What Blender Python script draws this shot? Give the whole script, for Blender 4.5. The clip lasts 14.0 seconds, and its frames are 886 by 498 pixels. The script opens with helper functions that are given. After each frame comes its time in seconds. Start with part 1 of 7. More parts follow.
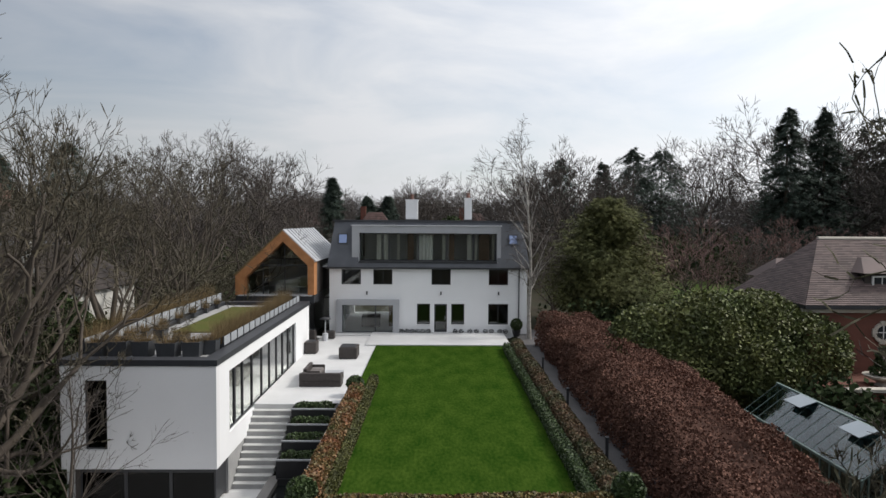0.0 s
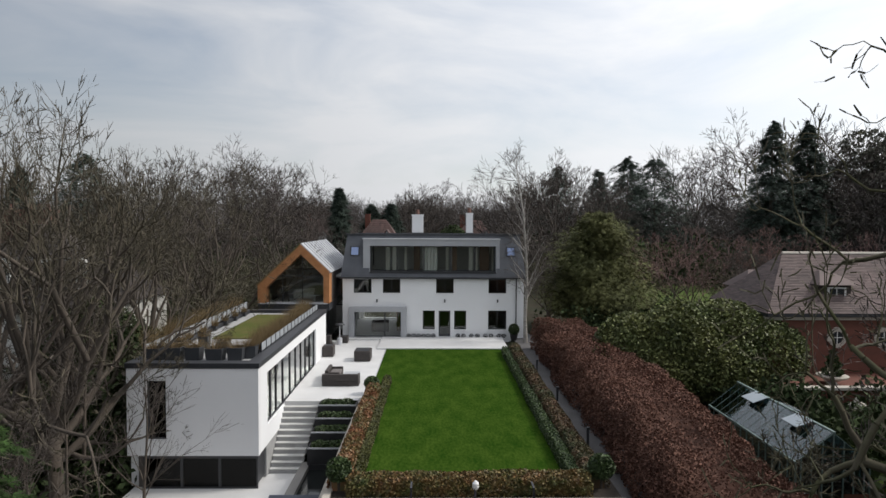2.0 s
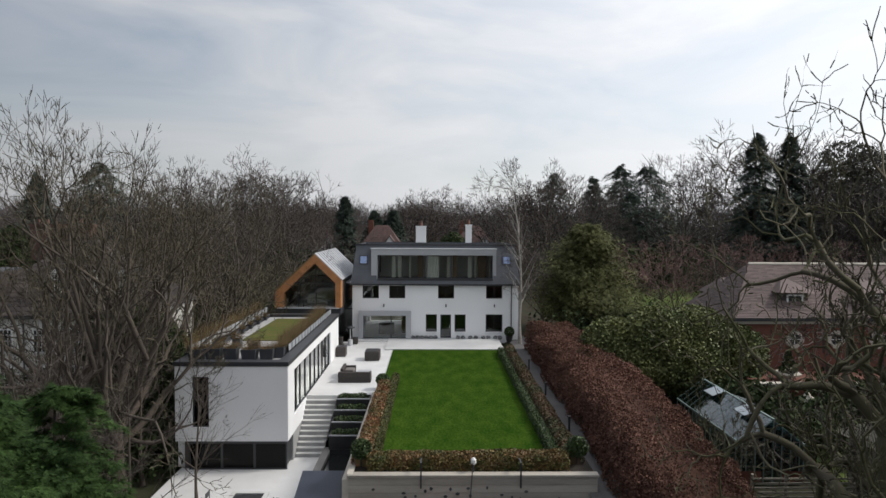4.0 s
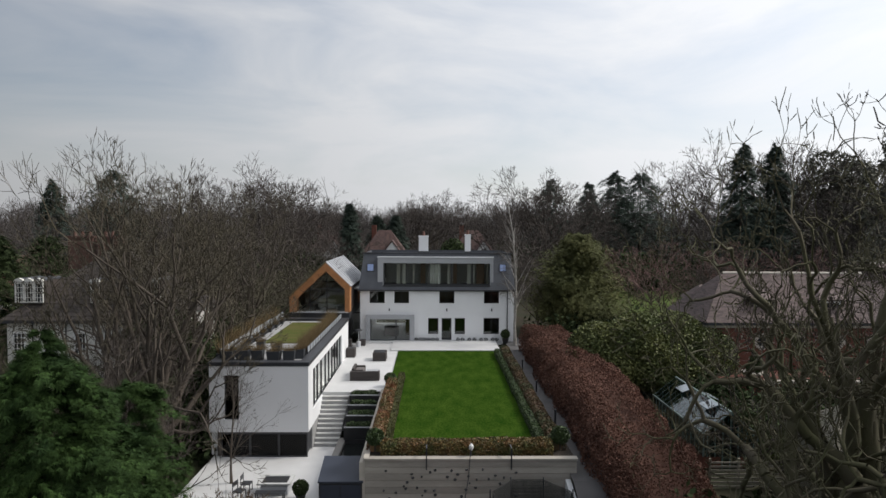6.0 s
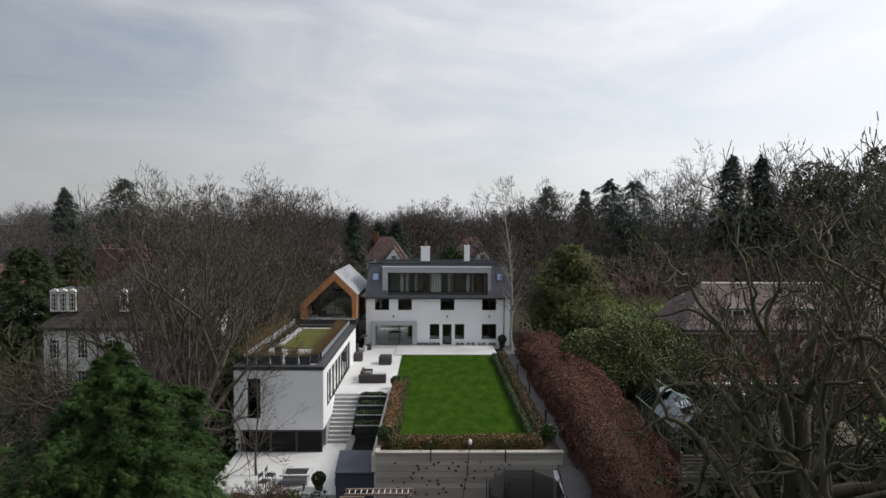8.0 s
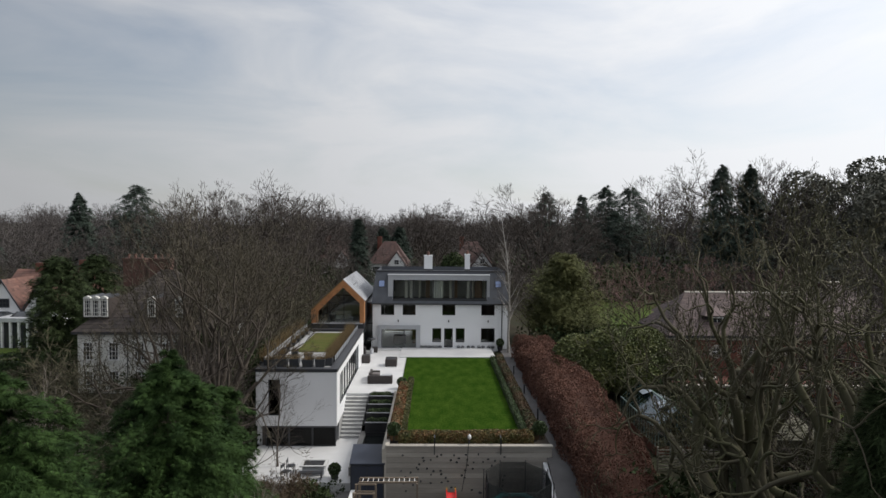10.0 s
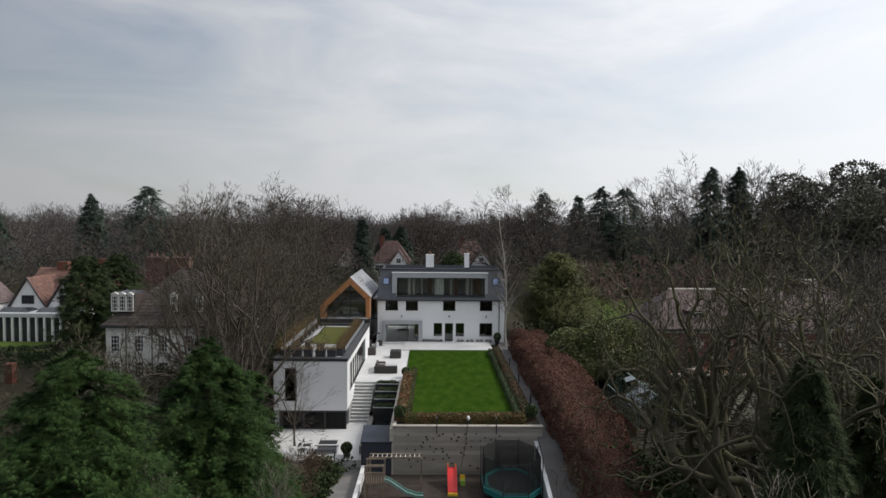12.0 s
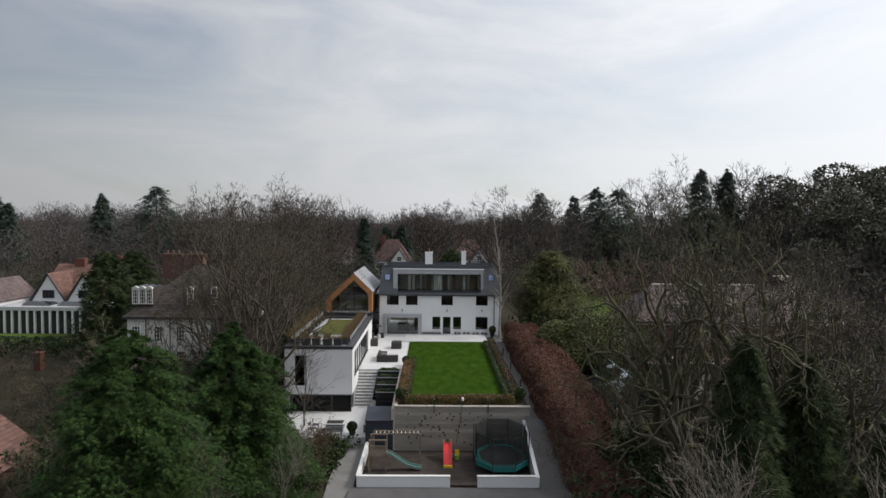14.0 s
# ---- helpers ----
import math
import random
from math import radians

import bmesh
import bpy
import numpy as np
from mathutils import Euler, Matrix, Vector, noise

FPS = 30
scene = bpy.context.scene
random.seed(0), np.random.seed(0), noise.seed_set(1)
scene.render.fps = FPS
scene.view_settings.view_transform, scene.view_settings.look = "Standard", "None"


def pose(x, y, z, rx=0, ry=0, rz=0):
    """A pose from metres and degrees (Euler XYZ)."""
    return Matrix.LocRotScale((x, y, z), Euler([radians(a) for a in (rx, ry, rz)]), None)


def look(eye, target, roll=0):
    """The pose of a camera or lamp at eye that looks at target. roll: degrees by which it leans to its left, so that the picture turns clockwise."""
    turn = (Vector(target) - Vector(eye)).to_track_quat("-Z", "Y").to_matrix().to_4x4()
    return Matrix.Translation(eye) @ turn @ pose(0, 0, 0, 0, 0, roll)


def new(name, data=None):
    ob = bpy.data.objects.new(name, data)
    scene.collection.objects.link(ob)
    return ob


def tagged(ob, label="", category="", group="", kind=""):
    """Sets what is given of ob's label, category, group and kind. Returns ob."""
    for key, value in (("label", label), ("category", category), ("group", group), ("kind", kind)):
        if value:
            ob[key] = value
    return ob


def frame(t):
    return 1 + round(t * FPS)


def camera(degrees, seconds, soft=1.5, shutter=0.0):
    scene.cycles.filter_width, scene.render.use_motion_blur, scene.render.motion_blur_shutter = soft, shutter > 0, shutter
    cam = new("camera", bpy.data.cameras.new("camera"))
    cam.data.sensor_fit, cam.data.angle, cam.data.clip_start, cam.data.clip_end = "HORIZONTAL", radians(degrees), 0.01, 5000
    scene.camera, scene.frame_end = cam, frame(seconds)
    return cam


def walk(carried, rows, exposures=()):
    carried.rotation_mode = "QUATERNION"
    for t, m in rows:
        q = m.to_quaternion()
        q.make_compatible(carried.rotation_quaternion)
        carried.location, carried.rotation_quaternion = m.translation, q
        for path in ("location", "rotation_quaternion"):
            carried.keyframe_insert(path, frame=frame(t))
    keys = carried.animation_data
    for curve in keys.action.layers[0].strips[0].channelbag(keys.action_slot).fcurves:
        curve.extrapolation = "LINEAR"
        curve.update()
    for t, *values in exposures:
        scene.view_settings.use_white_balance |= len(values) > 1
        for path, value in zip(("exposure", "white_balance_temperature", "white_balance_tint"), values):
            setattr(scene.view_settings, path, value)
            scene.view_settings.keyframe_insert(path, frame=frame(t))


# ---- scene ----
cam = camera(71.2, 14.0)
PATH = [
    (0, look((0.342, -46.141, 8.298), (0.371, -44.143, 8.211), 0.4)),
    (0.5, look((0.229, -47.149, 8.534), (0.259, -45.151, 8.448), 0.4)),
    (1, look((0.118, -48.208, 8.792), (0.149, -46.21, 8.708), 0.4)),
    (1.5, look((0.035, -49.266, 9.056), (0.065, -47.268, 8.972), 0.3)),
    (2, look((-0.042, -50.367, 9.334), (-0.012, -48.369, 9.25), 0.3)),
    (2.5, look((-0.18, -51.534, 9.549), (-0.148, -49.536, 9.466), 0.3)),
    (3, look((-0.264, -52.696, 9.769), (-0.231, -50.698, 9.688), 0.3)),
    (5.5, look((-0.371, -58.275, 11.065), (-0.339, -56.277, 10.981), 0.3)),
    (6, look((-0.496, -59.341, 11.304), (-0.463, -57.343, 11.221), 0.3)),
    (6.5, look((-0.547, -60.318, 11.566), (-0.513, -58.32, 11.484), 0.3)),
    (7, look((-0.611, -61.357, 11.843), (-0.576, -59.359, 11.761), 0.3)),
    (7.5, look((-0.667, -62.323, 12.134), (-0.632, -60.325, 12.053), 0.3)),
    (8, look((-0.737, -63.299, 12.407), (-0.701, -61.301, 12.328), 0.3)),
    (10.5, look((-1.089, -68.614, 13.817), (-1.055, -66.616, 13.734), 0.5)),
    (11, look((-1.193, -69.712, 13.903), (-1.157, -67.714, 13.818), 0.4)),
    (11.5, look((-1.163, -70.753, 13.924), (-1.128, -68.755, 13.838), 0.4)),
    (12, look((-1.163, -71.78, 13.924), (-1.128, -69.783, 13.838), 0.5)),
    (12.5, look((-1.148, -72.819, 13.92), (-1.114, -70.822, 13.833), 0.5)),
    (13, look((-1.104, -73.909, 13.908), (-1.069, -71.912, 13.819), 0.5)),
    (13.5, look((-1.044, -75.054, 13.916), (-1.011, -73.056, 13.828), 0.4)),
    (14, look((-0.984, -76.126, 13.924), (-0.95, -74.128, 13.836), 0.6)),
]
walk(cam, PATH, exposures=[(0, 0.30), (3, 0.26), (8, 0.16), (14, 0.14)])

# ---- sky, sun ----
world = bpy.data.worlds.new("sky")
scene.world = world
world.use_nodes = True
wn, wl = world.node_tree.nodes, world.node_tree.links
wn.clear()
w_out = wn.new("ShaderNodeOutputWorld")
w_bg = wn.new("ShaderNodeBackground")
sky = wn.new("ShaderNodeTexSky")
sky.sky_type, sky.sun_disc = "NISHITA", False
SUN_ELEV, SUN_AZ = 42.0, 82.0  # degrees above the ground, degrees from straight ahead (+y) to the right (+x)
sky.sun_elevation, sky.sun_rotation = radians(SUN_ELEV), radians(SUN_AZ)
sky.air_density, sky.dust_density, sky.ozone_density = 1.1, 0.7, 1.5
w_co = wn.new("ShaderNodeTexCoord")
w_map = wn.new("ShaderNodeMapping")
w_map.inputs["Scale"].default_value = (1.0, 1.0, 3.4)
w_map.inputs["Rotation"].default_value = (0.0, 0.12, 0.0)
w_map.inputs["Location"].default_value = (0.4, 0.0, 0.3)
w_cloud = wn.new("ShaderNodeTexNoise")
w_cloud.inputs["Scale"].default_value = 2.1
w_cloud.inputs["Detail"].default_value = 7.0
w_cloud.inputs["Roughness"].default_value = 0.55
w_cloud.inputs["Distortion"].default_value = 0.5
w_ramp = wn.new("ShaderNodeValToRGB")
w_ramp.color_ramp.elements[0].position, w_ramp.color_ramp.elements[1].position = 0.34, 0.74
w_ramp.color_ramp.elements[0].color = (0.27, 0.27, 0.27, 1)
w_ramp.color_ramp.elements[1].color = (0.97, 0.97, 0.97, 1)
w_mix = wn.new("ShaderNodeMixRGB")
w_mix.inputs["Color2"].default_value = (7.42, 7.55, 7.82, 1)
# the cloud sheet is brighter towards the sun
w_dot = wn.new("ShaderNodeVectorMath")
w_dot.operation = "DOT_PRODUCT"
_a, _e = radians(SUN_AZ), radians(SUN_ELEV)
SUN_DIR = Vector((math.sin(_a) * math.cos(_e), math.cos(_a) * math.cos(_e), math.sin(_e)))
w_dot.inputs[1].default_value = SUN_DIR
w_rng = wn.new("ShaderNodeMapRange")
w_rng.inputs["From Min"].default_value, w_rng.inputs["From Max"].default_value = -0.3, 0.9
w_rng.inputs["To Min"].default_value, w_rng.inputs["To Max"].default_value = 0.53, 1.36
w_mul = wn.new("ShaderNodeVectorMath")
w_mul.operation = "SCALE"
wl.new(w_co.outputs["Generated"], w_map.inputs["Vector"])
wl.new(w_map.outputs["Vector"], w_cloud.inputs["Vector"])
# the cover thickens towards the sun
w_lean = wn.new("ShaderNodeMath")
w_lean.operation = "MULTIPLY_ADD"
w_lean.inputs[1].default_value = 0.32
wl.new(w_dot.outputs["Value"], w_lean.inputs[0])
wl.new(w_cloud.outputs["Fac"], w_lean.inputs[2])
# haze closes the cover near the horizon
w_up = wn.new("ShaderNodeVectorMath")
w_up.operation = "DOT_PRODUCT"
w_up.inputs[1].default_value = (0, 0, 1)
wl.new(w_co.outputs["Generated"], w_up.inputs[0])
w_haze = wn.new("ShaderNodeMapRange")
w_haze.inputs["From Min"].default_value, w_haze.inputs["From Max"].default_value = 0.0, 0.30
w_haze.inputs["To Min"].default_value, w_haze.inputs["To Max"].default_value = 0.24, 0.0
wl.new(w_up.outputs["Value"], w_haze.inputs["Value"])
w_sum = wn.new("ShaderNodeMath")
w_sum.operation = "ADD"
wl.new(w_lean.outputs[0], w_sum.inputs[0])
wl.new(w_haze.outputs["Result"], w_sum.inputs[1])
wl.new(w_sum.outputs[0], w_ramp.inputs["Fac"])
wl.new(w_ramp.outputs["Color"], w_mix.inputs["Fac"])
wl.new(sky.outputs["Color"], w_mix.inputs["Color1"])
wl.new(w_co.outputs["Generated"], w_dot.inputs[0])
wl.new(w_dot.outputs["Value"], w_rng.inputs["Value"])
wl.new(w_mix.outputs["Color"], w_mul.inputs[0])
wl.new(w_rng.outputs["Result"], w_mul.inputs["Scale"])
wl.new(w_mul.outputs["Vector"], w_bg.inputs["Color"])
w_bg.inputs["Strength"].default_value = 0.1
wl.new(w_bg.outputs["Background"], w_out.inputs["Surface"])

sun = new("sun", bpy.data.lights.new("sun", "SUN"))
sun.data.energy, sun.data.angle, sun.data.color = 2.3, radians(12), (1.0, 0.95, 0.88)
sun.matrix_world = look(SUN_DIR * 100, (0, 0, 0))

# ---- materials ----
def mat(name, c1, c2=None, rough=0.7, metal=0.0, scale=3.0, fine=40.0, bump=0.15, spread=0.5, island=0.0, objrand=0.0, spec=0.5, stretch=(1, 1, 1), fade=0.35):
    """Two tones mixed by coarse and fine noise, with fine relief; island and objrand: how far pieces differ in brightness."""
    c2 = c2 or tuple(v * 0.75 for v in c1)
    m = bpy.data.materials.new(name)
    m.use_nodes = True
    n, l = m.node_tree.nodes, m.node_tree.links
    b = n["Principled BSDF"]
    b.inputs["Roughness"].default_value, b.inputs["Metallic"].default_value = rough, metal
    b.inputs["Specular IOR Level"].default_value = spec
    co = n.new("ShaderNodeTexCoord")
    mp = n.new("ShaderNodeMapping")
    mp.inputs["Scale"].default_value = stretch
    l.new(co.outputs["Object"], mp.inputs["Vector"])
    a, f = n.new("ShaderNodeTexNoise"), n.new("ShaderNodeTexNoise")
    for node, s, d in ((a, scale, 4.0), (f, fine, 3.0)):
        node.inputs["Scale"].default_value, node.inputs["Detail"].default_value = s, d
        l.new(mp.outputs["Vector"], node.inputs["Vector"])
    add = n.new("ShaderNodeMath")
    add.operation = "MULTIPLY_ADD"
    add.inputs[1].default_value = fade
    l.new(f.outputs["Fac"], add.inputs[0])
    l.new(a.outputs["Fac"], add.inputs[2])
    rng = n.new("ShaderNodeMapRange")
    mid = 0.5 + 0.5 * fade
    rng.inputs["From Min"].default_value, rng.inputs["From Max"].default_value = mid - spread * 0.5, mid + spread * 0.5
    l.new(add.outputs[0], rng.inputs["Value"])
    mix = n.new("ShaderNodeMixRGB")
    mix.inputs["Color1"].default_value, mix.inputs["Color2"].default_value = (*c1, 1), (*c2, 1)
    l.new(rng.outputs["Result"], mix.inputs["Fac"])
    last = mix.outputs["Color"]
    for amount, node, sock in ((island, "ShaderNodeNewGeometry", "Random Per Island"), (objrand, "ShaderNodeObjectInfo", "Random")):
        if amount:
            g = n.new(node)
            r2 = n.new("ShaderNodeMapRange")
            r2.inputs["To Min"].default_value, r2.inputs["To Max"].default_value = 1 - amount, 1 + amount
            l.new(g.outputs[sock], r2.inputs["Value"])
            hs = n.new("ShaderNodeHueSaturation")
            l.new(r2.outputs["Result"], hs.inputs["Value"])
            l.new(last, hs.inputs["Color"])
            last = hs.outputs["Color"]
    l.new(last, b.inputs["Base Color"])
    if bump:
        bp = n.new("ShaderNodeBump")
        bp.inputs["Strength"].default_value, bp.inputs["Distance"].default_value = bump, 0.02
        l.new(f.outputs["Fac"], bp.inputs["Height"])
        l.new(bp.outputs["Normal"], b.inputs["Normal"])
    return m


def glass_mat(name, tint=(0.75, 0.8, 0.8), rough=0.0, ior=1.5):
    m = bpy.data.materials.new(name)
    m.use_nodes = True
    b = m.node_tree.nodes["Principled BSDF"]
    b.inputs["Base Color"].default_value = (*tint, 1)
    b.inputs["Roughness"].default_value, b.inputs["Transmission Weight"].default_value, b.inputs["IOR"].default_value = rough, 1.0, ior
    return m


RENDER = mat("white_render", (0.80, 0.81, 0.82), (0.715, 0.72, 0.73), 0.85, scale=0.35, fine=25, bump=0.1, spread=0.7)
BOX_RENDER = mat("light_grey_render", (0.75, 0.75, 0.76), (0.68, 0.68, 0.69), 0.85, scale=0.35, fine=25, bump=0.1, spread=0.7)
SLATE = mat("dark_slate", (0.07, 0.075, 0.087), (0.05, 0.054, 0.063), 0.55, scale=1.5, fine=30, objrand=0.25)
GREY_FRAME = mat("grey_cladding", (0.40, 0.41, 0.43), (0.34, 0.35, 0.37), 0.5, scale=0.8, fine=20, bump=0.05)
LIGHT_METAL = mat("pale_zinc", (0.62, 0.63, 0.65), (0.54, 0.55, 0.58), 0.4, 0.3, scale=1.2, fine=15, bump=0.04)
DARK_METAL = mat("dark_metal", (0.035, 0.037, 0.042), (0.025, 0.026, 0.03), 0.45, scale=2, fine=30, bump=0.05)
COPING = mat("dark_coping", (0.032, 0.034, 0.04), (0.022, 0.023, 0.027), 0.45, scale=1.5, fine=20, bump=0.05)
CEDAR = mat("cedar_boards", (0.42, 0.19, 0.075), (0.30, 0.125, 0.045), 0.6, scale=2.5, fine=18, objrand=0.15, stretch=(1, 1, 1))
GLASS = glass_mat("window_glass")
DARK_GLASS = glass_mat("tinted_glass", (0.02, 0.022, 0.025), ior=1.28)
PAVING = mat("pale_porcelain_paving", (0.59, 0.59, 0.59), (0.50, 0.50, 0.50), 0.6, scale=0.7, fine=18, objrand=0.06, bump=0.06)
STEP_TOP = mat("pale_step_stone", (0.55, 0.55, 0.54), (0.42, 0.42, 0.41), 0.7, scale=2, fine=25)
# grey stone; on the stairs its darker tone paints the shade of the risers
STEP_SIDE = mat("grey_stone_and_riser_shade", (0.36, 0.36, 0.36), (0.27, 0.27, 0.27), 0.75, scale=2, fine=25)
CONCRETE = mat("board_marked_concrete", (0.39, 0.36, 0.318), (0.24, 0.22, 0.192), 0.85, scale=0.8, fine=14, stretch=(0.3, 1, 2.2), objrand=0.22, bump=0.3)
LAWN = mat("mown_lawn", (0.015, 0.042, 0.005), (0.042, 0.076, 0.011), 0.9, scale=0.9, fine=6, bump=1.0, spread=0.55, spec=0.0, stretch=(1.5, 0.7, 1), fade=1.0)
GRASS_FAR = mat("rough_grass", (0.07, 0.115, 0.016), (0.095, 0.125, 0.028), 0.9, scale=0.5, fine=12, bump=0.5, spec=0.2)
EARTH = mat("leaf_litter", (0.045, 0.036, 0.024), (0.026, 0.03, 0.015), 0.95, scale=0.25, fine=4.0, bump=0.8, spread=0.5, spec=0.2, fade=0.6)
SOIL = mat("dark_soil", (0.035, 0.026, 0.019), (0.02, 0.016, 0.012), 0.95, scale=2, fine=15, bump=0.6)
BARKCHIP = mat("bark_chippings", (0.055, 0.042, 0.034), (0.028, 0.022, 0.018), 0.95, scale=1.2, fine=9, bump=1.0, spread=0.4, fade=0.8)
DARK_GRAVEL = mat("dark_grey_gravel", (0.125, 0.12, 0.122), (0.085, 0.082, 0.082), 0.9, scale=0.8, fine=30, bump=0.4)
ZINC = mat("weathered_zinc", (0.44, 0.45, 0.47), (0.31, 0.32, 0.34), 0.5, 0.2, scale=0.9, fine=7, bump=0.05)
GRAVEL = mat("grey_gravel", (0.215, 0.207, 0.20), (0.15, 0.145, 0.14), 0.9, scale=0.8, fine=30, bump=0.4)
RATTAN = mat("dark_rattan", (0.055, 0.045, 0.042), (0.035, 0.03, 0.028), 0.7, scale=8, fine=60, bump=0.4)
CUSHION = mat("grey_cushion", (0.17, 0.15, 0.145), (0.13, 0.12, 0.115), 0.9, scale=5, fine=50)
BLACK_PLANTER = mat("black_planter", (0.02, 0.02, 0.022), (0.013, 0.013, 0.015), 0.5, scale=3, fine=20)
BARK = mat("grey_brown_bark", (0.098, 0.078, 0.062), (0.06, 0.05, 0.04), 0.95, scale=1.5, fine=14, bump=0.7, stretch=(1, 1, 0.4))
MOSSY = mat("mossy_oak_bark", (0.092, 0.076, 0.056), (0.082, 0.084, 0.036), 0.95, scale=0.8, fine=12, bump=0.8, stretch=(1, 1, 0.5))
# twig brown, cooled slightly to carry some woodland haze
TWIG = mat("bare_twigs", (0.086, 0.070, 0.060), (0.058, 0.048, 0.042), 0.9, scale=0.4, fine=6, island=0.3, bump=0)
TWIG_ASH = mat("olive_brown_twigs", (0.082, 0.068, 0.044), (0.052, 0.045, 0.030), 0.9, scale=0.4, fine=6, island=0.3, bump=0)
TWIG_RED = mat("reddish_twigs", (0.22, 0.135, 0.12), (0.16, 0.10, 0.09), 0.9, scale=0.4, fine=6, island=0.3, bump=0)
# far twig brown with bluish distance haze mixed into the colour
TWIG_FAR = mat("hazed_far_twigs", (0.086, 0.074, 0.070), (0.060, 0.053, 0.050), 0.95, scale=0.05, fine=0.6, island=0.18, bump=0)
TWIG_OLIVE = mat("olive_undergrowth", (0.095, 0.088, 0.052), (0.068, 0.06, 0.04), 0.95, scale=0.1, fine=1.0, island=0.4, bump=0)
HOLLY = mat("dark_evergreen_undergrowth", (0.045, 0.062, 0.024), (0.026, 0.040, 0.016), 0.8, scale=0.2, fine=2, island=0.5, bump=0, spec=0.15)
BIRCHBARK = mat("white_birch_bark", (0.42, 0.40, 0.37), (0.20, 0.18, 0.16), 0.85, scale=3, fine=9, stretch=(1, 1, 3), bump=0.3)
CYPRESS = mat("cypress_foliage", (0.044, 0.080, 0.022), (0.014, 0.030, 0.010), 0.8, scale=0.8, fine=6, island=0.45, bump=0, spec=0.1)
# pine green lightened and greyed to paint in the haze of distance
PINE = mat("hazed_pine_foliage", (0.135, 0.135, 0.105), (0.10, 0.10, 0.08), 0.85, scale=0.3, fine=3, island=0.5, bump=0, spec=0.3)
# fir green made paler and bluer, with blue-grey haze in the base colour
FIR = mat("hazed_fir_foliage", (0.062, 0.086, 0.064), (0.036, 0.052, 0.042), 0.8, scale=0.3, fine=3, island=0.5, bump=0, spec=0.3)
YEW = mat("yew_foliage", (0.125, 0.126, 0.042), (0.066, 0.076, 0.028), 0.8, scale=0.3, fine=3, island=0.5, bump=0, spec=0.3)
# the second, pale yellow-green tone paints lit highlights on the leaves
LAUREL = mat("evergreen_leaves_with_glints", (0.050, 0.074, 0.024), (0.165, 0.172, 0.062), 0.58, scale=0.5, fine=5, island=0.6, bump=0, spec=0.3)
BEECH = mat("dry_beech_leaves", (0.165, 0.084, 0.060), (0.105, 0.055, 0.042), 0.85, scale=0.5, fine=4, island=0.38, bump=0, spec=0.2)
FRONT_LEAF = mat("olive_and_red_leaves", (0.066, 0.088, 0.022), (0.17, 0.085, 0.030), 0.65, scale=1.2, fine=5, island=0.5, bump=0, fade=0.9, spread=0.6)
RUSSET = mat("russet_twigs", (0.12, 0.078, 0.05), (0.08, 0.06, 0.035), 0.9, scale=0.8, fine=6, island=0.4, bump=0)
PHOTINIA = mat("red_tipped_leaves", (0.22, 0.085, 0.038), (0.085, 0.095, 0.028), 0.6, scale=1.2, fine=5, island=0.5, bump=0, fade=0.8)
BOX_LEAF = mat("box_leaves", (0.045, 0.075, 0.02), (0.03, 0.05, 0.015), 0.6, scale=2, fine=8, island=0.45, bump=0)
OLIVE_LEAF = mat("olive_edging_leaves", (0.085, 0.085, 0.018), (0.05, 0.055, 0.014), 0.7, scale=1, fine=8, island=0.5, bump=0)
SEDGE = mat("dry_sedge_grass", (0.19, 0.125, 0.06), (0.13, 0.10, 0.045), 0.85, scale=2, fine=10, island=0.4, bump=0)
CLAY_TILE = mat("red_clay_tiles", (0.17, 0.085, 0.065), (0.115, 0.066, 0.055), 0.85, scale=0.7, fine=9, island=0.3, bump=0.3)
DARK_RED_TILE = mat("dark_red_tiles", (0.078, 0.041, 0.035), (0.056, 0.033, 0.030), 0.85, scale=0.7, fine=9, island=0.3, bump=0.3)
BROWN_TILE = mat("weathered_brown_tiles", (0.145, 0.104, 0.098), (0.098, 0.075, 0.072), 0.8, scale=0.5, fine=9, island=0.28, bump=0.3)
BRICK = mat("red_brick", (0.155, 0.055, 0.037), (0.11, 0.042, 0.029), 0.85, scale=1, fine=14, bump=0.3, stretch=(1, 1, 3))
OLD_BRICK = mat("sooty_brown_brick", (0.13, 0.066, 0.05), (0.09, 0.05, 0.04), 0.9, scale=1, fine=14, bump=0.3, stretch=(1, 1, 3))
STONE = mat("pale_stone", (0.52, 0.48, 0.42), (0.40, 0.37, 0.32), 0.85, scale=2, fine=20)
WHITE_PAINT = mat("white_paint", (0.78, 0.78, 0.77), (0.70, 0.70, 0.69), 0.6, scale=1, fine=20, bump=0.05)
CURTAIN = mat("cream_curtain", (0.82, 0.79, 0.72), (0.72, 0.69, 0.62), 0.9, scale=3, fine=30)
ROOM = mat("room_plaster", (0.68, 0.67, 0.65), (0.60, 0.59, 0.57), 0.85, scale=1, fine=20, bump=0.05)
# dark room tone: dimness painted on inner walls; also the kitchen island's own colour
ROOM_DARK = mat("dark_room_tone", (0.10, 0.085, 0.075), (0.07, 0.06, 0.055), 0.8, scale=1, fine=20)
WOOD_DARK = mat("brown_timber_panel", (0.20, 0.10, 0.05), (0.14, 0.07, 0.035), 0.6, scale=2, fine=14)
FRAME_WOOD = mat("weathered_play_timber", (0.24, 0.19, 0.14), (0.16, 0.125, 0.095), 0.8, scale=2, fine=16)
TEAL = mat("teal_vinyl", (0.02, 0.20, 0.20), (0.015, 0.15, 0.15), 0.5, scale=2, fine=12)
NET = mat("black_safety_net", (0.02, 0.022, 0.022), (0.014, 0.016, 0.016), 0.8, scale=3, fine=30)
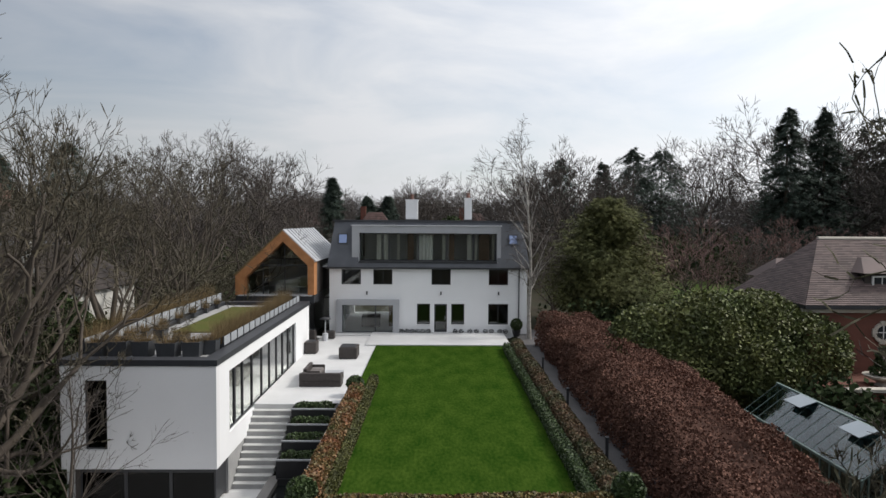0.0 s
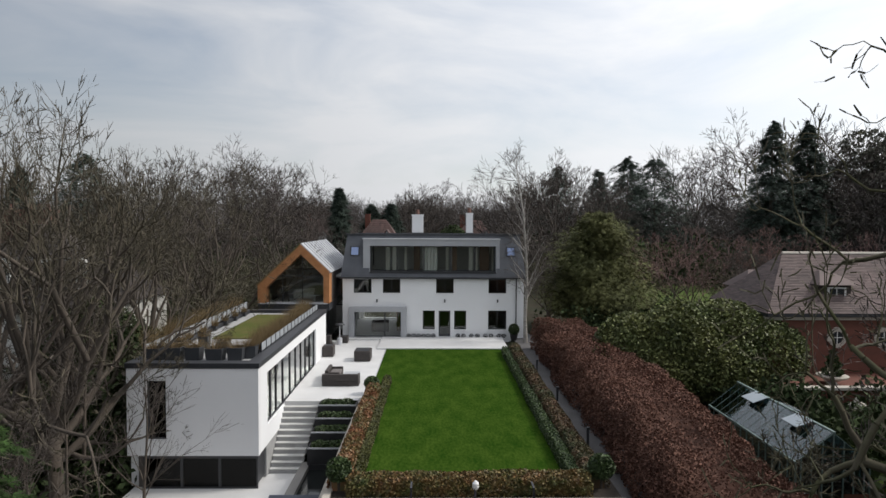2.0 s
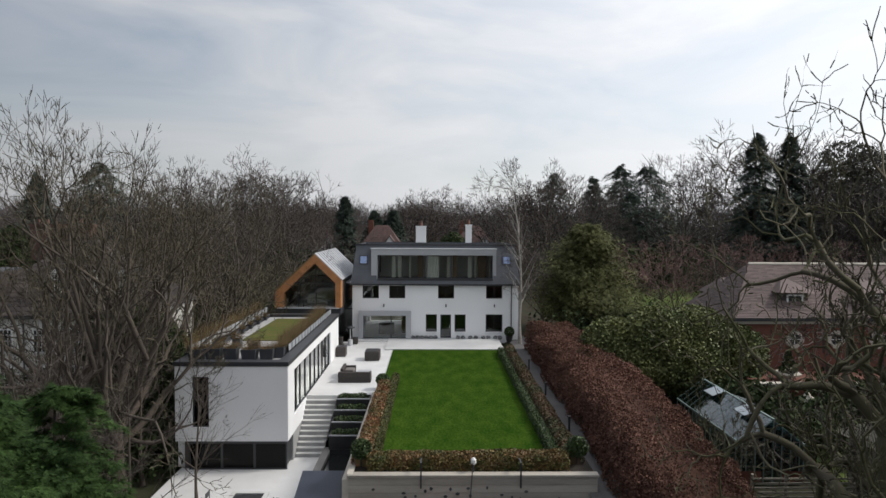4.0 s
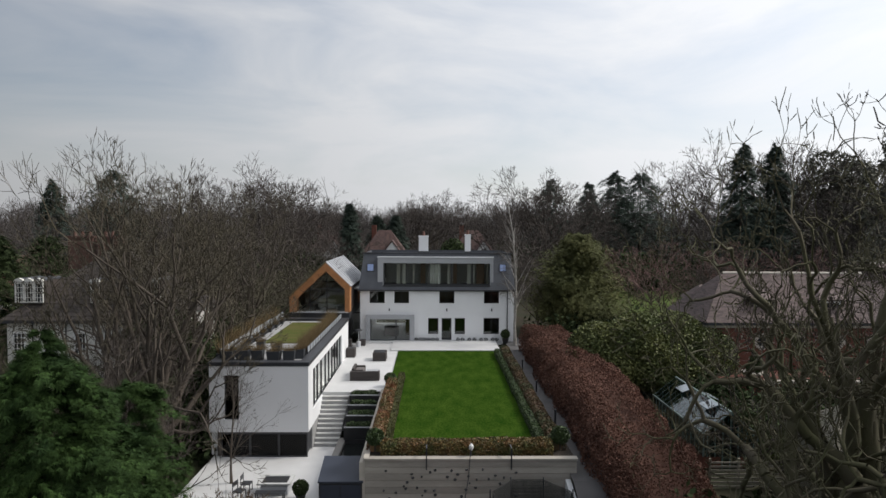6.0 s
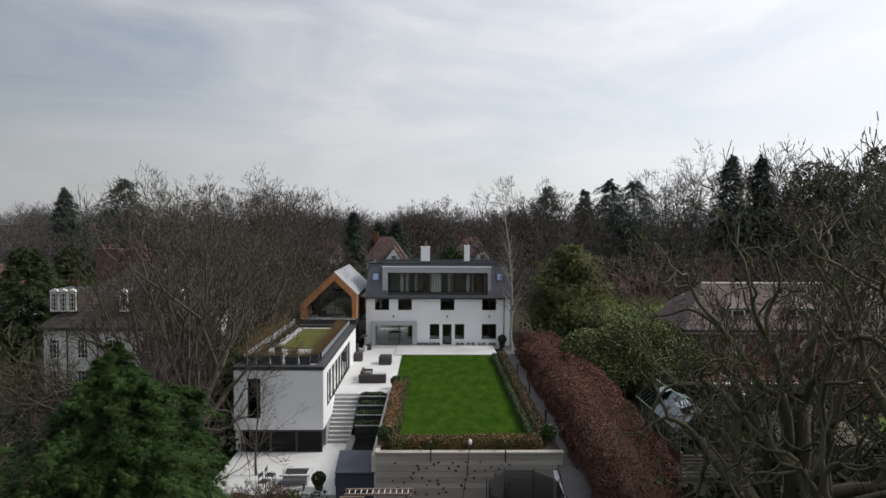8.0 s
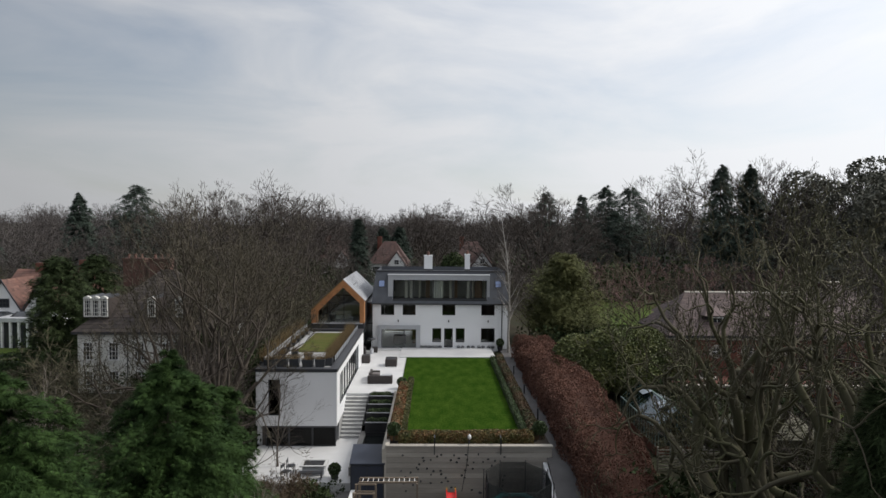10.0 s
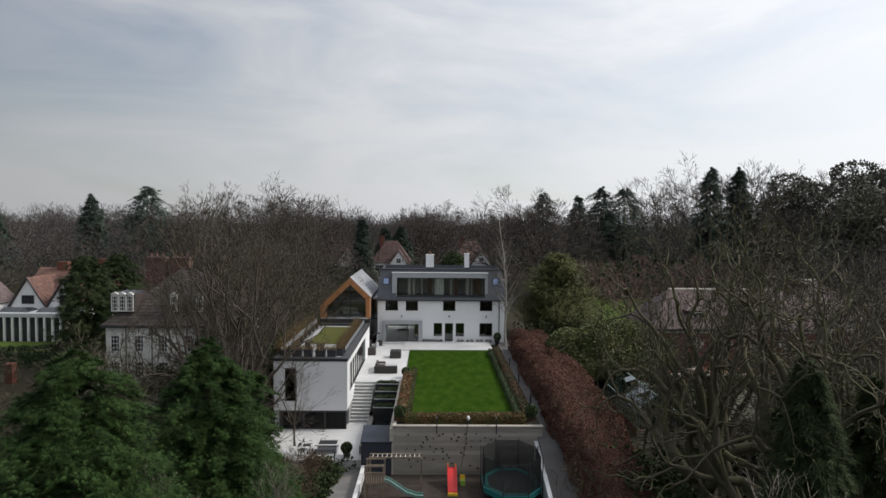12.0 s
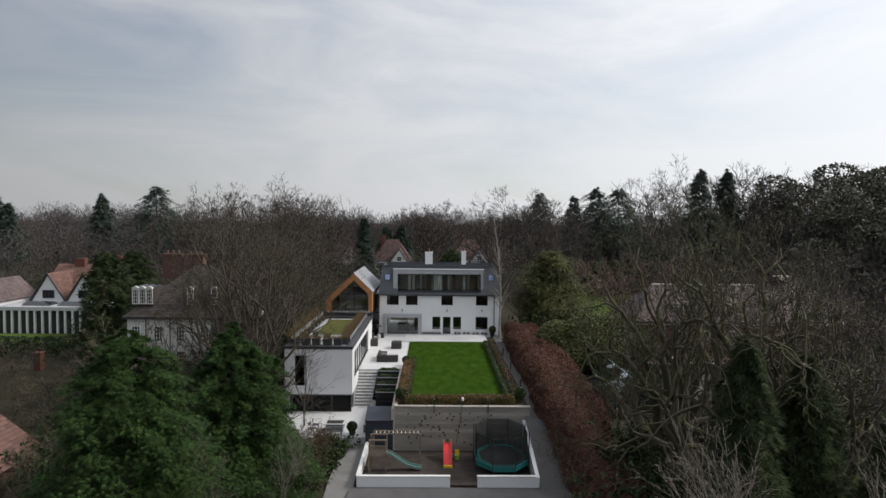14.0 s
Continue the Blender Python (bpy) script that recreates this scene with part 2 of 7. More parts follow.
RED_PLASTIC = mat("red_plastic", (0.62, 0.02, 0.02), (0.55, 0.02, 0.02), 0.4, scale=2, fine=10, bump=0.02)
YELLOW_PLASTIC = mat("yellow_plastic", (0.75, 0.50, 0.04), (0.68, 0.45, 0.04), 0.4, scale=2, fine=10, bump=0.02)
GREEN_PLASTIC = mat("grey_green_plastic", (0.16, 0.26, 0.23), (0.13, 0.22, 0.20), 0.5, scale=2, fine=10, bump=0.02)
NAVY = mat("navy_painted_roof", (0.028, 0.035, 0.055), (0.022, 0.028, 0.045), 0.55, scale=1, fine=15, bump=0.05)
WATER = mat("dark_pond_water", (0.012, 0.014, 0.014), (0.009, 0.011, 0.011), 0.06, scale=2, fine=9, bump=0.06)
GH_FRAME = mat("sage_green_frame", (0.16, 0.22, 0.20), (0.12, 0.17, 0.16), 0.5, scale=2, fine=20)
# mirror-like pane; the blue of the reflected sky is put into its colour
SKYLIGHT = mat("pane_painted_sky_blue", (0.25, 0.32, 0.5), (0.22, 0.28, 0.45), 0.08, 0.6, scale=1, fine=5, bump=0)

LAVENDER = mat("grey_lavender", (0.16, 0.16, 0.17), (0.11, 0.12, 0.12), 0.9, scale=3, fine=10, island=0.3, bump=0)
BOX_GREEN = mat("lime_plastic", (0.25, 0.42, 0.05), (0.22, 0.36, 0.05), 0.45, scale=2, fine=10, bump=0.02)
HOLD = mat("dark_resin_hold", (0.05, 0.05, 0.055), (0.03, 0.03, 0.035), 0.6, scale=4, fine=20, objrand=0.5)

OLD_WHITE = mat("weathered_white_render", (0.74, 0.73, 0.69), (0.58, 0.57, 0.53), 0.9, scale=0.5, fine=8, spread=0.6)
DARK_TILE = mat("dark_brown_tiles", (0.058, 0.045, 0.04), (0.038, 0.032, 0.029), 0.85, scale=0.6, fine=9, island=0.35, bump=0.3)
GH_GLASS = glass_mat("greenhouse_glass", (0.30, 0.44, 0.50), 0.04, 1.3)
GH_GLASS.node_tree.nodes["Principled BSDF"].inputs["IOR"].default_value = 1.75
# opaque vent panes; their blue-grey paints the sky reflected in the glass
VENT_GLASS = mat("vent_pane_sky_tint", (0.30, 0.34, 0.37), (0.25, 0.29, 0.32), 0.12, 0.1, scale=1, fine=6, bump=0)
PALE_WOOD = mat("weathered_pale_timber", (0.32, 0.29, 0.24), (0.24, 0.22, 0.18), 0.85, scale=2, fine=16)

PALE_BARK = mat("pale_grey_shoots", (0.22, 0.19, 0.16), (0.15, 0.13, 0.11), 0.9, scale=1, fine=8, island=0.3, bump=0)

MIXED_LEAF = mat("green_and_rust_leaves", (0.04, 0.052, 0.017), (0.105, 0.058, 0.028), 0.7, scale=0.9, fine=4, island=0.4, bump=0, fade=0.6, spread=0.35)

OLD_STONE = mat("mossy_grey_stone", (0.24, 0.22, 0.18), (0.15, 0.15, 0.10), 0.9, scale=1.2, fine=9, bump=0.4)

ROOF_GRASS = mat("patchy_roof_grass", (0.06, 0.085, 0.016), (0.11, 0.092, 0.036), 0.95, scale=1.2, fine=9, bump=0.7, spread=0.5, spec=0.1)

# ---- mesh tools ----
class MB:
    """Collects vertices and faces for one mesh."""

    def __init__(self):
        self.v, self.f = [], []

    def add(self, verts, faces):
        o = len(self.v)
        self.v += [tuple(p) for p in verts]
        self.f += [tuple(i + o for i in q) for q in faces]
        return self

    def box(self, x0, x1, y0, y1, z0, z1):
        return self.add([(x0, y0, z0), (x1, y0, z0), (x1, y1, z0), (x0, y1, z0), (x0, y0, z1), (x1, y0, z1), (x1, y1, z1), (x0, y1, z1)],
                        [(0, 3, 2, 1), (4, 5, 6, 7), (0, 1, 5, 4), (1, 2, 6, 5), (2, 3, 7, 6), (3, 0, 4, 7)])

    def soft(self, x0, x1, y0, y1, z0, z1, c=0.02):
        """A box with cut edges along its top and sides."""
        loops = []
        for z, i in ((z0, 0.0), (z1 - c, 0.0), (z1, c)):
            a, b, d, e = x0 + i, x1 - i, y0 + i, y1 - i
            loops.append([(a + c, d, z), (b - c, d, z), (b, d + c, z), (b, e - c, z), (b - c, e, z), (a + c, e, z), (a, e - c, z), (a, d + c, z)])
        vs = sum(loops, [])
        fs = [tuple(range(7, -1, -1)), tuple(range(16, 24))]
        for k in (0, 8):
            fs += [(k + i, k + (i + 1) % 8, k + 8 + (i + 1) % 8, k + 8 + i) for i in range(8)]
        return self.add(vs, fs)

    def prism(self, poly, axis, a, b):
        """A flat outline, given in the two other axes, drawn out along an axis from a to b."""
        put = {"x": lambda u, w, k: (k, u, w), "y": lambda u, w, k: (u, k, w), "z": lambda u, w, k: (u, w, k)}[axis]
        n = len(poly)
        vs = [put(u, w, a) for u, w in poly] + [put(u, w, b) for u, w in poly]
        fs = [tuple(range(n)), tuple(range(2 * n - 1, n - 1, -1))]
        fs += [(i, i + n, (i + 1) % n + n, (i + 1) % n) for i in range(n)]
        return self.add(vs, fs)

    def rod(self, p, q, r, r2=None, n=8):
        p, q = Vector(p), Vector(q)
        r2 = r if r2 is None else r2
        d = (q - p).normalized()
        u = d.orthogonal().normalized()
        w = d.cross(u)
        vs = [p + (u * math.cos(a) + w * math.sin(a)) * r for a in (2 * math.pi * i / n for i in range(n))]
        vs += [q + (u * math.cos(a) + w * math.sin(a)) * r2 for a in (2 * math.pi * i / n for i in range(n))]
        fs = [tuple(range(n - 1, -1, -1)), tuple(range(n, 2 * n))] + [(i, (i + 1) % n, n + (i + 1) % n, n + i) for i in range(n)]
        return self.add(vs, fs)

    def ring(self, c, r0, r1, z0, z1, n=32, turn=0.0):
        """A flat ring round z, its first corner turned by an angle."""
        vs = []
        for r, z in ((r0, z0), (r1, z0), (r1, z1), (r0, z1)):
            vs += [(c[0] + r * math.cos(2 * math.pi * i / n + turn), c[1] + r * math.sin(2 * math.pi * i / n + turn), z) for i in range(n)]
        fs = [(k * n + i, k * n + (i + 1) % n, ((k + 1) % 4) * n + (i + 1) % n, ((k + 1) % 4) * n + i) for k in range(4) for i in range(n)]
        return self.add(vs, fs)

    def lathe(self, c, prof, n=20):
        """Turned shape round z: prof rows (radius, height)."""
        vs = [(c[0] + r * math.cos(2 * math.pi * i / n), c[1] + r * math.sin(2 * math.pi * i / n), c[2] + z) for r, z in prof for i in range(n)]
        fs = [(k * n + i, k * n + (i + 1) % n, (k + 1) * n + (i + 1) % n, (k + 1) * n + i) for k in range(len(prof) - 1) for i in range(n)]
        fs += [tuple(range(n - 1, -1, -1)), tuple(range((len(prof) - 1) * n, len(prof) * n))]
        return self.add(vs, fs)

    def wall(self, axis, a0, a1, z0, z1, d0, d1, holes):
        """An upright wall along axis ('x' or 'y') with openings (a0, a1, z0, z1) through its thickness d0 to d1."""
        us = sorted({a0, a1, *[h[0] for h in holes], *[h[1] for h in holes]})
        ws = sorted({z0, z1, *[h[2] for h in holes], *[h[3] for h in holes]})
        us, ws = [u for u in us if a0 <= u <= a1], [w for w in ws if z0 <= w <= z1]
        full = lambda i, k: 0 <= i < len(us) - 1 and 0 <= k < len(ws) - 1 and not any(
            h[0] < (us[i] + us[i + 1]) / 2 < h[1] and h[2] < (ws[k] + ws[k + 1]) / 2 < h[3] for h in holes)
        P = (lambda u, d, w: (u, d, w)) if axis == "x" else (lambda u, d, w: (d, u, w))
        for i in range(len(us) - 1):
            for k in range(len(ws) - 1):
                if not full(i, k):
                    continue
                u, U, w, W = us[i], us[i + 1], ws[k], ws[k + 1]
                self.add([P(u, d0, w), P(U, d0, w), P(U, d0, W), P(u, d0, W)], [(0, 1, 2, 3)])
                self.add([P(u, d1, w), P(U, d1, w), P(U, d1, W), P(u, d1, W)], [(3, 2, 1, 0)])
                for near, p, q in ((full(i - 1, k), (u, w), (u, W)), (full(i + 1, k), (U, w), (U, W)), (full(i, k - 1), (u, w), (U, w)), (full(i, k + 1), (u, W), (U, W))):
                    if not near:
                        self.add([P(p[0], d0, p[1]), P(p[0], d1, p[1]), P(q[0], d1, q[1]), P(q[0], d0, q[1])], [(0, 1, 2, 3)])
        return self

    def mesh(self, name, material, smooth=False):
        me = bpy.data.meshes.new(name)
        me.from_pydata(self.v, [], self.f)
        bm = bmesh.new()
        bm.from_mesh(me)
        if len(self.v) < 20000:
            bmesh.ops.recalc_face_normals(bm, faces=bm.faces)
        bm.to_mesh(me)
        bm.free()
        if smooth:
            me.polygons.foreach_set("use_smooth", [True] * len(me.polygons))
        me.materials.append(material)
        return me


def thing(name, loc=(0, 0, 0), label="", category="", group="", kind=""):
    ob = new(name)
    ob.empty_display_size = 0.2
    ob.location = loc
    return tagged(ob, label, category, group, kind)


def part(name, mb, material, parent, label="", smooth=False, shadow=True):
    me = mb.mesh(name, material, smooth) if isinstance(mb, MB) else mb
    ob = new(name, me)
    ob.parent = parent
    if label:
        ob["label"] = label
    if not shadow:
        ob.visible_shadow = False
    return ob


def solo(name, mb, material, label, category, kind="", group="", smooth=False):
    me = mb.mesh(name, material, smooth) if isinstance(mb, MB) else mb
    return tagged(new(name, me), label, category, group, kind)


def raw_mesh(name, verts, tris, material, quads=None):
    """A mesh straight from arrays of corners and of triangles or quads."""
    me = bpy.data.meshes.new(name)
    sizes = [np.full(len(tris), 3, np.int32)] + ([np.full(len(quads), 4, np.int32)] if quads is not None else [])
    loops = np.concatenate([np.ravel(tris)] + ([np.ravel(quads)] if quads is not None else [])).astype(np.int32)
    sizes = np.concatenate(sizes)
    starts = np.concatenate([[0], np.cumsum(sizes)[:-1]]).astype(np.int32)
    me.vertices.add(len(verts))
    me.vertices.foreach_set("co", np.asarray(verts, np.float32).ravel())
    me.loops.add(len(loops))
    me.loops.foreach_set("vertex_index", loops)
    me.polygons.add(len(sizes))
    me.polygons.foreach_set("loop_start", starts)
    me.update(calc_edges=True)
    me.validate()
    me.materials.append(material)
    return me


def unit(a):
    return a / np.maximum(np.linalg.norm(a, axis=-1, keepdims=True), 1e-9)


def across(d):
    """Two directions square to each of d."""
    ref = np.where(np.abs(d[:, 2:3]) < 0.9, np.array([[0, 0, 1.0]]), np.array([[1.0, 0, 0]]))
    u = unit(np.cross(d, ref))
    return u, np.cross(d, u)


def tubes(P, Q, R, S, n):
    """Tapered tubes from P to Q with n sides: corners and quads."""
    d = unit(Q - P)
    u, w = across(d)
    k = len(P)
    ang = 2 * np.pi * np.arange(n) / n
    off = u[:, None] * np.cos(ang)[None, :, None] + w[:, None] * np.sin(ang)[None, :, None]
    V = np.concatenate([P[:, None] + off * R[:, None, None], Q[:, None] + off * S[:, None, None]], 1).reshape(-1, 3)
    i = np.arange(n)
    quad = np.stack([i, (i + 1) % n, n + (i + 1) % n, n + i], 1)
    return V, (quad[None] + (np.arange(k) * 2 * n)[:, None, None]).reshape(-1, 4)


def slivers(P, Q, W, rng):
    """Thin pointed blades from P to Q, W wide at the foot."""
    d = unit(Q - P)
    u, w = across(d)
    a = rng.uniform(0, np.pi, len(P))[:, None]
    side = (u * np.cos(a) + w * np.sin(a)) * W[:, None] * 0.5
    V = np.stack([P - side, P + side, Q], 1).reshape(-1, 3)
    return V, np.arange(len(V)).reshape(-1, 3)


def grow(rng, start, aim, length, radius, segs, wobble, lift, tip=0.14):
    """Branches as bent lines: arrays of segment ends, one row a branch, segs + 1 points each, with radii."""
    n = len(start)
    pts, d = [start], unit(aim)
    for k in range(segs):
        d = unit(d + rng.normal(0, wobble, (n, 3)) + np.array([0, 0, lift]))
        pts.append(pts[-1] + d * (length / segs)[:, None])
    taper = np.linspace(1, tip, segs + 1) ** 0.9
    return np.stack(pts, 1), radius[:, None] * taper[None]


def bear(rng, pts, rad, per, t0, spread, ratio, r_ratio, shape=None):
    """Young branches off each branch: start, aim, length, radius."""
    n, m = pts.shape[0], pts.shape[1] - 1
    t = np.sort(rng.uniform(t0, 1, (n, per)), 1)
    k = np.minimum((t * m).astype(int), m - 1)
    f = (t * m - k)[..., None]
    i = np.arange(n)[:, None]
    a, b = pts[i, k], pts[i, k + 1]
    start = a + (b - a) * f
    d = unit((b - a).reshape(-1, 3))
    u, w = across(d)
    turn = (np.arange(per)[None] * 2.4 + rng.uniform(0, 6.28, (n, 1)) + rng.normal(0, 0.4, (n, per))).reshape(-1, 1)
    lean = np.radians(rng.normal(spread, spread * 0.22, n * per))[:, None]
    aim = d * np.cos(lean) + (u * np.cos(turn) + w * np.sin(turn)) * np.sin(lean)
    whole = np.linalg.norm(np.diff(pts, axis=1), axis=2).sum(1)
    size = (shape(t) if shape else (1.15 - 0.6 * t)) * rng.uniform(0.7, 1.2, t.shape)
    length = (whole[:, None] * ratio * size).ravel()
    r = (rad[i, k] * r_ratio * rng.uniform(0.8, 1.1, t.shape)).ravel()
    return start.reshape(-1, 3), aim, length, r


def tree_mesh(seed, height, radius, spec, name, bark, twig, trunk_lean=(0, 0), trunk_segs=7, twig_w=0.02, trunk_wob=0.06, tubed=2, tip=0.14):
    """A bare tree: its trunk and limbs as one mesh, its twigs as another. spec: a row a level of
    (per branch, first place, spread in degrees, length ratio, radius ratio, segments, wobble, lift)."""
    rng = np.random.default_rng(seed)
    pts, rad = grow(rng, np.zeros((1, 3)), np.array([[trunk_lean[0], trunk_lean[1], 1.0]]), np.array([height]), np.array([radius]), trunk_segs, trunk_wob, 0.05)
    rad[:, 0] *= 1.35
    wood, fine = [(pts, rad, 9)], []
    for lv, (per, t0, spread, ratio, rr, segs, wob, lift) in enumerate(spec):
        shape = (lambda t: 1.25 - 0.75 * t) if lv == 0 else None
        s, a, ln, r = bear(rng, pts, rad, per, t0, spread, ratio, rr, shape)
        pts, rad = grow(rng, s, a, ln, r, segs, wob, lift, tip)
        if lv < tubed:
            wood.append((pts, rad, 6 if lv == 0 else 4))
        else:
            fine.append((pts, rad, lv))
    V, F, o = [], [], 0
    for p, r, n in wood:
        v, q = tubes(p[:, :-1].reshape(-1, 3), p[:, 1:].reshape(-1, 3), r[:, :-1].ravel(), r[:, 1:].ravel(), n)
        V.append(v), F.append(q + o)
        o += len(v)
    limbs = raw_mesh(name + "_limbs", np.concatenate(V), np.zeros((0, 3), int), bark, np.concatenate(F))
    V, T, o = [], [], 0
    for p, r, lv in fine:
        last = lv == len(spec) - 1
        P, Q = p[:, :-1].reshape(-1, 3), p[:, 1:].reshape(-1, 3)
        if last:
            v, t = slivers(P, P + (Q - P) * 1.15, np.full(len(P), twig_w), rng)
            V.append(v), T.append(t + o)
            o += len(v)
        else:
            v, q = tubes(P, Q, np.maximum(r[:, :-1].ravel(), twig_w * 0.6), np.maximum(r[:, 1:].ravel(), twig_w * 0.4), 3)
            V.append(v), T.append(np.concatenate([q[:, [0, 1, 2]], q[:, [0, 2, 3]]]) + o)
            o += len(v)
    twigs = raw_mesh(name + "_twigs", np.concatenate(V), np.concatenate(T), twig)
    return limbs, twigs


def ribbons(P, Q, W, X, rng):
    """Flat tapering strips from P to Q, W wide at the foot and X at the end."""
    d = unit(Q - P)
    u, w = across(d)
    a = rng.uniform(0, np.pi, len(P))[:, None]
    side = (u * np.cos(a) + w * np.sin(a)) * 0.5
    V = np.stack([P - side * W[:, None], P + side * W[:, None], Q + side * X[:, None], Q - side * X[:, None]], 1).reshape(-1, 3)
    o = np.arange(len(P))[:, None] * 4
    return V, np.concatenate([o + np.array([0, 1, 2]), o + np.array([0, 2, 3])])


def forked(seed, height, radius, gens, limbs=7, bole=0.30, low=62.0, angle=27.0, ratio=0.80, first=0.25, segs=2, wobble=0.08, lift=0.07, triple=3, bole_wobble=0.04, slim=1.0, keep=0.80):
    """A bare crown that forks again and again: for each order its bent branches and their radii. The last `triple` orders split in three."""
    rng = np.random.default_rng(seed)
    pts, rad = grow(rng, np.zeros((1, 3)), np.array([[0.0, 0.0, 1.0]]), np.array([height * bole]), np.array([radius]), 5, bole_wobble, 0.05, 0.62)
    rad[:, 0] *= 1.3
    orders = [(pts, rad)]
    t = np.linspace(0.5, 1.0, limbs)
    i = np.minimum((t * 5).astype(int), 4)
    f = (t * 5 - i)[:, None]
    start = pts[0, i] + (pts[0, i + 1] - pts[0, i]) * f
    turn = np.arange(limbs) * 2.4 + rng.uniform(0, 6.28) + rng.normal(0, 0.3, limbs)
    lean = np.radians(low + (10.0 - low) * ((t - 0.5) / 0.5) ** 1.3 + rng.normal(0, 5, limbs))
    aim = np.stack([np.cos(turn) * np.sin(lean), np.sin(turn) * np.sin(lean), np.cos(lean)], 1)
    length = height * first * rng.uniform(0.85, 1.2, limbs)
    r = radius * 0.5 * rng.uniform(0.8, 1.1, limbs)
    for g in range(gens):
        pts, rad = grow(rng, start, aim, length, r, segs, wobble, lift, 0.88)
        orders.append((pts, rad))
        k = 3 if g >= gens - triple else 2
        d = unit(pts[:, -1] - pts[:, -2])
        u, w = across(d)
        base = rng.uniform(0, 6.28, len(d))
        start, aim, ln, rr = [], [], [], []
        for c in range(k):
            ph = (base + 2 * np.pi * c / k + rng.normal(0, 0.3, len(d)))[:, None]
            an = np.radians(rng.normal(angle, angle * 0.3, len(d)))[:, None]
            back = rng.uniform(0.0, 0.45, len(d))[:, None] if c else 0.0
            start.append(pts[:, -1] + (pts[:, -2] - pts[:, -1]) * back)
            aim.append(d * np.cos(an) + (u * np.cos(ph) + w * np.sin(ph)) * np.sin(an))
            ln.append(length * ratio * rng.uniform(0.7, 1.15, len(d)))
            rr.append(rad[:, -1] * (keep if k == 2 else keep - 0.1))
        start, aim, length, r = np.concatenate(start), np.concatenate(aim), np.concatenate(ln), np.concatenate(rr)
    grown = height / max(float(p[..., 2].max()) for p, q in orders)
    return [(p * np.array([grown * slim, grown * slim, grown]), q) for p, q in orders]


def forked_tree(seed, height, radius, name, bark, twig, gens=8, tubed=4, twig_w=0.03, **kw):
    """The trunk and limbs of a forked tree as one mesh, its twigs as another."""
    orders = forked(seed, height, radius, gens, **kw)
    rng = np.random.default_rng(seed + 1)
    V, F, o = [], [], 0
    for g, (p, r) in enumerate(orders[:tubed]):
        v, q = tubes(p[:, :-1].reshape(-1, 3), p[:, 1:].reshape(-1, 3), r[:, :-1].ravel(), r[:, 1:].ravel(), 8 if g == 0 else 6 if g < 3 else 4 if g < 5 else 3)
        V.append(v), F.append(q + o)
        o += len(v)
    wood = raw_mesh(name + "_limbs", np.concatenate(V), np.zeros((0, 3), int), bark, np.concatenate(F))
    V, T, o = [np.zeros((0, 3))], [np.zeros((0, 3), int)], 0
    for p, r in orders[tubed:]:
        W = np.maximum(2 * r, twig_w)
        W[:, -1] = np.maximum(2 * r[:, -1], twig_w * 0.7)
        v, t = ribbons(p[:, :-1].reshape(-1, 3), p[:, 1:].reshape(-1, 3), W[:, :-1].ravel(), W[:, 1:].ravel(), rng)
        V.append(v), T.append(t + o)
        o += len(v)
    return wood, raw_mesh(name + "_twigs", np.concatenate(V), np.concatenate(T), twig)


def leaf_quads(rng, C, size, droop=None, long=1.0, flat=0.0):
    """A small folded leaf at each of C: corners and triangles."""
    n = len(C)
    d = unit(rng.normal(0, 1, (n, 3)) + (0 if droop is None else droop))
    u, w = across(d)
    a = rng.uniform(0, 6.28, n)[:, None]
    side = u * np.cos(a) + w * np.sin(a)
    side[:, 2] *= 1 - flat
    s = (size * rng.uniform(0.6, 1.3, n))[:, None]
    V = np.stack([C - d * s * long * 0.5, C + side * s * 0.4, C + d * s * long * 0.5, C - side * s * 0.4], 1).reshape(-1, 3)
    o = np.arange(n)[:, None] * 4
    T = np.concatenate([o + np.array([0, 1, 2]), o + np.array([0, 2, 3])])
    return V, T


def lump_points(rng, lumps, n, inner=0.72):
    """n places in the outer shell of lumps (centre x, y, z, radius x, y, z), leaving out what lies deep inside another."""
    L = np.array(lumps, float)
    area = (L[:, 3] * L[:, 4] + L[:, 3] * L[:, 5] + L[:, 4] * L[:, 5])
    k = rng.choice(len(L), n * 2, p=area / area.sum())
    d = unit(rng.normal(0, 1, (n * 2, 3)))
    r = rng.uniform(inner, 1.03, n * 2)[:, None]
    C = L[k, :3] + d * r * L[k, 3:]
    deep = np.zeros(len(C), bool)
    for q in L:
        deep |= (((C - q[:3]) / q[3:]) ** 2).sum(1) < (inner - 0.12) ** 2
    return C[~deep][:n]


def crown_of_leaves(seed, lumps, n, size, material, name, long=1.2, droop=None):
    rng = np.random.default_rng(seed)
    V, T = leaf_quads(rng, lump_points(rng, lumps, n), size, droop, long)
    return raw_mesh(name, V, T, material)


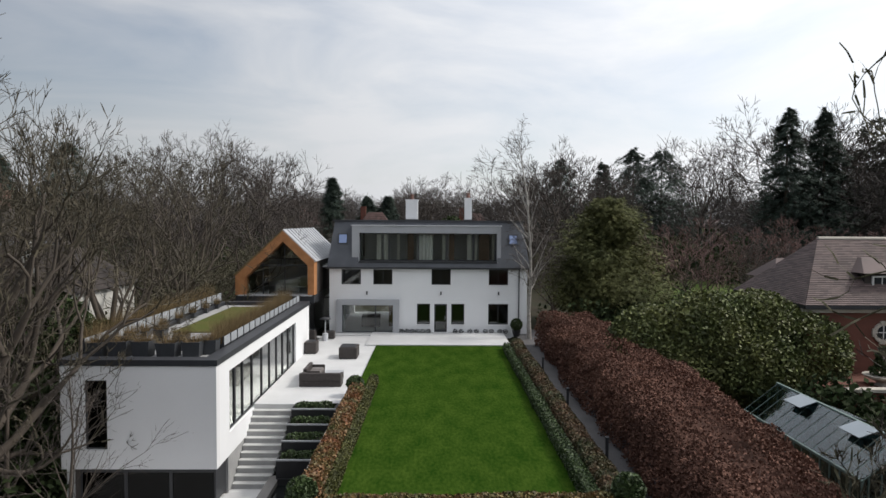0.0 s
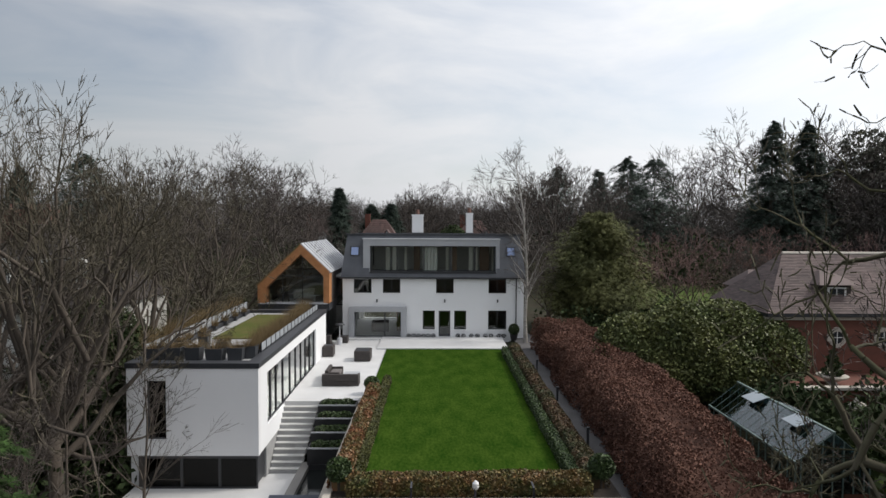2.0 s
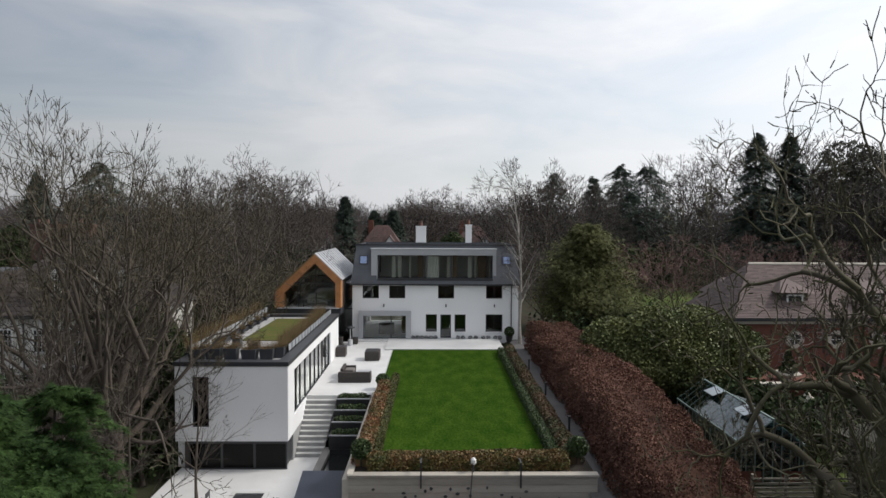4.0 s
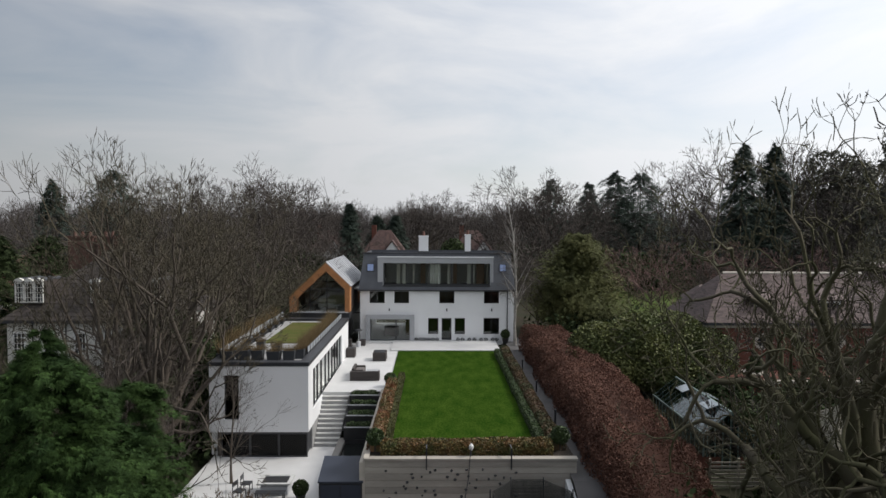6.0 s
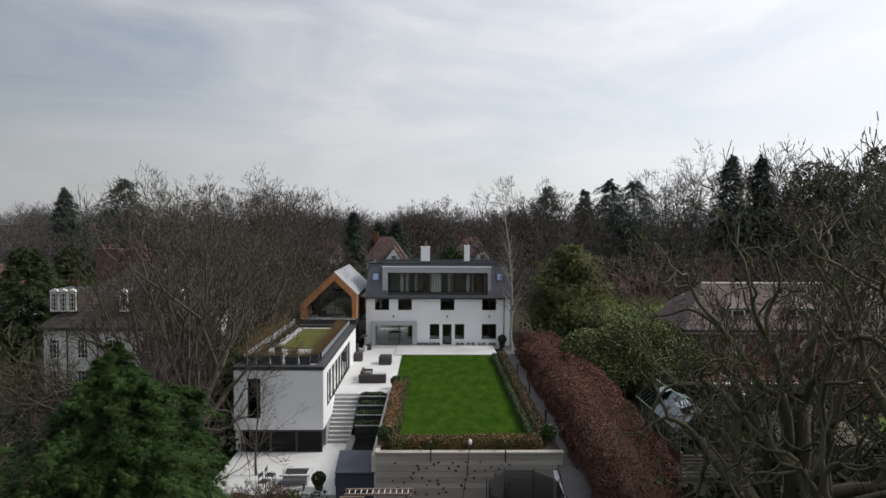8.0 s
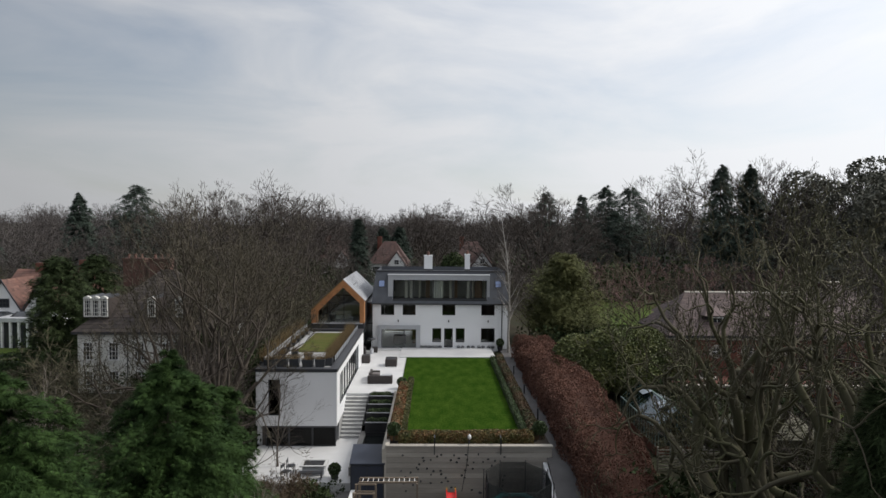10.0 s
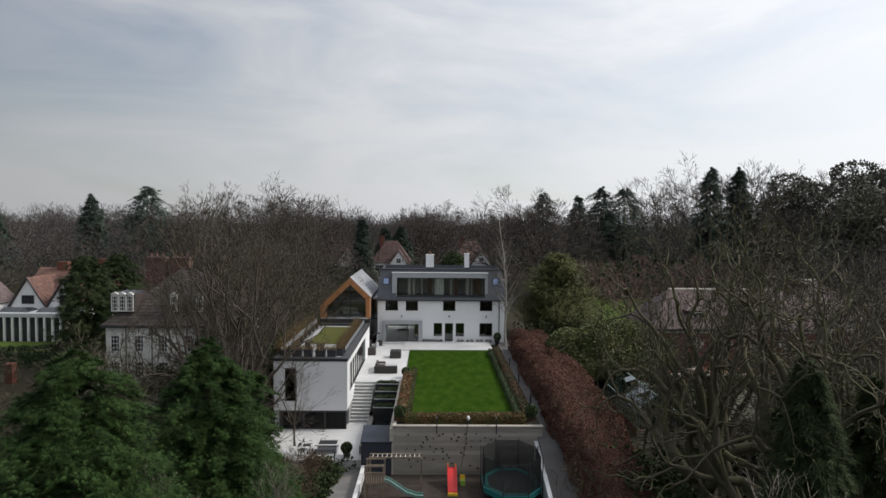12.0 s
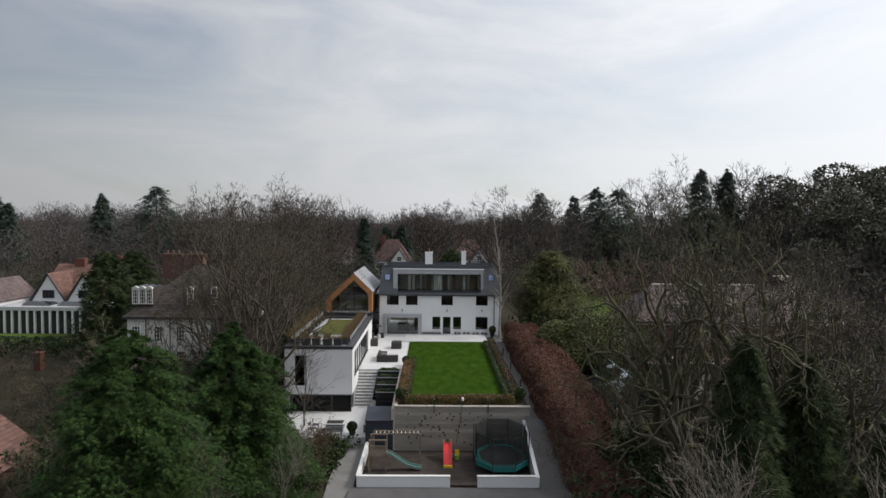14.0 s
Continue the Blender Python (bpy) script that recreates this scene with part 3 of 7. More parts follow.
def conifer_mesh(seed, height, reach, n_branch, per, size, material, name, bare=0.08, power=0.85, droop=0.25, up=0.0, fingers=3):
    """A conifer's crown: whorled branches, each hung with small pointed sprays."""
    rng = np.random.default_rng(seed)
    t = rng.uniform(0, 1, n_branch) ** 1.15
    z = height * (bare + (1 - bare) * t)
    L = reach * np.maximum((1 - t) ** power, 0.03) * rng.uniform(0.55, 1.12, n_branch)
    a = rng.uniform(0, 6.283, n_branch)
    lobes = np.array([noise.noise((math.cos(p) * 1.3 + seed, math.sin(p) * 1.3, q * 0.32)) for p, q in zip(a, z)])
    L = L * (1 + 0.42 * lobes)
    z = z + 0.05 * height * lobes
    f = rng.uniform(0.15, 1, (n_branch, per)) ** 0.7
    aa = a[:, None] + rng.normal(0, 0.16, f.shape) * (1.3 - f)
    rr = L[:, None] * f
    zz = z[:, None] + rr * up - droop * rr * f + rng.normal(0, 0.06 if n_branch > 800 else 0.035, f.shape) * L[:, None]
    C = np.stack([rr * np.cos(aa), rr * np.sin(aa), zz], 2).reshape(-1, 3)
    out = np.stack([np.cos(aa), np.sin(aa), np.full(f.shape, -0.45)], 2).reshape(-1, 3)
    s = size * rng.uniform(0.6, 1.3, len(C))[:, None]
    d = unit(out + rng.normal(0, 0.45, C.shape))
    u, w = across(d)
    u = unit(u + rng.normal(0, 0.35, u.shape))
    # a spray: pointed fingers fanned from one foot
    V, T = [], []
    for k in range(fingers):
        side = 2.0 * k / (fingers - 1) - 1.0
        tip = C + (d * (1.0 - 0.3 * abs(side)) + u * side * 0.55) * s
        w2 = s * (0.48 / fingers)
        V += [C + u * (side * 0.5 - 0.5) * w2, C + u * (side * 0.5 + 0.5) * w2, tip]
    n = len(C)
    V = np.stack(V, 1).reshape(-1, 3)
    return raw_mesh(name, V, np.arange(len(V)).reshape(-1, 3), material)


def plant(name, limbs, twigs, loc, label, category="tree", group="", turn=0.0, size=1.0, crown="crown", crown_label=""):
    ob = thing(name, loc, label, category, group)
    ob.rotation_euler = (0, 0, turn)
    ob.scale = (size, size, size)
    part("trunk", limbs, limbs.materials[0], ob)
    part(crown, twigs, twigs.materials[0], ob, crown_label)
    return ob


# ---- ground ----
def ramp(v, rows):
    return float(np.interp(v, [r[0] for r in rows], [r[1] for r in rows]))


def ground_z(x, y):
    mid = ramp(y, ((-90, -6.0), (-60, -5.0), (-40, -3.9), (-37, -3.5), (-19.5, -3.45), (-14, -0.45), (200, -0.45)))
    left = ramp(y, ((-90, -6.0), (-60, -5.0), (-45, -4.0), (-22, -2.9), (-15, -1.3), (0, -0.8), (60, -0.3)))
    right = ramp(y, ((-90, -6.0), (-60, -5.0), (-45, -4.1), (-37, -3.35), (-31, -0.75), (-24, -0.12), (200, -0.12)))
    far_right = ramp(y, ((-90, -6.0), (-60, -5.0), (-45, -3.6), (-34, -2.0), (-20, -1.6), (-6, -0.6), (60, 0.0)))
    a = ramp(x, ((-14.5, 0), (-13.5, 1)))
    z = left * (1 - a) + mid * a
    b = ramp(x, ((6.2, 0), (6.6, 1)))
    z = z * (1 - b) + right * b
    c = ramp(x, ((9.5, 0), (12.0, 1)))
    z = z * (1 - c) + far_right * c
    far = max(0.0, min(1.0, (math.hypot(x, y) - 150) / 600))
    return z + 0.12 * noise.noise((x * 0.13, y * 0.13, 0)) * (1.0 if abs(x) > 12 or y < -38 else 0.0) + far * 4.0


gx = sorted({*np.arange(-80, 81, 2.0), *np.arange(-16, 14, 0.5), -1500.0, -900.0, -500.0, -300.0, -200.0, -140.0, -105.0, 105.0, 140.0, 200.0, 300.0, 500.0, 900.0, 1500.0})
gy = sorted({*np.arange(-90, 80, 2.0), *np.arange(-40, -12, 0.5), -600.0, -300.0, -160.0, -115.0, 105.0, 140.0, 200.0, 300.0, 500.0, 900.0, 2200.0})
ground_mb = MB()
ground_mb.v = [(float(x), float(y), ground_z(x, y)) for y in gy for x in gx]
nx = len(gx)
ground_mb.f = [(j * nx + i, j * nx + i + 1, (j + 1) * nx + i + 1, (j + 1) * nx + i) for j in range(len(gy) - 1) for i in range(nx - 1)]
solo("ground", ground_mb, EARTH, "brown leaf-littered ground of wooded gardens", "ground", "structure", smooth=True)

# lawn slab with retaining walls
LX0, LX1, LY0, LY1, LZ = -3.75, 6.45, -30.26, -4.9, 0.0
solo("lawn", MB().box(LX0 + 0.25, 6.4, LY0 + 0.3, LY1, -0.5, LZ), LAWN, "striped green mown lawn before the white house", "lawn", "structure")
solo("lawn_border_bed", MB().box(LX0 + 0.2, -2.6, LY0 + 0.3, -17.0, -0.4, 0.02).box(5.0, 6.42, LY0 + 0.3, -5.5, -0.4, 0.02).box(-2.6, 5.0, LY0 + 0.3, -28.3, -0.4, 0.02),
     SOIL, "dark soil bed under the clipped border hedges", "flower bed", "structure")

# ---- main house ----
house = thing("house", (0, 0, 0), "white rendered house with dark slate mansard roof and long dormer", "house")
HX0, HX1, EAVE = -7.45, 7.35, 4.85
# openings on the garden front: x0, x1, z0, z1
UP = [(-6.55, -5.1, 3.6, 4.74), (-4.18, -2.76, 3.6, 4.74), (0.17, 1.6, 3.6, 4.78), (4.46, 5.91, 3.6, 4.78)]
LOW = [(-0.91, 0.07, 0.62, 2.17), (1.66, 2.64, 0.62, 2.17), (4.44, 5.94, 0.62, 2.18)]
DOOR = (0.39, 1.34, 0.04, 2.16)
BAY = (-6.46, -2.68, 0.06, 2.1)
part("wall", MB().wall("x", HX0, HX1, -0.4, EAVE, 0.0, 0.35, UP + LOW + [DOOR, BAY]), RENDER, house)
# unseen openings, here and in the back wall, added to let daylight into the rooms
part("side_wall", MB().wall("y", 0.35, 9.5, -0.4, EAVE, HX0, HX0 + 0.35, [(2.0, 8.5, 0.1, 2.4)]), RENDER, house)
part("side_wall", MB().wall("y", 0.35, 9.5, -0.4, EAVE, HX1 - 0.35, HX1, []), RENDER, house)
part("back_wall", MB().wall("x", HX0, HX1, -0.4, EAVE, 9.5, 9.85, [(-6.8, -3.0, 0.1, 2.4), (-1.5, 0.5, 3.2, 4.6), (-6.0, -4.0, 3.2, 4.6)]), RENDER, house)
part("floor_slab", MB().box(HX0 + 0.36, HX1 - 0.36, 0.36, 9.49, -0.3, 0.02), ROOM, house)
part("floor_slab", MB().box(HX0 + 0.36, HX1 - 0.36, 0.36, 9.49, 2.6, 2.9), ROOM, house)
part("floor_slab", MB().box(HX0 + 0.36, HX1 - 0.36, 0.36, 9.49, 4.9, 5.2), ROOM, house)
# rear partitions coloured dark so the rooms look dim through the glass
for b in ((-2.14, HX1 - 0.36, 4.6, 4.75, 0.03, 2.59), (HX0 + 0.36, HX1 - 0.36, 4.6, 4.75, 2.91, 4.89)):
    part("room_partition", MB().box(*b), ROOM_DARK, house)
for b in ((-2.3, -2.15, 0.4, 4.59, 0.03, 2.59), (3.2, 3.35, 0.4, 4.59, 0.03, 2.59), (-1.4, -1.25, 0.4, 4.59, 2.91, 4.89), (2.9, 3.05, 0.4, 4.59, 2.91, 4.89)):
    part("room_partition", MB().box(*b), ROOM, house)


def window(parent, x0, x1, z0, z1, y, bars=1, material=DARK_METAL, depth=0.09, sill=True):
    w = part("window", MB().box(x0, x0 + 0.06, y, y + depth, z0, z1).box(x1 - 0.06, x1, y, y + depth, z0, z1)
             .box(x0 + 0.06, x1 - 0.06, y, y + depth, z0, z0 + 0.06).box(x0 + 0.06, x1 - 0.06, y, y + depth, z1 - 0.06, z1), material, parent, "dark metal window frame")
    step = (x1 - x0 - 0.12) / bars
    for i in range(1, bars):
        a = x0 + 0.06 + step * i
        part("mullion", MB().box(a - 0.025, a + 0.025, y + 0.004, y + depth - 0.004, z0 + 0.062, z1 - 0.062), material, w)
    for i in range(bars):
        a = x0 + 0.06 + step * i
        part("pane", MB().box(a + 0.02, a + step - 0.02, y + 0.035, y + 0.05, z0 + 0.05, z1 - 0.05), GLASS, w, shadow=False)
    if sill:
        part("sill", MB().box(x0 - 0.05, x1 + 0.05, y - 0.16, y + 0.02, z0 - 0.06, z0 - 0.003), material if material is not DARK_METAL else WHITE_PAINT, w)
    return w


for a in UP:
    window(house, *a, 0.12, 2)
for a in LOW:
    window(house, *a, 0.12, 1 if a[1] - a[0] < 1.2 else 2)
front_door = part("door", MB().box(DOOR[0], DOOR[0] + 0.1, 0.1, 0.17, DOOR[2], DOOR[3]).box(DOOR[1] - 0.1, DOOR[1], 0.1, 0.17, DOOR[2], DOOR[3])
                  .box(DOOR[0] + 0.1, DOOR[1] - 0.1, 0.1, 0.17, DOOR[2], 0.22).box(DOOR[0] + 0.1, DOOR[1] - 0.1, 0.1, 0.17, 2.04, DOOR[3]), DARK_METAL, house, "dark glazed garden door")
part("pane", MB().box(DOOR[0] + 0.09, DOOR[1] - 0.09, 0.125, 0.14, 0.2, 2.06), GLASS, front_door, shadow=False)
part("door_handle", MB().rod((1.2, 0.07, 0.95), (1.2, 0.07, 1.25), 0.015), LIGHT_METAL, front_door)
# kitchen behind the picture window
part("kitchen_island", MB().soft(-5.3, -3.9, 2.2, 3.1, 0.03, 0.93, 0.02), ROOM_DARK, house, "dark kitchen island seen through the picture window")
part("kitchen_cabinet", MB().box(-7.0, -6.5, 1.0, 1.9, 0.03, 2.3), WHITE_PAINT, house)
part("pendant_lamp", MB().lathe((-4.6, 2.6, 1.75), [(0.28, 0), (0.24, 0.12), (0.05, 0.2)], 14), DARK_METAL, house)
part("shelf_unit", MB().box(-3.2, -2.35, 2.6, 4.4, 0.03, 2.3), WOOD_DARK, house)
# rendered drip line above the low windows
part("drip_mould", MB().box(-1.0, 2.75, -0.035, 0.003, 2.28, 2.34), RENDER, house)
part("drip_mould", MB().box(4.35, 6.0, -0.035, 0.003, 2.28, 2.34), RENDER, house)
# picture window in a grey surround
bay = part("picture_window", MB().box(-6.87, -6.46, -0.4, 0.12, 0.0, 2.5).box(-2.68, -2.23, -0.4, 0.12, 0.0, 2.5).box(-6.46, -2.68, -0.4, 0.12, 2.1, 2.5), GREY_FRAME, house, "picture window in a projecting grey surround")
for a, b in ((-6.46, -4.0), (-4.0, -2.68)):
    part("pane_frame", MB().box(a, a + 0.05, -0.12, -0.04, 0.06, 2.1).box(b - 0.05, b, -0.12, -0.04, 0.06, 2.1).box(a + 0.05, b - 0.05, -0.12, -0.04, 2.05, 2.1).box(a + 0.05, b - 0.05, -0.12, -0.04, 0.06, 0.11), DARK_METAL, bay)
    part("pane", MB().box(a + 0.04, b - 0.04, -0.09, -0.075, 0.1, 2.06), GLASS, bay, shadow=False)

# mansard roof: slate slopes and flat top
RT, SL = 8.35, 1.15
slope_y = lambda z: -0.2 + (SL + 0.2) * (z - EAVE) / (RT - EAVE)
edge_x = lambda z: 0.15 - 0.4 * (z - EAVE) / (RT - EAVE)
DX0, DX1, DZ0, DZ1 = -5.3, 5.1, 5.3, 7.5
rf = MB()
front = lambda a, b, c, d: rf.add([(x, slope_y(z), z) for x, z in (a, b, c, d)], [(0, 1, 2, 3)])
ex = lambda z, s: (HX0 - edge_x(z)) if s < 0 else (HX1 + edge_x(z))
front((ex(EAVE, -1), EAVE), (ex(EAVE, 1), EAVE), (ex(DZ0, 1), DZ0), (ex(DZ0, -1), DZ0))
front((ex(DZ0, -1), DZ0), (DX0, DZ0), (DX0, DZ1), (ex(DZ1, -1), DZ1))
front((DX1, DZ0), (ex(DZ0, 1), DZ0), (ex(DZ1, 1), DZ1), (DX1, DZ1))
front((ex(DZ1, -1), DZ1), (ex(DZ1, 1), DZ1), (ex(RT, 1), RT), (ex(RT, -1), RT))
rf.add([(HX0 - 0.15, -0.2, EAVE), (HX1 + 0.15, -0.2, EAVE), (HX1 + 0.15, 10.0, EAVE), (HX0 - 0.15, 10.0, EAVE), (HX0 + 0.25, SL, RT), (HX1 - 0.25, SL, RT), (HX1 - 0.25, 8.8, RT), (HX0 + 0.25, 8.8, RT),
        (HX0 + 0.25, SL, RT - 0.45), (HX1 - 0.25, SL, RT - 0.45), (HX1 - 0.25, 8.8, RT - 0.45), (HX0 + 0.25, 8.8, RT - 0.45)],
       [(1, 2, 6, 5), (2, 3, 7, 6), (3, 0, 4, 7), (8, 9, 10, 11), (4, 5, 9, 8), (5, 6, 10, 9), (6, 7, 11, 10), (7, 4, 8, 11)])
roof = part("roof", rf, SLATE, house, "dark slate mansard roof")
part("gutter", MB().box(HX0 - 0.2, HX1 + 0.2, -0.32, -0.2, EAVE - 0.06, EAVE + 0.08), DARK_METAL, roof)
part("roof_edge", MB().box(HX0 + 0.1, HX1 - 0.1, SL - 0.12, SL + 0.05, RT - 0.05, RT + 0.08), DARK_METAL, roof)
# long dormer
dormer = part("dormer", MB().box(-5.79, -5.25, 0.1, 2.6, 5.3, 7.98).box(5.05, 5.35, 0.1, 2.6, 5.3, 7.98).box(-5.25, 5.05, 0.1, 2.6, 7.45, 7.98), GREY_FRAME, house, "long grey framed dormer with sliding glass")
part("dormer_top", MB().box(-5.85, 5.41, 0.03, 2.62, 7.983, 8.05), LIGHT_METAL, dormer)
part("dormer_ledge", MB().box(-5.25, 5.05, -0.1, 2.6, 5.22, 5.36), DARK_METAL, dormer)
part("dormer_room", MB().box(-5.24, 5.04, 3.8, 3.95, 5.21, 7.7), ROOM, dormer)
part("dormer_ceiling", MB().box(-5.24, 5.04, 2.61, 3.79, 7.5, 7.6), ROOM, dormer)
part("room_partition", MB().box(1.3, 1.4, 0.7, 3.79, 5.37, 7.44), ROOM, dormer)
edges = (-5.25, -3.05, -0.85, 1.35, 3.35, 5.05)
for i in range(len(edges) - 1):
    a, b = edges[i] + 0.01, edges[i + 1] - 0.01
    p = part("sliding_door", MB().box(a, a + 0.05, 0.5, 0.58, 5.37, 7.44).box(b - 0.05, b, 0.5, 0.58, 5.37, 7.44).box(a + 0.05, b - 0.05, 0.5, 0.58, 7.38, 7.44).box(a + 0.05, b - 0.05, 0.5, 0.58, 5.37, 5.43), DARK_METAL, dormer)
    part("pane", MB().box(a + 0.045, b - 0.045, 0.53, 0.545, 5.42, 7.39), GLASS, p, shadow=False)


def curtain(parent, x0, x1, y, z0, z1):
    n = 14
    top = [(x0 + (x1 - x0) * i / n, y + 0.05 * math.sin(i * 2.1)) for i in range(n + 1)]
    outline = top + [(x, yy + 0.03) for x, yy in reversed(top)]
    return part("curtain", MB().prism(outline, "z", z0, z1), CURTAIN, parent)


for a, b in ((-3.5, -3.15), (-2.95, -2.5), (-1.95, -1.75), (-0.45, 0.75), (1.05, 1.3), (2.95, 3.3), (3.45, 3.7), (4.85, 5.0)):
    curtain(dormer, a - 0.5 if a < 1 else a - 0.1, b - 0.5 if a < 1 else b - 0.1, 0.75, 5.38, 7.43)
for a, b in ((-1.7, -1.2), (1.5, 1.9), (3.8, 4.6)):
    part("timber_panel", MB().box(a, b, 1.4, 1.5, 5.38, 7.43), WOOD_DARK, dormer)
# roof lights
for x0 in (-6.9, 5.95):
    z0, z1 = 6.6, 7.4
    yy = lambda z: -0.2 + (SL + 0.2) * (z - EAVE) / (RT - EAVE) - 0.05
    fr = part("roof_window", MB().add([(x0, yy(z0), z0), (x0 + 0.75, yy(z0), z0), (x0 + 0.75, yy(z1), z1), (x0, yy(z1), z1),
                                       (x0, yy(z0) + 0.2, z0), (x0 + 0.75, yy(z0) + 0.2, z0), (x0 + 0.75, yy(z1) + 0.2, z1), (x0, yy(z1) + 0.2, z1)],
                                      [(0, 1, 2, 3), (0, 4, 5, 1), (1, 5, 6, 2), (2, 6, 7, 3), (3, 7, 4, 0)]), DARK_METAL, roof, "roof window with reflected sky blue painted into its pane")
    za, zb = z0 + 0.09, z1 - 0.09
    part("pane", MB().add([(x0 + 0.09, yy(za) - 0.012, za), (x0 + 0.66, yy(za) - 0.012, za), (x0 + 0.66, yy(zb) - 0.012, zb), (x0 + 0.09, yy(zb) - 0.012, zb),
                           (x0 + 0.09, yy(za) + 0.02, za), (x0 + 0.66, yy(za) + 0.02, za), (x0 + 0.66, yy(zb) + 0.02, zb), (x0 + 0.09, yy(zb) + 0.02, zb)],
                          [(0, 1, 2, 3), (0, 4, 5, 1), (1, 5, 6, 2), (2, 6, 7, 3), (3, 7, 4, 0), (7, 6, 5, 4)]), SKYLIGHT, roof)
# chimneys
for x0, x1, top, pots in ((-1.9, -0.95, 10.05, 1), (2.75, 3.3, 10.2, 1)):
    ch = part("chimney", MB().box(x0, x1, 2.6, 3.4, 7.9, top - 0.1).box(x0 - 0.04, x1 + 0.04, 2.56, 3.44, top - 0.1, top), RENDER, house, "white rendered chimney")
    part("flashing", MB().box(x0 - 0.05, x1 + 0.05, 2.5, 3.45, 8.34, 8.5), DARK_METAL, ch)
    part("chimney_pot", MB().lathe(((x0 + x1) / 2, 3.0, top), [(0.16, 0), (0.13, 0.3), (0.15, 0.4), (0.1, 0.42)], 12), CLAY_TILE, ch)
# wall lights and rain pipe
for x in (-4.65, 0.88, 5.2):
    part("wall_light", MB().box(x - 0.05, x + 0.05, -0.12, 0.0, 2.85, 3.1), DARK_METAL, house)
part("rain_pipe", MB().rod((6.72, -0.07, -0.1), (6.72, -0.07, 4.85), 0.045), DARK_METAL, house)

# raised step along the front
solo("house_terrace", MB().box(-4.2, 5.55, -4.85, -0.01, -0.35, 0.05).box(-6.9, -4.2, -1.2, -0.42, -0.35, 0.03), PAVING, "pale paved terrace along the white house", "terrace", "structure")

# ---- gabled cedar wing ----
wing = thing("gabled_wing", (-10.5, -2.3, 0), "cedar framed gable wing with glazed front and pale metal roof", "building")
wing.location = (0, 0, 0)
WY = -2.3
GO = [(-13.7, 3.05), (-13.7, 4.4), (-10.35, 7.6), (-8.15, 5.5), (-8.15, 3.05)]
GI = [(-13.05, 3.05), (-13.05, 4.25), (-10.35, 6.85), (-8.6, 5.15), (-8.6, 3.05)]
band = MB()
for i in range(4):
    a, b, c, d = GO[i], GO[i + 1], GI[i + 1], GI[i]
    band.prism([a, b, c, d], "y", WY, WY + 1.1)
part("cedar_surround", band, CEDAR, wing, "orange cedar boarded gable surround")
part("roof", MB().prism([(-10.4, 7.55), (-10.35, 7.72), (-8.0, 5.45), (-8.15, 5.38)], "y", WY + 0.05, 9.0), ZINC, wing, "pale metal roof slope")
for k in range(1, 11):
    yk = WY + 1.02 * k
    part("standing_seam", MB().prism([(-10.33, 7.70), (-10.31, 7.76), (-8.0, 5.50), (-8.03, 5.46)], "y", yk - 0.018, yk + 0.018), ZINC, wing)
part("roof", MB().prism([(-10.36, 7.72), (-10.4, 7.55), (-13.7, 4.38), (-13.85, 4.45)], "y", WY + 0.05, 9.0), SEDGE, wing, "planted green roof slope")
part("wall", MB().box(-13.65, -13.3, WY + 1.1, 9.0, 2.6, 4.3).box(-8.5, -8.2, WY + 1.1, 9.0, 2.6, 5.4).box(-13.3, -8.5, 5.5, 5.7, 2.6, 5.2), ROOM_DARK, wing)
part("base", MB().box(-13.7, -8.15, WY + 0.05, 9.0, 2.45, 2.98), COPING, wing)
part("ledge", MB().box(-13.5, -8.3, WY - 0.1, WY + 0.3, 2.985, 3.06), LIGHT_METAL, wing)
for a, b in ((-13.05, -11.9), (-11.9, -10.35), (-10.35, -8.6)):
    zt = lambda x: 4.25 + (x + 13.05) * (2.6 / 2.7) if x < -10.35 else 6.85 - (x + 10.35) * (1.7 / 1.75)
    fr = part("glazing_bar", MB().box(b - 0.03, b + 0.03, WY + 0.6, WY + 0.66, 3.06, zt(b) - 0.02), DARK_METAL, wing)
    part("pane", MB().prism([(a + 0.02, 3.08), (b - 0.02, 3.08), (b - 0.02, zt(b - 0.02) - 0.04), (a + 0.02, zt(a + 0.02) - 0.04)], "y", WY + 0.62, WY + 0.635), GLASS, wing, shadow=False)
part("transom", MB().box(-12.2, -8.62, WY + 0.58, WY + 0.68, 5.08, 5.16), DARK_METAL, wing)
part("room_floor", MB().box(-13.3, -8.5, WY + 0.68, 5.5, 2.985, 3.05), ROOM, wing)
part("room_wall", MB().box(-13.0, -8.55, 4.0, 4.12, 3.06, 5.2), ROOM, wing)
part("room_sofa", MB().soft(-11.6, -9.9, 0.6, 1.4, 3.06, 3.5, 0.05).soft(-11.6, -9.9, 1.2, 1.45, 3.5, 3.85, 0.05), CURTAIN, wing)
part("room_table", MB().box(-10.0, -9.2, -0.9, -0.3, 3.45, 3.5).box(-9.65, -9.55, -0.65, -0.55, 3.06, 3.45), WHITE_PAINT, wing)
# ground floor under the wing and glass link to the house
part("lower_wall", MB().box(-13.6, -8.9, -1.9, 9.0, -0.5, 2.44), DARK_METAL, wing)
link = thing("glass_link", (0, 0, 0), "glazed link between the cedar wing and the house", "building")
part("pane", MB().box(-8.88, -7.47, 1.5, 1.52, 0.06, 4.7), GLASS, link, shadow=False)
part("frame", MB().box(-8.9, -8.84, 1.44, 1.58, 0.0, 4.8).box(-7.53, -7.47, 1.44, 1.58, 0.0, 4.8).box(-8.84, -7.53, 1.44, 1.58, 4.7, 4.8).box(-8.84, -7.53, 1.44, 1.58, 2.4, 2.5), DARK_METAL, link)
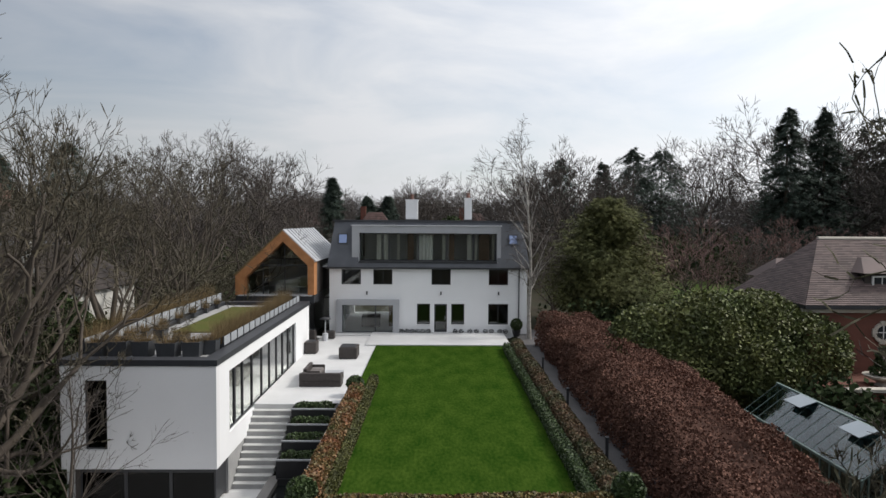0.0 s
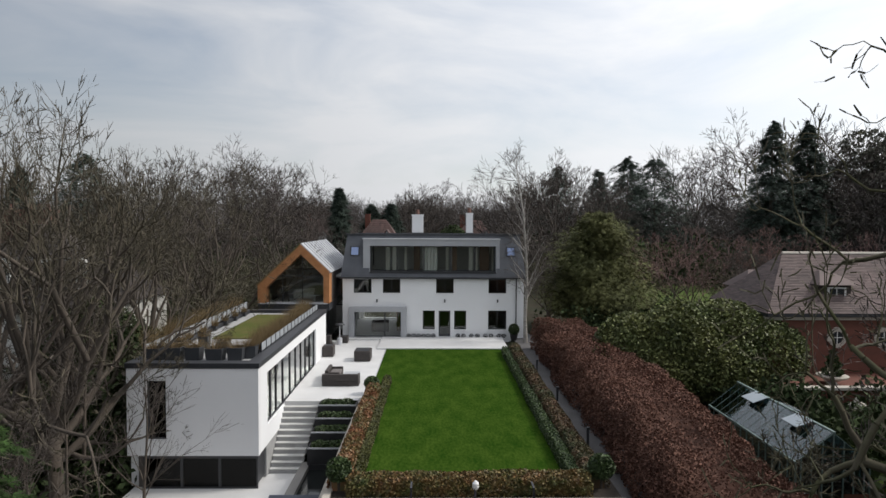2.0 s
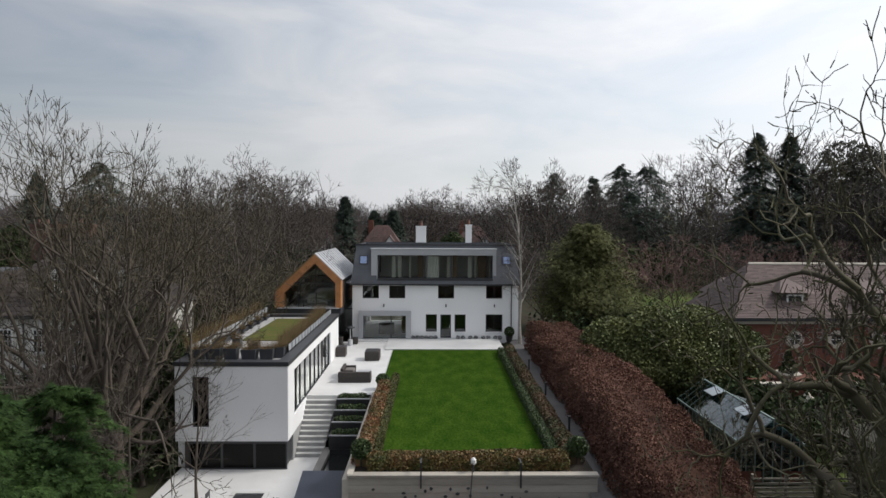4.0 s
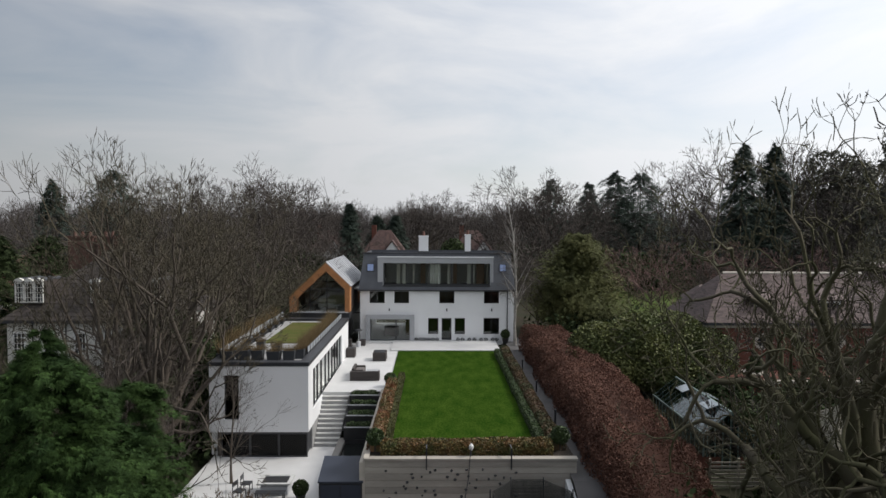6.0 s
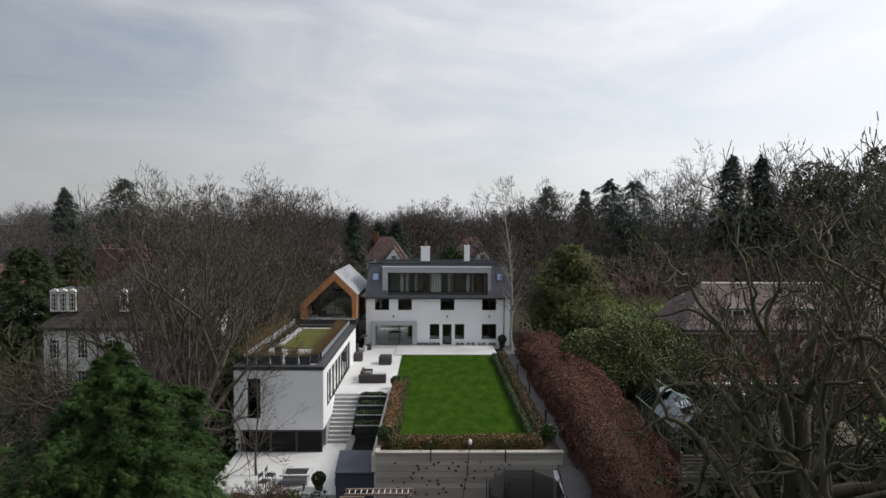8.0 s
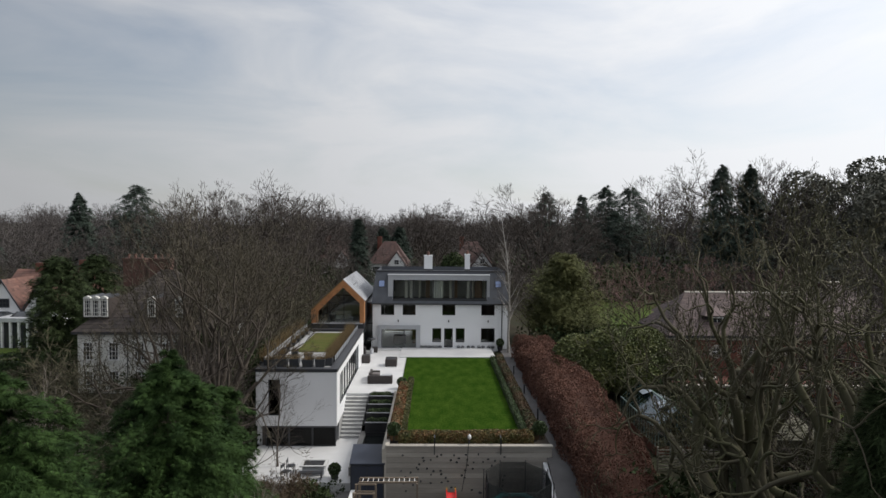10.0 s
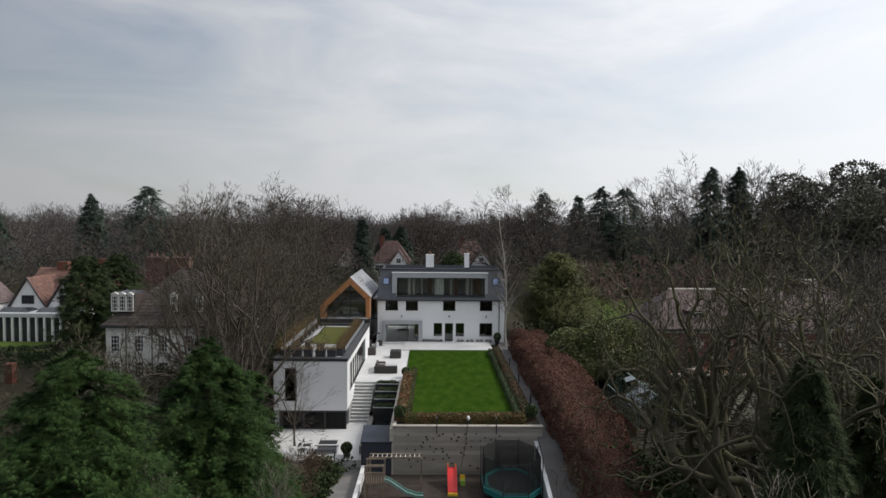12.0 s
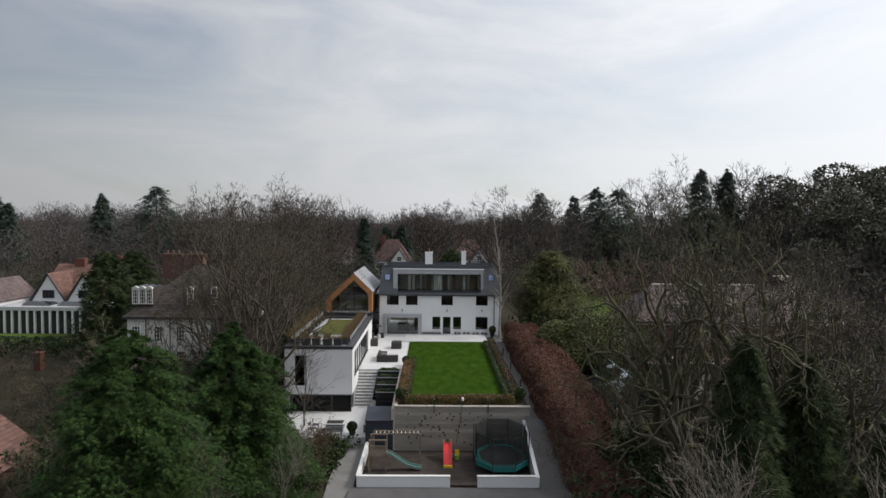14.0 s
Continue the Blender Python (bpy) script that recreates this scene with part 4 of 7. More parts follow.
part("roof", MB().box(-8.9, -7.47, 1.4, 8.5, 4.81, 4.95), LIGHT_METAL, link)
part("back", MB().box(-8.9, -7.47, 6.0, 6.2, 0.0, 4.8), ROOM, link)

# ---- white box wing with roof garden ----
boxw = thing("box_wing", (0, 0, 0), "white rendered box wing with planted flat roof and dark glazing", "building")
BX0, BX1, BY0, BY1, BZ0, BZ1 = -13.66, -7.82, -22.98, -5.75, -1.12, 2.81
part("front_wall", MB().wall("x", BX0, BX1, BZ0, BZ1, BY0, BY0 + 0.35, [(-12.8, -11.92, -0.4, 2.27)]), BOX_RENDER, boxw)
part("garden_wall", MB().wall("y", BY0 + 0.35, BY1, BZ0, BZ1, BX1 - 0.35, BX1, [(-21.5, -9.6, -0.2, 2.3)]), RENDER, boxw)
part("side_wall", MB().wall("y", BY0 + 0.35, BY1, -2.6, BZ1, BX0, BX0 + 0.35, []), RENDER, boxw)
part("back_wall", MB().box(BX0 + 0.35, BX1 - 0.35, BY1 - 0.35, BY1, -0.4, BZ1), RENDER, boxw)
part("floor_slab", MB().box(BX0 + 0.35, BX1 - 0.36, BY0 + 0.36, BY1 - 0.36, BZ0, BZ0 + 0.25), ROOM, boxw)
part("room_floor", MB().box(BX0 + 0.36, BX1 - 0.36, BY0 + 0.36, BY1 - 0.36, -0.45, -0.22), ROOM, boxw)
part("room_wall", MB().box(-12.2, -12.0, BY0 + 3.0, BY1 - 0.4, -0.2, 2.5), ROOM, boxw)
part("roof_slab", MB().box(BX0 + 0.35, BX1 - 0.35, BY0 + 0.35, BY1 - 0.35, 2.5, 2.8), COPING, boxw, "flat roof under the planting")
part("roof_edge", MB().box(BX0 - 0.05, BX1 + 0.05, BY0 - 0.05, BY0 + 0.55, 2.834, 3.06).box(BX1 - 0.55, BX1 + 0.05, BY0 + 0.55, BY1 + 0.05, 2.834, 3.06)
     .box(BX0 - 0.05, BX0 + 0.55, BY0 + 0.55, BY1 + 0.05, 2.834, 3.06).box(BX0 + 0.55, BX1 - 0.55, BY1 - 0.5, BY1 + 0.05, 2.834, 3.06), COPING, boxw, "dark metal roof edge")
# slot window
sw = part("window", MB().box(-12.8, -12.74, BY0 + 0.15, BY0 + 0.25, -0.4, 2.27).box(-11.98, -11.92, BY0 + 0.15, BY0 + 0.25, -0.4, 2.27).box(-12.74, -11.98, BY0 + 0.15, BY0 + 0.25, -0.4, -0.34).box(-12.74, -11.98, BY0 + 0.15, BY0 + 0.25, 2.21, 2.27), DARK_METAL, boxw, "tall dark slot window")
part("pane", MB().box(-12.75, -11.97, BY0 + 0.19, BY0 + 0.21, -0.36, 2.23), DARK_GLASS, sw, shadow=False)
# glazing along the terrace
gy_edges = (-21.5, -20.5, -19.4, -18.0, -16.4, -15.0, -13.6, -12.3, -11.0, -9.6)
for i in range(len(gy_edges) - 1):
    a, b = gy_edges[i] + 0.01, gy_edges[i + 1] - 0.01
    w = 0.1 if i in (0, 1, 7) else 0.05
    fr = part("sliding_door", MB().box(BX1 - 0.2, BX1 - 0.1, a, a + w, -0.19, 2.29).box(BX1 - 0.2, BX1 - 0.1, b - 0.05, b, -0.19, 2.29)
              .box(BX1 - 0.2, BX1 - 0.1, a + w, b - 0.05, 2.22, 2.29).box(BX1 - 0.2, BX1 - 0.1, a + w, b - 0.05, -0.19, -0.12), DARK_METAL, boxw, "dark framed sliding glass door")
    part("pane", MB().box(BX1 - 0.16, BX1 - 0.145, a + 0.045, b - 0.045, -0.13, 2.23), GLASS, fr, shadow=False)
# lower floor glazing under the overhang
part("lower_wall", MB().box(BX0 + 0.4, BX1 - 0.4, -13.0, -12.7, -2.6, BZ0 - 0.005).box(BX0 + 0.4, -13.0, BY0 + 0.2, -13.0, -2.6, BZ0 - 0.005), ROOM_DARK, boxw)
for a, b in ((-13.0, -11.3), (-11.3, -9.6), (-9.6, -7.9)):
    fr = part("glass_screen", MB().box(a, a + 0.06, BY0 + 0.1, BY0 + 0.18, -2.65, BZ0 - 0.004).box(b - 0.06, b, BY0 + 0.1, BY0 + 0.18, -2.65, BZ0 - 0.004).box(a + 0.06, b - 0.06, BY0 + 0.1, BY0 + 0.18, BZ0 - 0.16, BZ0 - 0.004).box(a + 0.06, b - 0.06, BY0 + 0.1, BY0 + 0.18, -2.65, -2.57), DARK_METAL, boxw, "dark glazed lower screen")
    part("pane", MB().box(a + 0.05, b - 0.05, BY0 + 0.13, BY0 + 0.15, -2.59, BZ0 - 0.14), DARK_GLASS, fr, shadow=False)
part("lower_side", MB().box(-8.1, -7.95, BY0 + 0.2, -21.6, -2.5, BZ0 - 0.004), DARK_METAL, boxw)
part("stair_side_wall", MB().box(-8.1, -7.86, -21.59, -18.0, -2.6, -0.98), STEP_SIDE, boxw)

# ---- terrace, stairs, lower patio ----
PZ = -2.65
solo("terrace", MB().box(-7.83, -3.53, -17.39, -4.2, -2.8, -0.06).box(-7.83, -3.97, -18.1, -17.39, -2.8, -0.06).box(-8.9, -7.83, -5.7, -1.9, -0.5, -0.06).box(-8.9, -4.2, -4.2, -1.21, -0.5, -0.06), PAVING, "pale paved sun terrace beside the lawn", "terrace", "structure")
stairs = thing("stairs", (0, 0, 0), "pale stone garden stairs with shade painted into the riser colour", "stairs", kind="structure")
N_STEP = 12
rise, tread = (-0.06 - PZ) / N_STEP, 3.1 / (N_STEP - 1)
for i in range(N_STEP - 1):
    zt = -0.06 - rise * (i + 1)
    y1 = -18.1 - tread * i
    # risers take the darker stone, so their shade is in the colour
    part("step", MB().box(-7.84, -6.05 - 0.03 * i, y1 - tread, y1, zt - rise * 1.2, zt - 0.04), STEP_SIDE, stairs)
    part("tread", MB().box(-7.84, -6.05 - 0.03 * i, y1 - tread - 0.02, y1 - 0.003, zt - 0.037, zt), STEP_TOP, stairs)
solo("lower_patio", MB().box(-13.5, -5.97, -29.3, -21.2, PZ - 1.3, PZ).box(-13.4, -8.1, -21.2, -13.0, PZ - 0.5, PZ), PAVING, "pale paved lower patio", "patio", "structure")
# retaining walls of the lawn
solo("side_retaining_wall", MB().box(-3.96, -3.77, -30.2, -4.9, -3.6, -0.12).box(-3.77, -3.52, -30.2, -17.4, -3.6, 0.1), STONE, "pale coped retaining wall beside the planters", "wall", "structure")
cw = tagged(new("climbing_wall"), "board-marked grey concrete retaining wall with climbing holds", "wall", kind="structure")
rows_z = np.linspace(-3.5, 0.0, 12)
for k in range(11):
    part("board_course", MB().box(-3.69, 6.45, LY0, LY0 + 0.29 - 0.004 * k, rows_z[k], rows_z[k + 1] - 0.028), CONCRETE, cw)
part("core", MB().box(-3.68, 6.44, LY0 + 0.02, LY0 + 0.27, -3.5, -0.02), CONCRETE, cw)
part("coping", MB().box(-3.72, 6.5, LY0 - 0.05, LY0 + 0.33, 0.0, 0.09), CONCRETE, cw)
solo("right_retaining_wall", MB().box(6.2, 6.45, LY0 + 0.34, -5.0, -1.2, -0.02), GRAVEL, "low stone kerb wall beside the gravel path", "wall", "structure")
# gravel path down the side
path_mb = MB()
ys = list(np.arange(-52, 3, 1.0))
for y in ys:
    x0, x1 = (6.47 if y > -30.0 else 6.12), 8.3 + (0.0 if y > -30 else 0.12 * (-30 - y))
    z = max(ground_z(6.9, y), ground_z(7.8, y)) + 0.05
    path_mb.v += [(x0, float(y), z), (x1, float(y), z)]
path_mb.f = [(2 * i, 2 * i + 1, 2 * i + 3, 2 * i + 2) for i in range(len(ys) - 1)]
solo("garden_path", path_mb, DARK_GRAVEL, "grey gravel path between the lawn and the beech hedge", "path", "structure")

# playground
FZ = -3.28
solo("play_floor", MB().box(-5.6, 5.9, -36.4, LY0 - 0.01, FZ - 0.5, FZ), BARKCHIP, "bark-chipped play area below the concrete wall", "play area", "structure")
for nm, b in (("play_wall", (-5.75, 0.3, -36.6, -36.4, -3.9, FZ + 0.62)), ("play_wall", (2.1, 5.9, -36.6, -36.4, -3.9, FZ + 0.62)), ("play_wall", (-5.8, -5.6, -36.4, -30.4, -3.9, FZ + 0.62))):
    w = tagged(new(nm), "low white rendered wall round the play area", "wall", kind="structure")
    part("wall", MB().box(*b), RENDER, w)
    part("coping", MB().box(b[0] - 0.03, b[1] + 0.03, b[2] - 0.03, b[3] + 0.03, b[5] + 0.003, b[5] + 0.06), WHITE_PAINT, w)
w = tagged(new("play_wall"), "white wall stepping down beside the path", "wall", kind="structure")
part("wall", MB().prism([(-36.6, -3.9), (-30.3, -3.9), (-30.3, -0.9), (-36.6, FZ + 0.62)], "x", 5.9, 6.15), RENDER, w)

# ---- hedges and shrubs ----
def hedge(name, seed, line, half, height, n, size, material, label, rounded=0.25, category="hedge"):
    """A clipped hedge along a line of (x, y, ground z): twiggy core and many leaves on its faces."""
    rng = np.random.default_rng(seed)
    L = np.array(line, float)
    seg = np.linalg.norm(np.diff(L[:, :2], axis=0), axis=1)
    cum = np.concatenate([[0], np.cumsum(seg)])
    s = rng.uniform(0, cum[-1], n)
    c = np.stack([np.interp(s, cum, L[:, k]) for k in range(3)], 1)
    k = np.clip(np.searchsorted(cum, s) - 1, 0, len(seg) - 1)
    t = np.diff(L[:, :2], axis=0)[k] / seg[k][:, None]
    nrm = np.stack([t[:, 1], -t[:, 0]], 1)
    # round the section from one foot over the top to the other
    th = rng.uniform(0, np.pi, n)
    p = 0.45 + rounded
    off = half * np.sign(np.cos(th)) * np.abs(np.cos(th)) ** p
    z = height * np.abs(np.sin(th)) ** p
    low = rng.uniform(0, 1, n) < 0.25
    z = np.where(low, z * rng.uniform(0, 1, n), z)
    bumpy = np.array([noise.noise((a * 0.5, b * 0.5, d * 0.7)) + 0.5 * noise.noise((a * 1.7, b * 1.7, d * 1.7)) for a, b, d in zip(c[:, 0] + off, c[:, 1], z)]) * 0.16
    depth = 1 + bumpy - np.abs(rng.normal(0, 0.07, n))
    round_off = 0
    P = c.copy()
    P[:, :2] += nrm * (off * depth)[:, None]
    P[:, 2] += (z - round_off) * np.clip(depth, 0.85, 1.1)
    V, T = leaf_quads(rng, P, size, None, 1.25)
    ob = thing(name, (0, 0, 0), label, category)
    part("leaves", raw_mesh(name + "_leaves", V, T, material), material, ob)
    core = MB()
    for i in range(len(L) - 1):
        d = (L[i + 1] - L[i])[:2] / seg[i]
        q = np.array([d[1], -d[0]]) * half * 0.6
        a, b = L[i], L[i + 1]
        h = height * 0.68
        core.add([(a[0] - q[0], a[1] - q[1], a[2] - 0.2), (a[0] + q[0], a[1] + q[1], a[2] - 0.2), (b[0] + q[0], b[1] + q[1], b[2] - 0.2), (b[0] - q[0], b[1] - q[1], b[2] - 0.2),
                  (a[0] - q[0], a[1] - q[1], a[2] + h), (a[0] + q[0], a[1] + q[1], a[2] + h), (b[0] + q[0], b[1] + q[1], b[2] + h), (b[0] - q[0], b[1] - q[1], b[2] + h)],
                 [(0, 3, 2, 1), (4, 5, 6, 7), (0, 1, 5, 4), (1, 2, 6, 5), (2, 3, 7, 6), (3, 0, 4, 7)])
    part("twiggy_core", core, material, ob)
    return ob


hedge("beech_hedge", 3, [(9.62 + 0.01 * y + 0.13 * max(0.0, -30 - y), y, ground_z(8.6, y) - 0.1) for y in np.arange(-52, -2.6, 1.5)], 2.3, 2.55, 220000, 0.086, BEECH, "tall clipped beech hedge with russet winter leaves", 0.15)
hedge("border_hedge", 4, [(-3.3, -29.2, 0), (-3.25, -17.4, 0)], 0.42, 0.75, 11000, 0.1, PHOTINIA, "low border hedge with red and green leaves beside the lawn")
hedge("border_hedge", 5, [(-3.0, -29.3, 0), (5.4, -29.3, 0)], 0.5, 0.75, 9000, 0.1, FRONT_LEAF, "low border hedge with red tips above the concrete wall")
hedge("border_hedge", 6, [(5.75, -29.0, 0), (5.8, -5.8, 0)], 0.44, 0.66, 20000, 0.085, MIXED_LEAF, "low clipped green hedge beside the gravel path")

hedge("edging_hedge", 7, [(-2.8, -28.8, 0), (-2.72, -14.5, 0)], 0.24, 0.42, 9000, 0.07, OLIVE_LEAF, "low olive-green edging hedge along the lawn")
hedge("edging_hedge", 8, [(5.08, -28.8, 0), (5.12, -5.9, 0)], 0.26, 0.48, 14000, 0.07, BOX_LEAF, "low dark green box edging along the lawn")


def ball_bush(loc, r, seed, label):
    ob = thing("ball_bush", loc, label, "shrub", "clipped balls")
    part("stem", MB().rod((0, 0, -0.4), (0, 0, r), 0.05), BARK, ob)
    part("leaves", crown_of_leaves(seed, [(0, 0, r, r, r, r * 0.95)], 2500, 0.12, BOX_LEAF, "ball"), BOX_LEAF, ob)
    return ob


ball_bush((-3.3, -29.2, 0.35), 0.42, 11, "clipped round evergreen ball at the lawn corner")
ball_bush((5.9, -29.0, 0.35), 0.44, 12, "clipped round evergreen ball at the lawn corner")
ball_bush((-3.4, -16.7, 0.12), 0.4, 13, "clipped round evergreen ball beside the terrace")


def shrub(name, loc, lumps, n, size, material, seed, label, category="shrub"):
    ob = thing(name, loc, label, category)
    limbs = MB()
    for l in lumps:
        limbs.rod((l[0] * 0.2, l[1] * 0.2, -0.3), (l[0], l[1], l[2]), 0.12, 0.05, 6)
    part("stems", limbs, BARK, ob)
    part("leaves", crown_of_leaves(seed, lumps, n, size, material, name), material, ob)
    return ob


shrub("evergreen_magnolia", (15.9, -13.5, -1.0), [(-4.0, 0, 2.6, 2.3, 2.3, 2.4), (-1.2, -0.6, 3.2, 2.6, 2.4, 2.6), (1.6, 0, 3.3, 2.6, 2.5, 2.5), (3.8, -0.8, 2.6, 2.2, 2.2, 2.2), (0.5, -1.6, 2.0, 3.0, 2.0, 2.0), (-3, -1.4, 1.7, 2.3, 1.7, 1.8), (3, 1.2, 3.4, 1.8, 1.8, 1.9)],
      80000, 0.165, LAUREL, 21, "large glossy evergreen shrub with pale highlights painted into its leaf colour", "shrub")
yew = thing("yew_tree", (14.3, 4.0, -0.3), "broad dark yew with bronzed feathery foliage", "tree")
part("trunk", MB().rod((0, 0, -0.3), (0.1, 0, 8.5), 0.35, 0.08, 8), BARK, yew)
part("crown", conifer_mesh(24, 10.4, 5.4, 1500, 44, 0.34, YEW, "yew", bare=0.0, power=0.55, droop=-0.1, up=0.45), YEW, yew)
shrub("holly_tree", (2.5, 32.0, -0.3), [(0, 0, 5.4, 2.4, 2.2, 3.9), (-1.6, 0, 4.2, 1.6, 1.6, 3.2), (1.7, 0.3, 4.0, 1.7, 1.6, 3.0)], 9000, 0.3, HOLLY, 25, "rounded evergreen tree behind the white house", "tree")
shrub("holly_tree", (-18.4, -15.5, -1.6), [(0, 0, 3.4, 2.0, 2.0, 2.9), (-1.5, 0.6, 2.6, 1.8, 1.7, 2.4), (1.2, -0.5, 2.4, 1.6, 1.6, 2.3), (-0.4, 0, 5.2, 1.2, 1.2, 1.5), (-2.8, 0.5, 3.4, 1.7, 1.6, 2.6)], 22000, 0.2, HOLLY, 26, "dark ivy-clad holly between the box wing and dormered house", "tree")
# ---- bare trees ----
GNARLED = dict(gens=8, tubed=8, twig_w=0.03, limbs=10, bole=0.38, low=76, angle=36, ratio=0.82, first=0.2, segs=4, wobble=0.27, lift=0.06, triple=3, bole_wobble=0.08, slim=0.7, keep=0.68)

l, t = forked_tree(435, 19.5, 0.58, "oak", MOSSY, MOSSY, **GNARLED)
oak = plant("oak_tree", l, t, (13.4, -40.0, -4.0), "gnarled bare oak with mossy bark", "tree", "bare oaks", 1.05, 1.04)
l, t = forked_tree(607, 18.0, 0.5, "oak_b", MOSSY, MOSSY, **GNARLED)
plant("oak_tree", l, t, (15.0, -45.0, -4.2), "gnarled bare oak with mossy bark", "tree", "bare oaks", 5.24, 1.1)
l, t = forked_tree(41, 17.0, 0.36, "ash", BARK, TWIG_ASH, gens=9, tubed=5, twig_w=0.022, limbs=10, low=70, angle=26, wobble=0.14, triple=3, slim=0.84, keep=0.72)
plant("bare_tree", l, t, (-15.6, -25.0, -2.9), "bare spreading tree beside the white box wing", "tree", "bare garden trees", 0.4, 1.1)
l2, t2 = forked_tree(43, 17.0, 0.36, "ash_b", BARK, TWIG_ASH, gens=9, tubed=5, twig_w=0.022, limbs=10, low=72, angle=27, wobble=0.15, triple=3, slim=0.84, keep=0.72)
plant("bare_tree", l2, t2, (-17.9, -25.6, -2.8), "bare spreading tree among undergrowth", "tree", "bare garden trees", 0.9, 1.0)
plant("bare_tree", l, t, (-18.0, -20.0, -2.2), "bare spreading tree before the dormered house", "tree", "bare garden trees", 2.1, 0.9)
plant("bare_tree", l2, t2, (-18.5, -10.0, -1.5), "bare spreading tree before the dormered house", "tree", "bare garden trees", 3.3, 0.85)
plant("bare_tree", l, t, (-17.5, -2.0, -1.0), "bare spreading tree beside the cedar wing", "tree", "bare garden trees", 4.4, 0.95)

l4, t4 = forked_tree(39, 16.0, 0.4, "oak_c", MOSSY, TWIG, gens=8, tubed=4, twig_w=0.03, limbs=9, low=78, angle=32, segs=3, wobble=0.22, triple=3, slim=0.85, keep=0.70)
for i, (x, y, s) in enumerate(((17.0, -34.5, 0.9), (22.5, -37.0, 1.0), (27.0, -32.0, 0.95), (20.0, -45.0, 0.95), (32.0, -24.0, 0.9))):
    plant("oak_tree", l4, t4, (x, y, ground_z(x, y) - 0.2), "bare oak crowding the neighbouring garden", "tree", "bare oaks", 1.1 + 1.7 * i, s)
lb, tb = tree_mesh(51, 14.5, 0.14, [(36, 0.22, 38, 0.22, 0.4, 4, 0.12, 0.08), (7, 0.2, 40, 0.5, 0.5, 3, 0.14, -0.12), (5, 0.1, 35, 0.6, 0.6, 3, 0.12, -0.2)], "birch", BIRCHBARK, TWIG, (0, 0), twig_w=0.02, tubed=1)
plant("silver_birch", lb, tb, (7.25, -1.9, -0.15), "slender bare silver birch with white bark", "tree")

MIDS = [forked_tree(60 + i, 15.5, 0.26, "midtree", BARK, TWIG, gens=8, tubed=3, twig_w=0.034, limbs=8, low=58, wobble=0.13, triple=3, slim=0.9) for i in range(3)]
spots = [(-24, 40, 1.05), (-20, 30, 0.95), (-28, 25, 0.95), (-45, 25, 0.9), (-15, 48, 0.85), (-48, 48, 0.9), (19, 30, 0.95), (20, 22, 0.6), (11.3, 9.0, 0.62),
         (-22, 3, 0.8), (-27, -2, 0.75), (-62, 35, 0.9), (-24, 15, 0.9), (-14, 20, 0.75), (12, 14, 0.75), (60, 30, 1.1), (34, 20, 0.5), (40, 10, 0.5), (30, 48, 0.9), (40, -14, 0.65), (48, -8, 0.65), (44, 4, 0.6), (30, 6, 0.5), (56, 6, 0.8)]
for i, (x, y, s) in enumerate(spots):
    l, t = MIDS[i % 3]
    plant("bare_tree", l, t, (x, y, ground_z(x, y) - 0.2), "tall bare winter tree with fine twigs", "tree", "bare woodland trees", 1.3 * i, s)
# taller round-headed crowns that stand above the skyline: x, y, height of the top
HEADS = []
for i in range(3):
    l, t = forked_tree(160 + i, 15.0, 0.28, "roundtree", BARK, TWIG, gens=8, tubed=3, twig_w=0.036, limbs=9, bole=0.27, low=64, angle=28, wobble=0.13, triple=4)
    HEADS.append((l, t, max(v.co.z for v in t.vertices)))
for i, (x, y, top) in enumerate(((-40.0, 52.3, 23.6), (-30.6, 55, 21.3), (-26.8, 58, 19.8), (-21.1, 62, 16.4), (-35.5, 60, 19.5), (18.4, 45, 21.4), (14.5, 47, 18.5), (22.5, 50, 19.0), (51.8, 75, 26.2), (57.2, 45, 28.6), (61.5, 49, 26.0),
                                 (-3.2, 106, 20.5), (-6.6, 108, 18.5), (0.6, 108, 18.8), (10.5, 110, 17.2), (-49.0, 52, 18.8), (82, 58, 26.0), (91, 60, 27.5), (100, 55, 27.0))):
    l, t, tall = HEADS[i % 3]
    foot, top = ground_z(x, y) - 0.2, top + 0.3
    plant("bare_tree", l, t, (x, y, foot), "tall round-headed bare winter tree", "tree", "round-headed trees", 1.7 * i, (top - foot) / tall)
plum = forked_tree(71, 12.0, 0.2, "plum", BARK, TWIG_RED, gens=8, tubed=3, twig_w=0.05, limbs=8, bole=0.2, low=62, triple=2)
for i, (x, y, s) in enumerate(((24, 30, 0.75), (30, 26, 0.85), (36, 22, 0.75), (42, 24, 0.85), (27, 14, 0.65), (46, 16, 0.8))):
    plant("plum_tree", *plum, (x, y, ground_z(x, y) - 0.2), "reddish-twigged bare plum tree", "tree", "plum trees", 1.7 * i, s)

# conifers
def conifer(loc, height, reach, seed, n, per, size, material, label, name="conifer", **kw):
    ob = thing(name, loc, label, "tree")
    part("trunk", MB().rod((0, 0, -0.3), (0, 0, height * 0.95), height * 0.018 + 0.05, 0.03, 8), BARK, ob)
    part("crown", conifer_mesh(seed, height, reach, n, per, size, material, name, **kw), material, ob)
    return ob


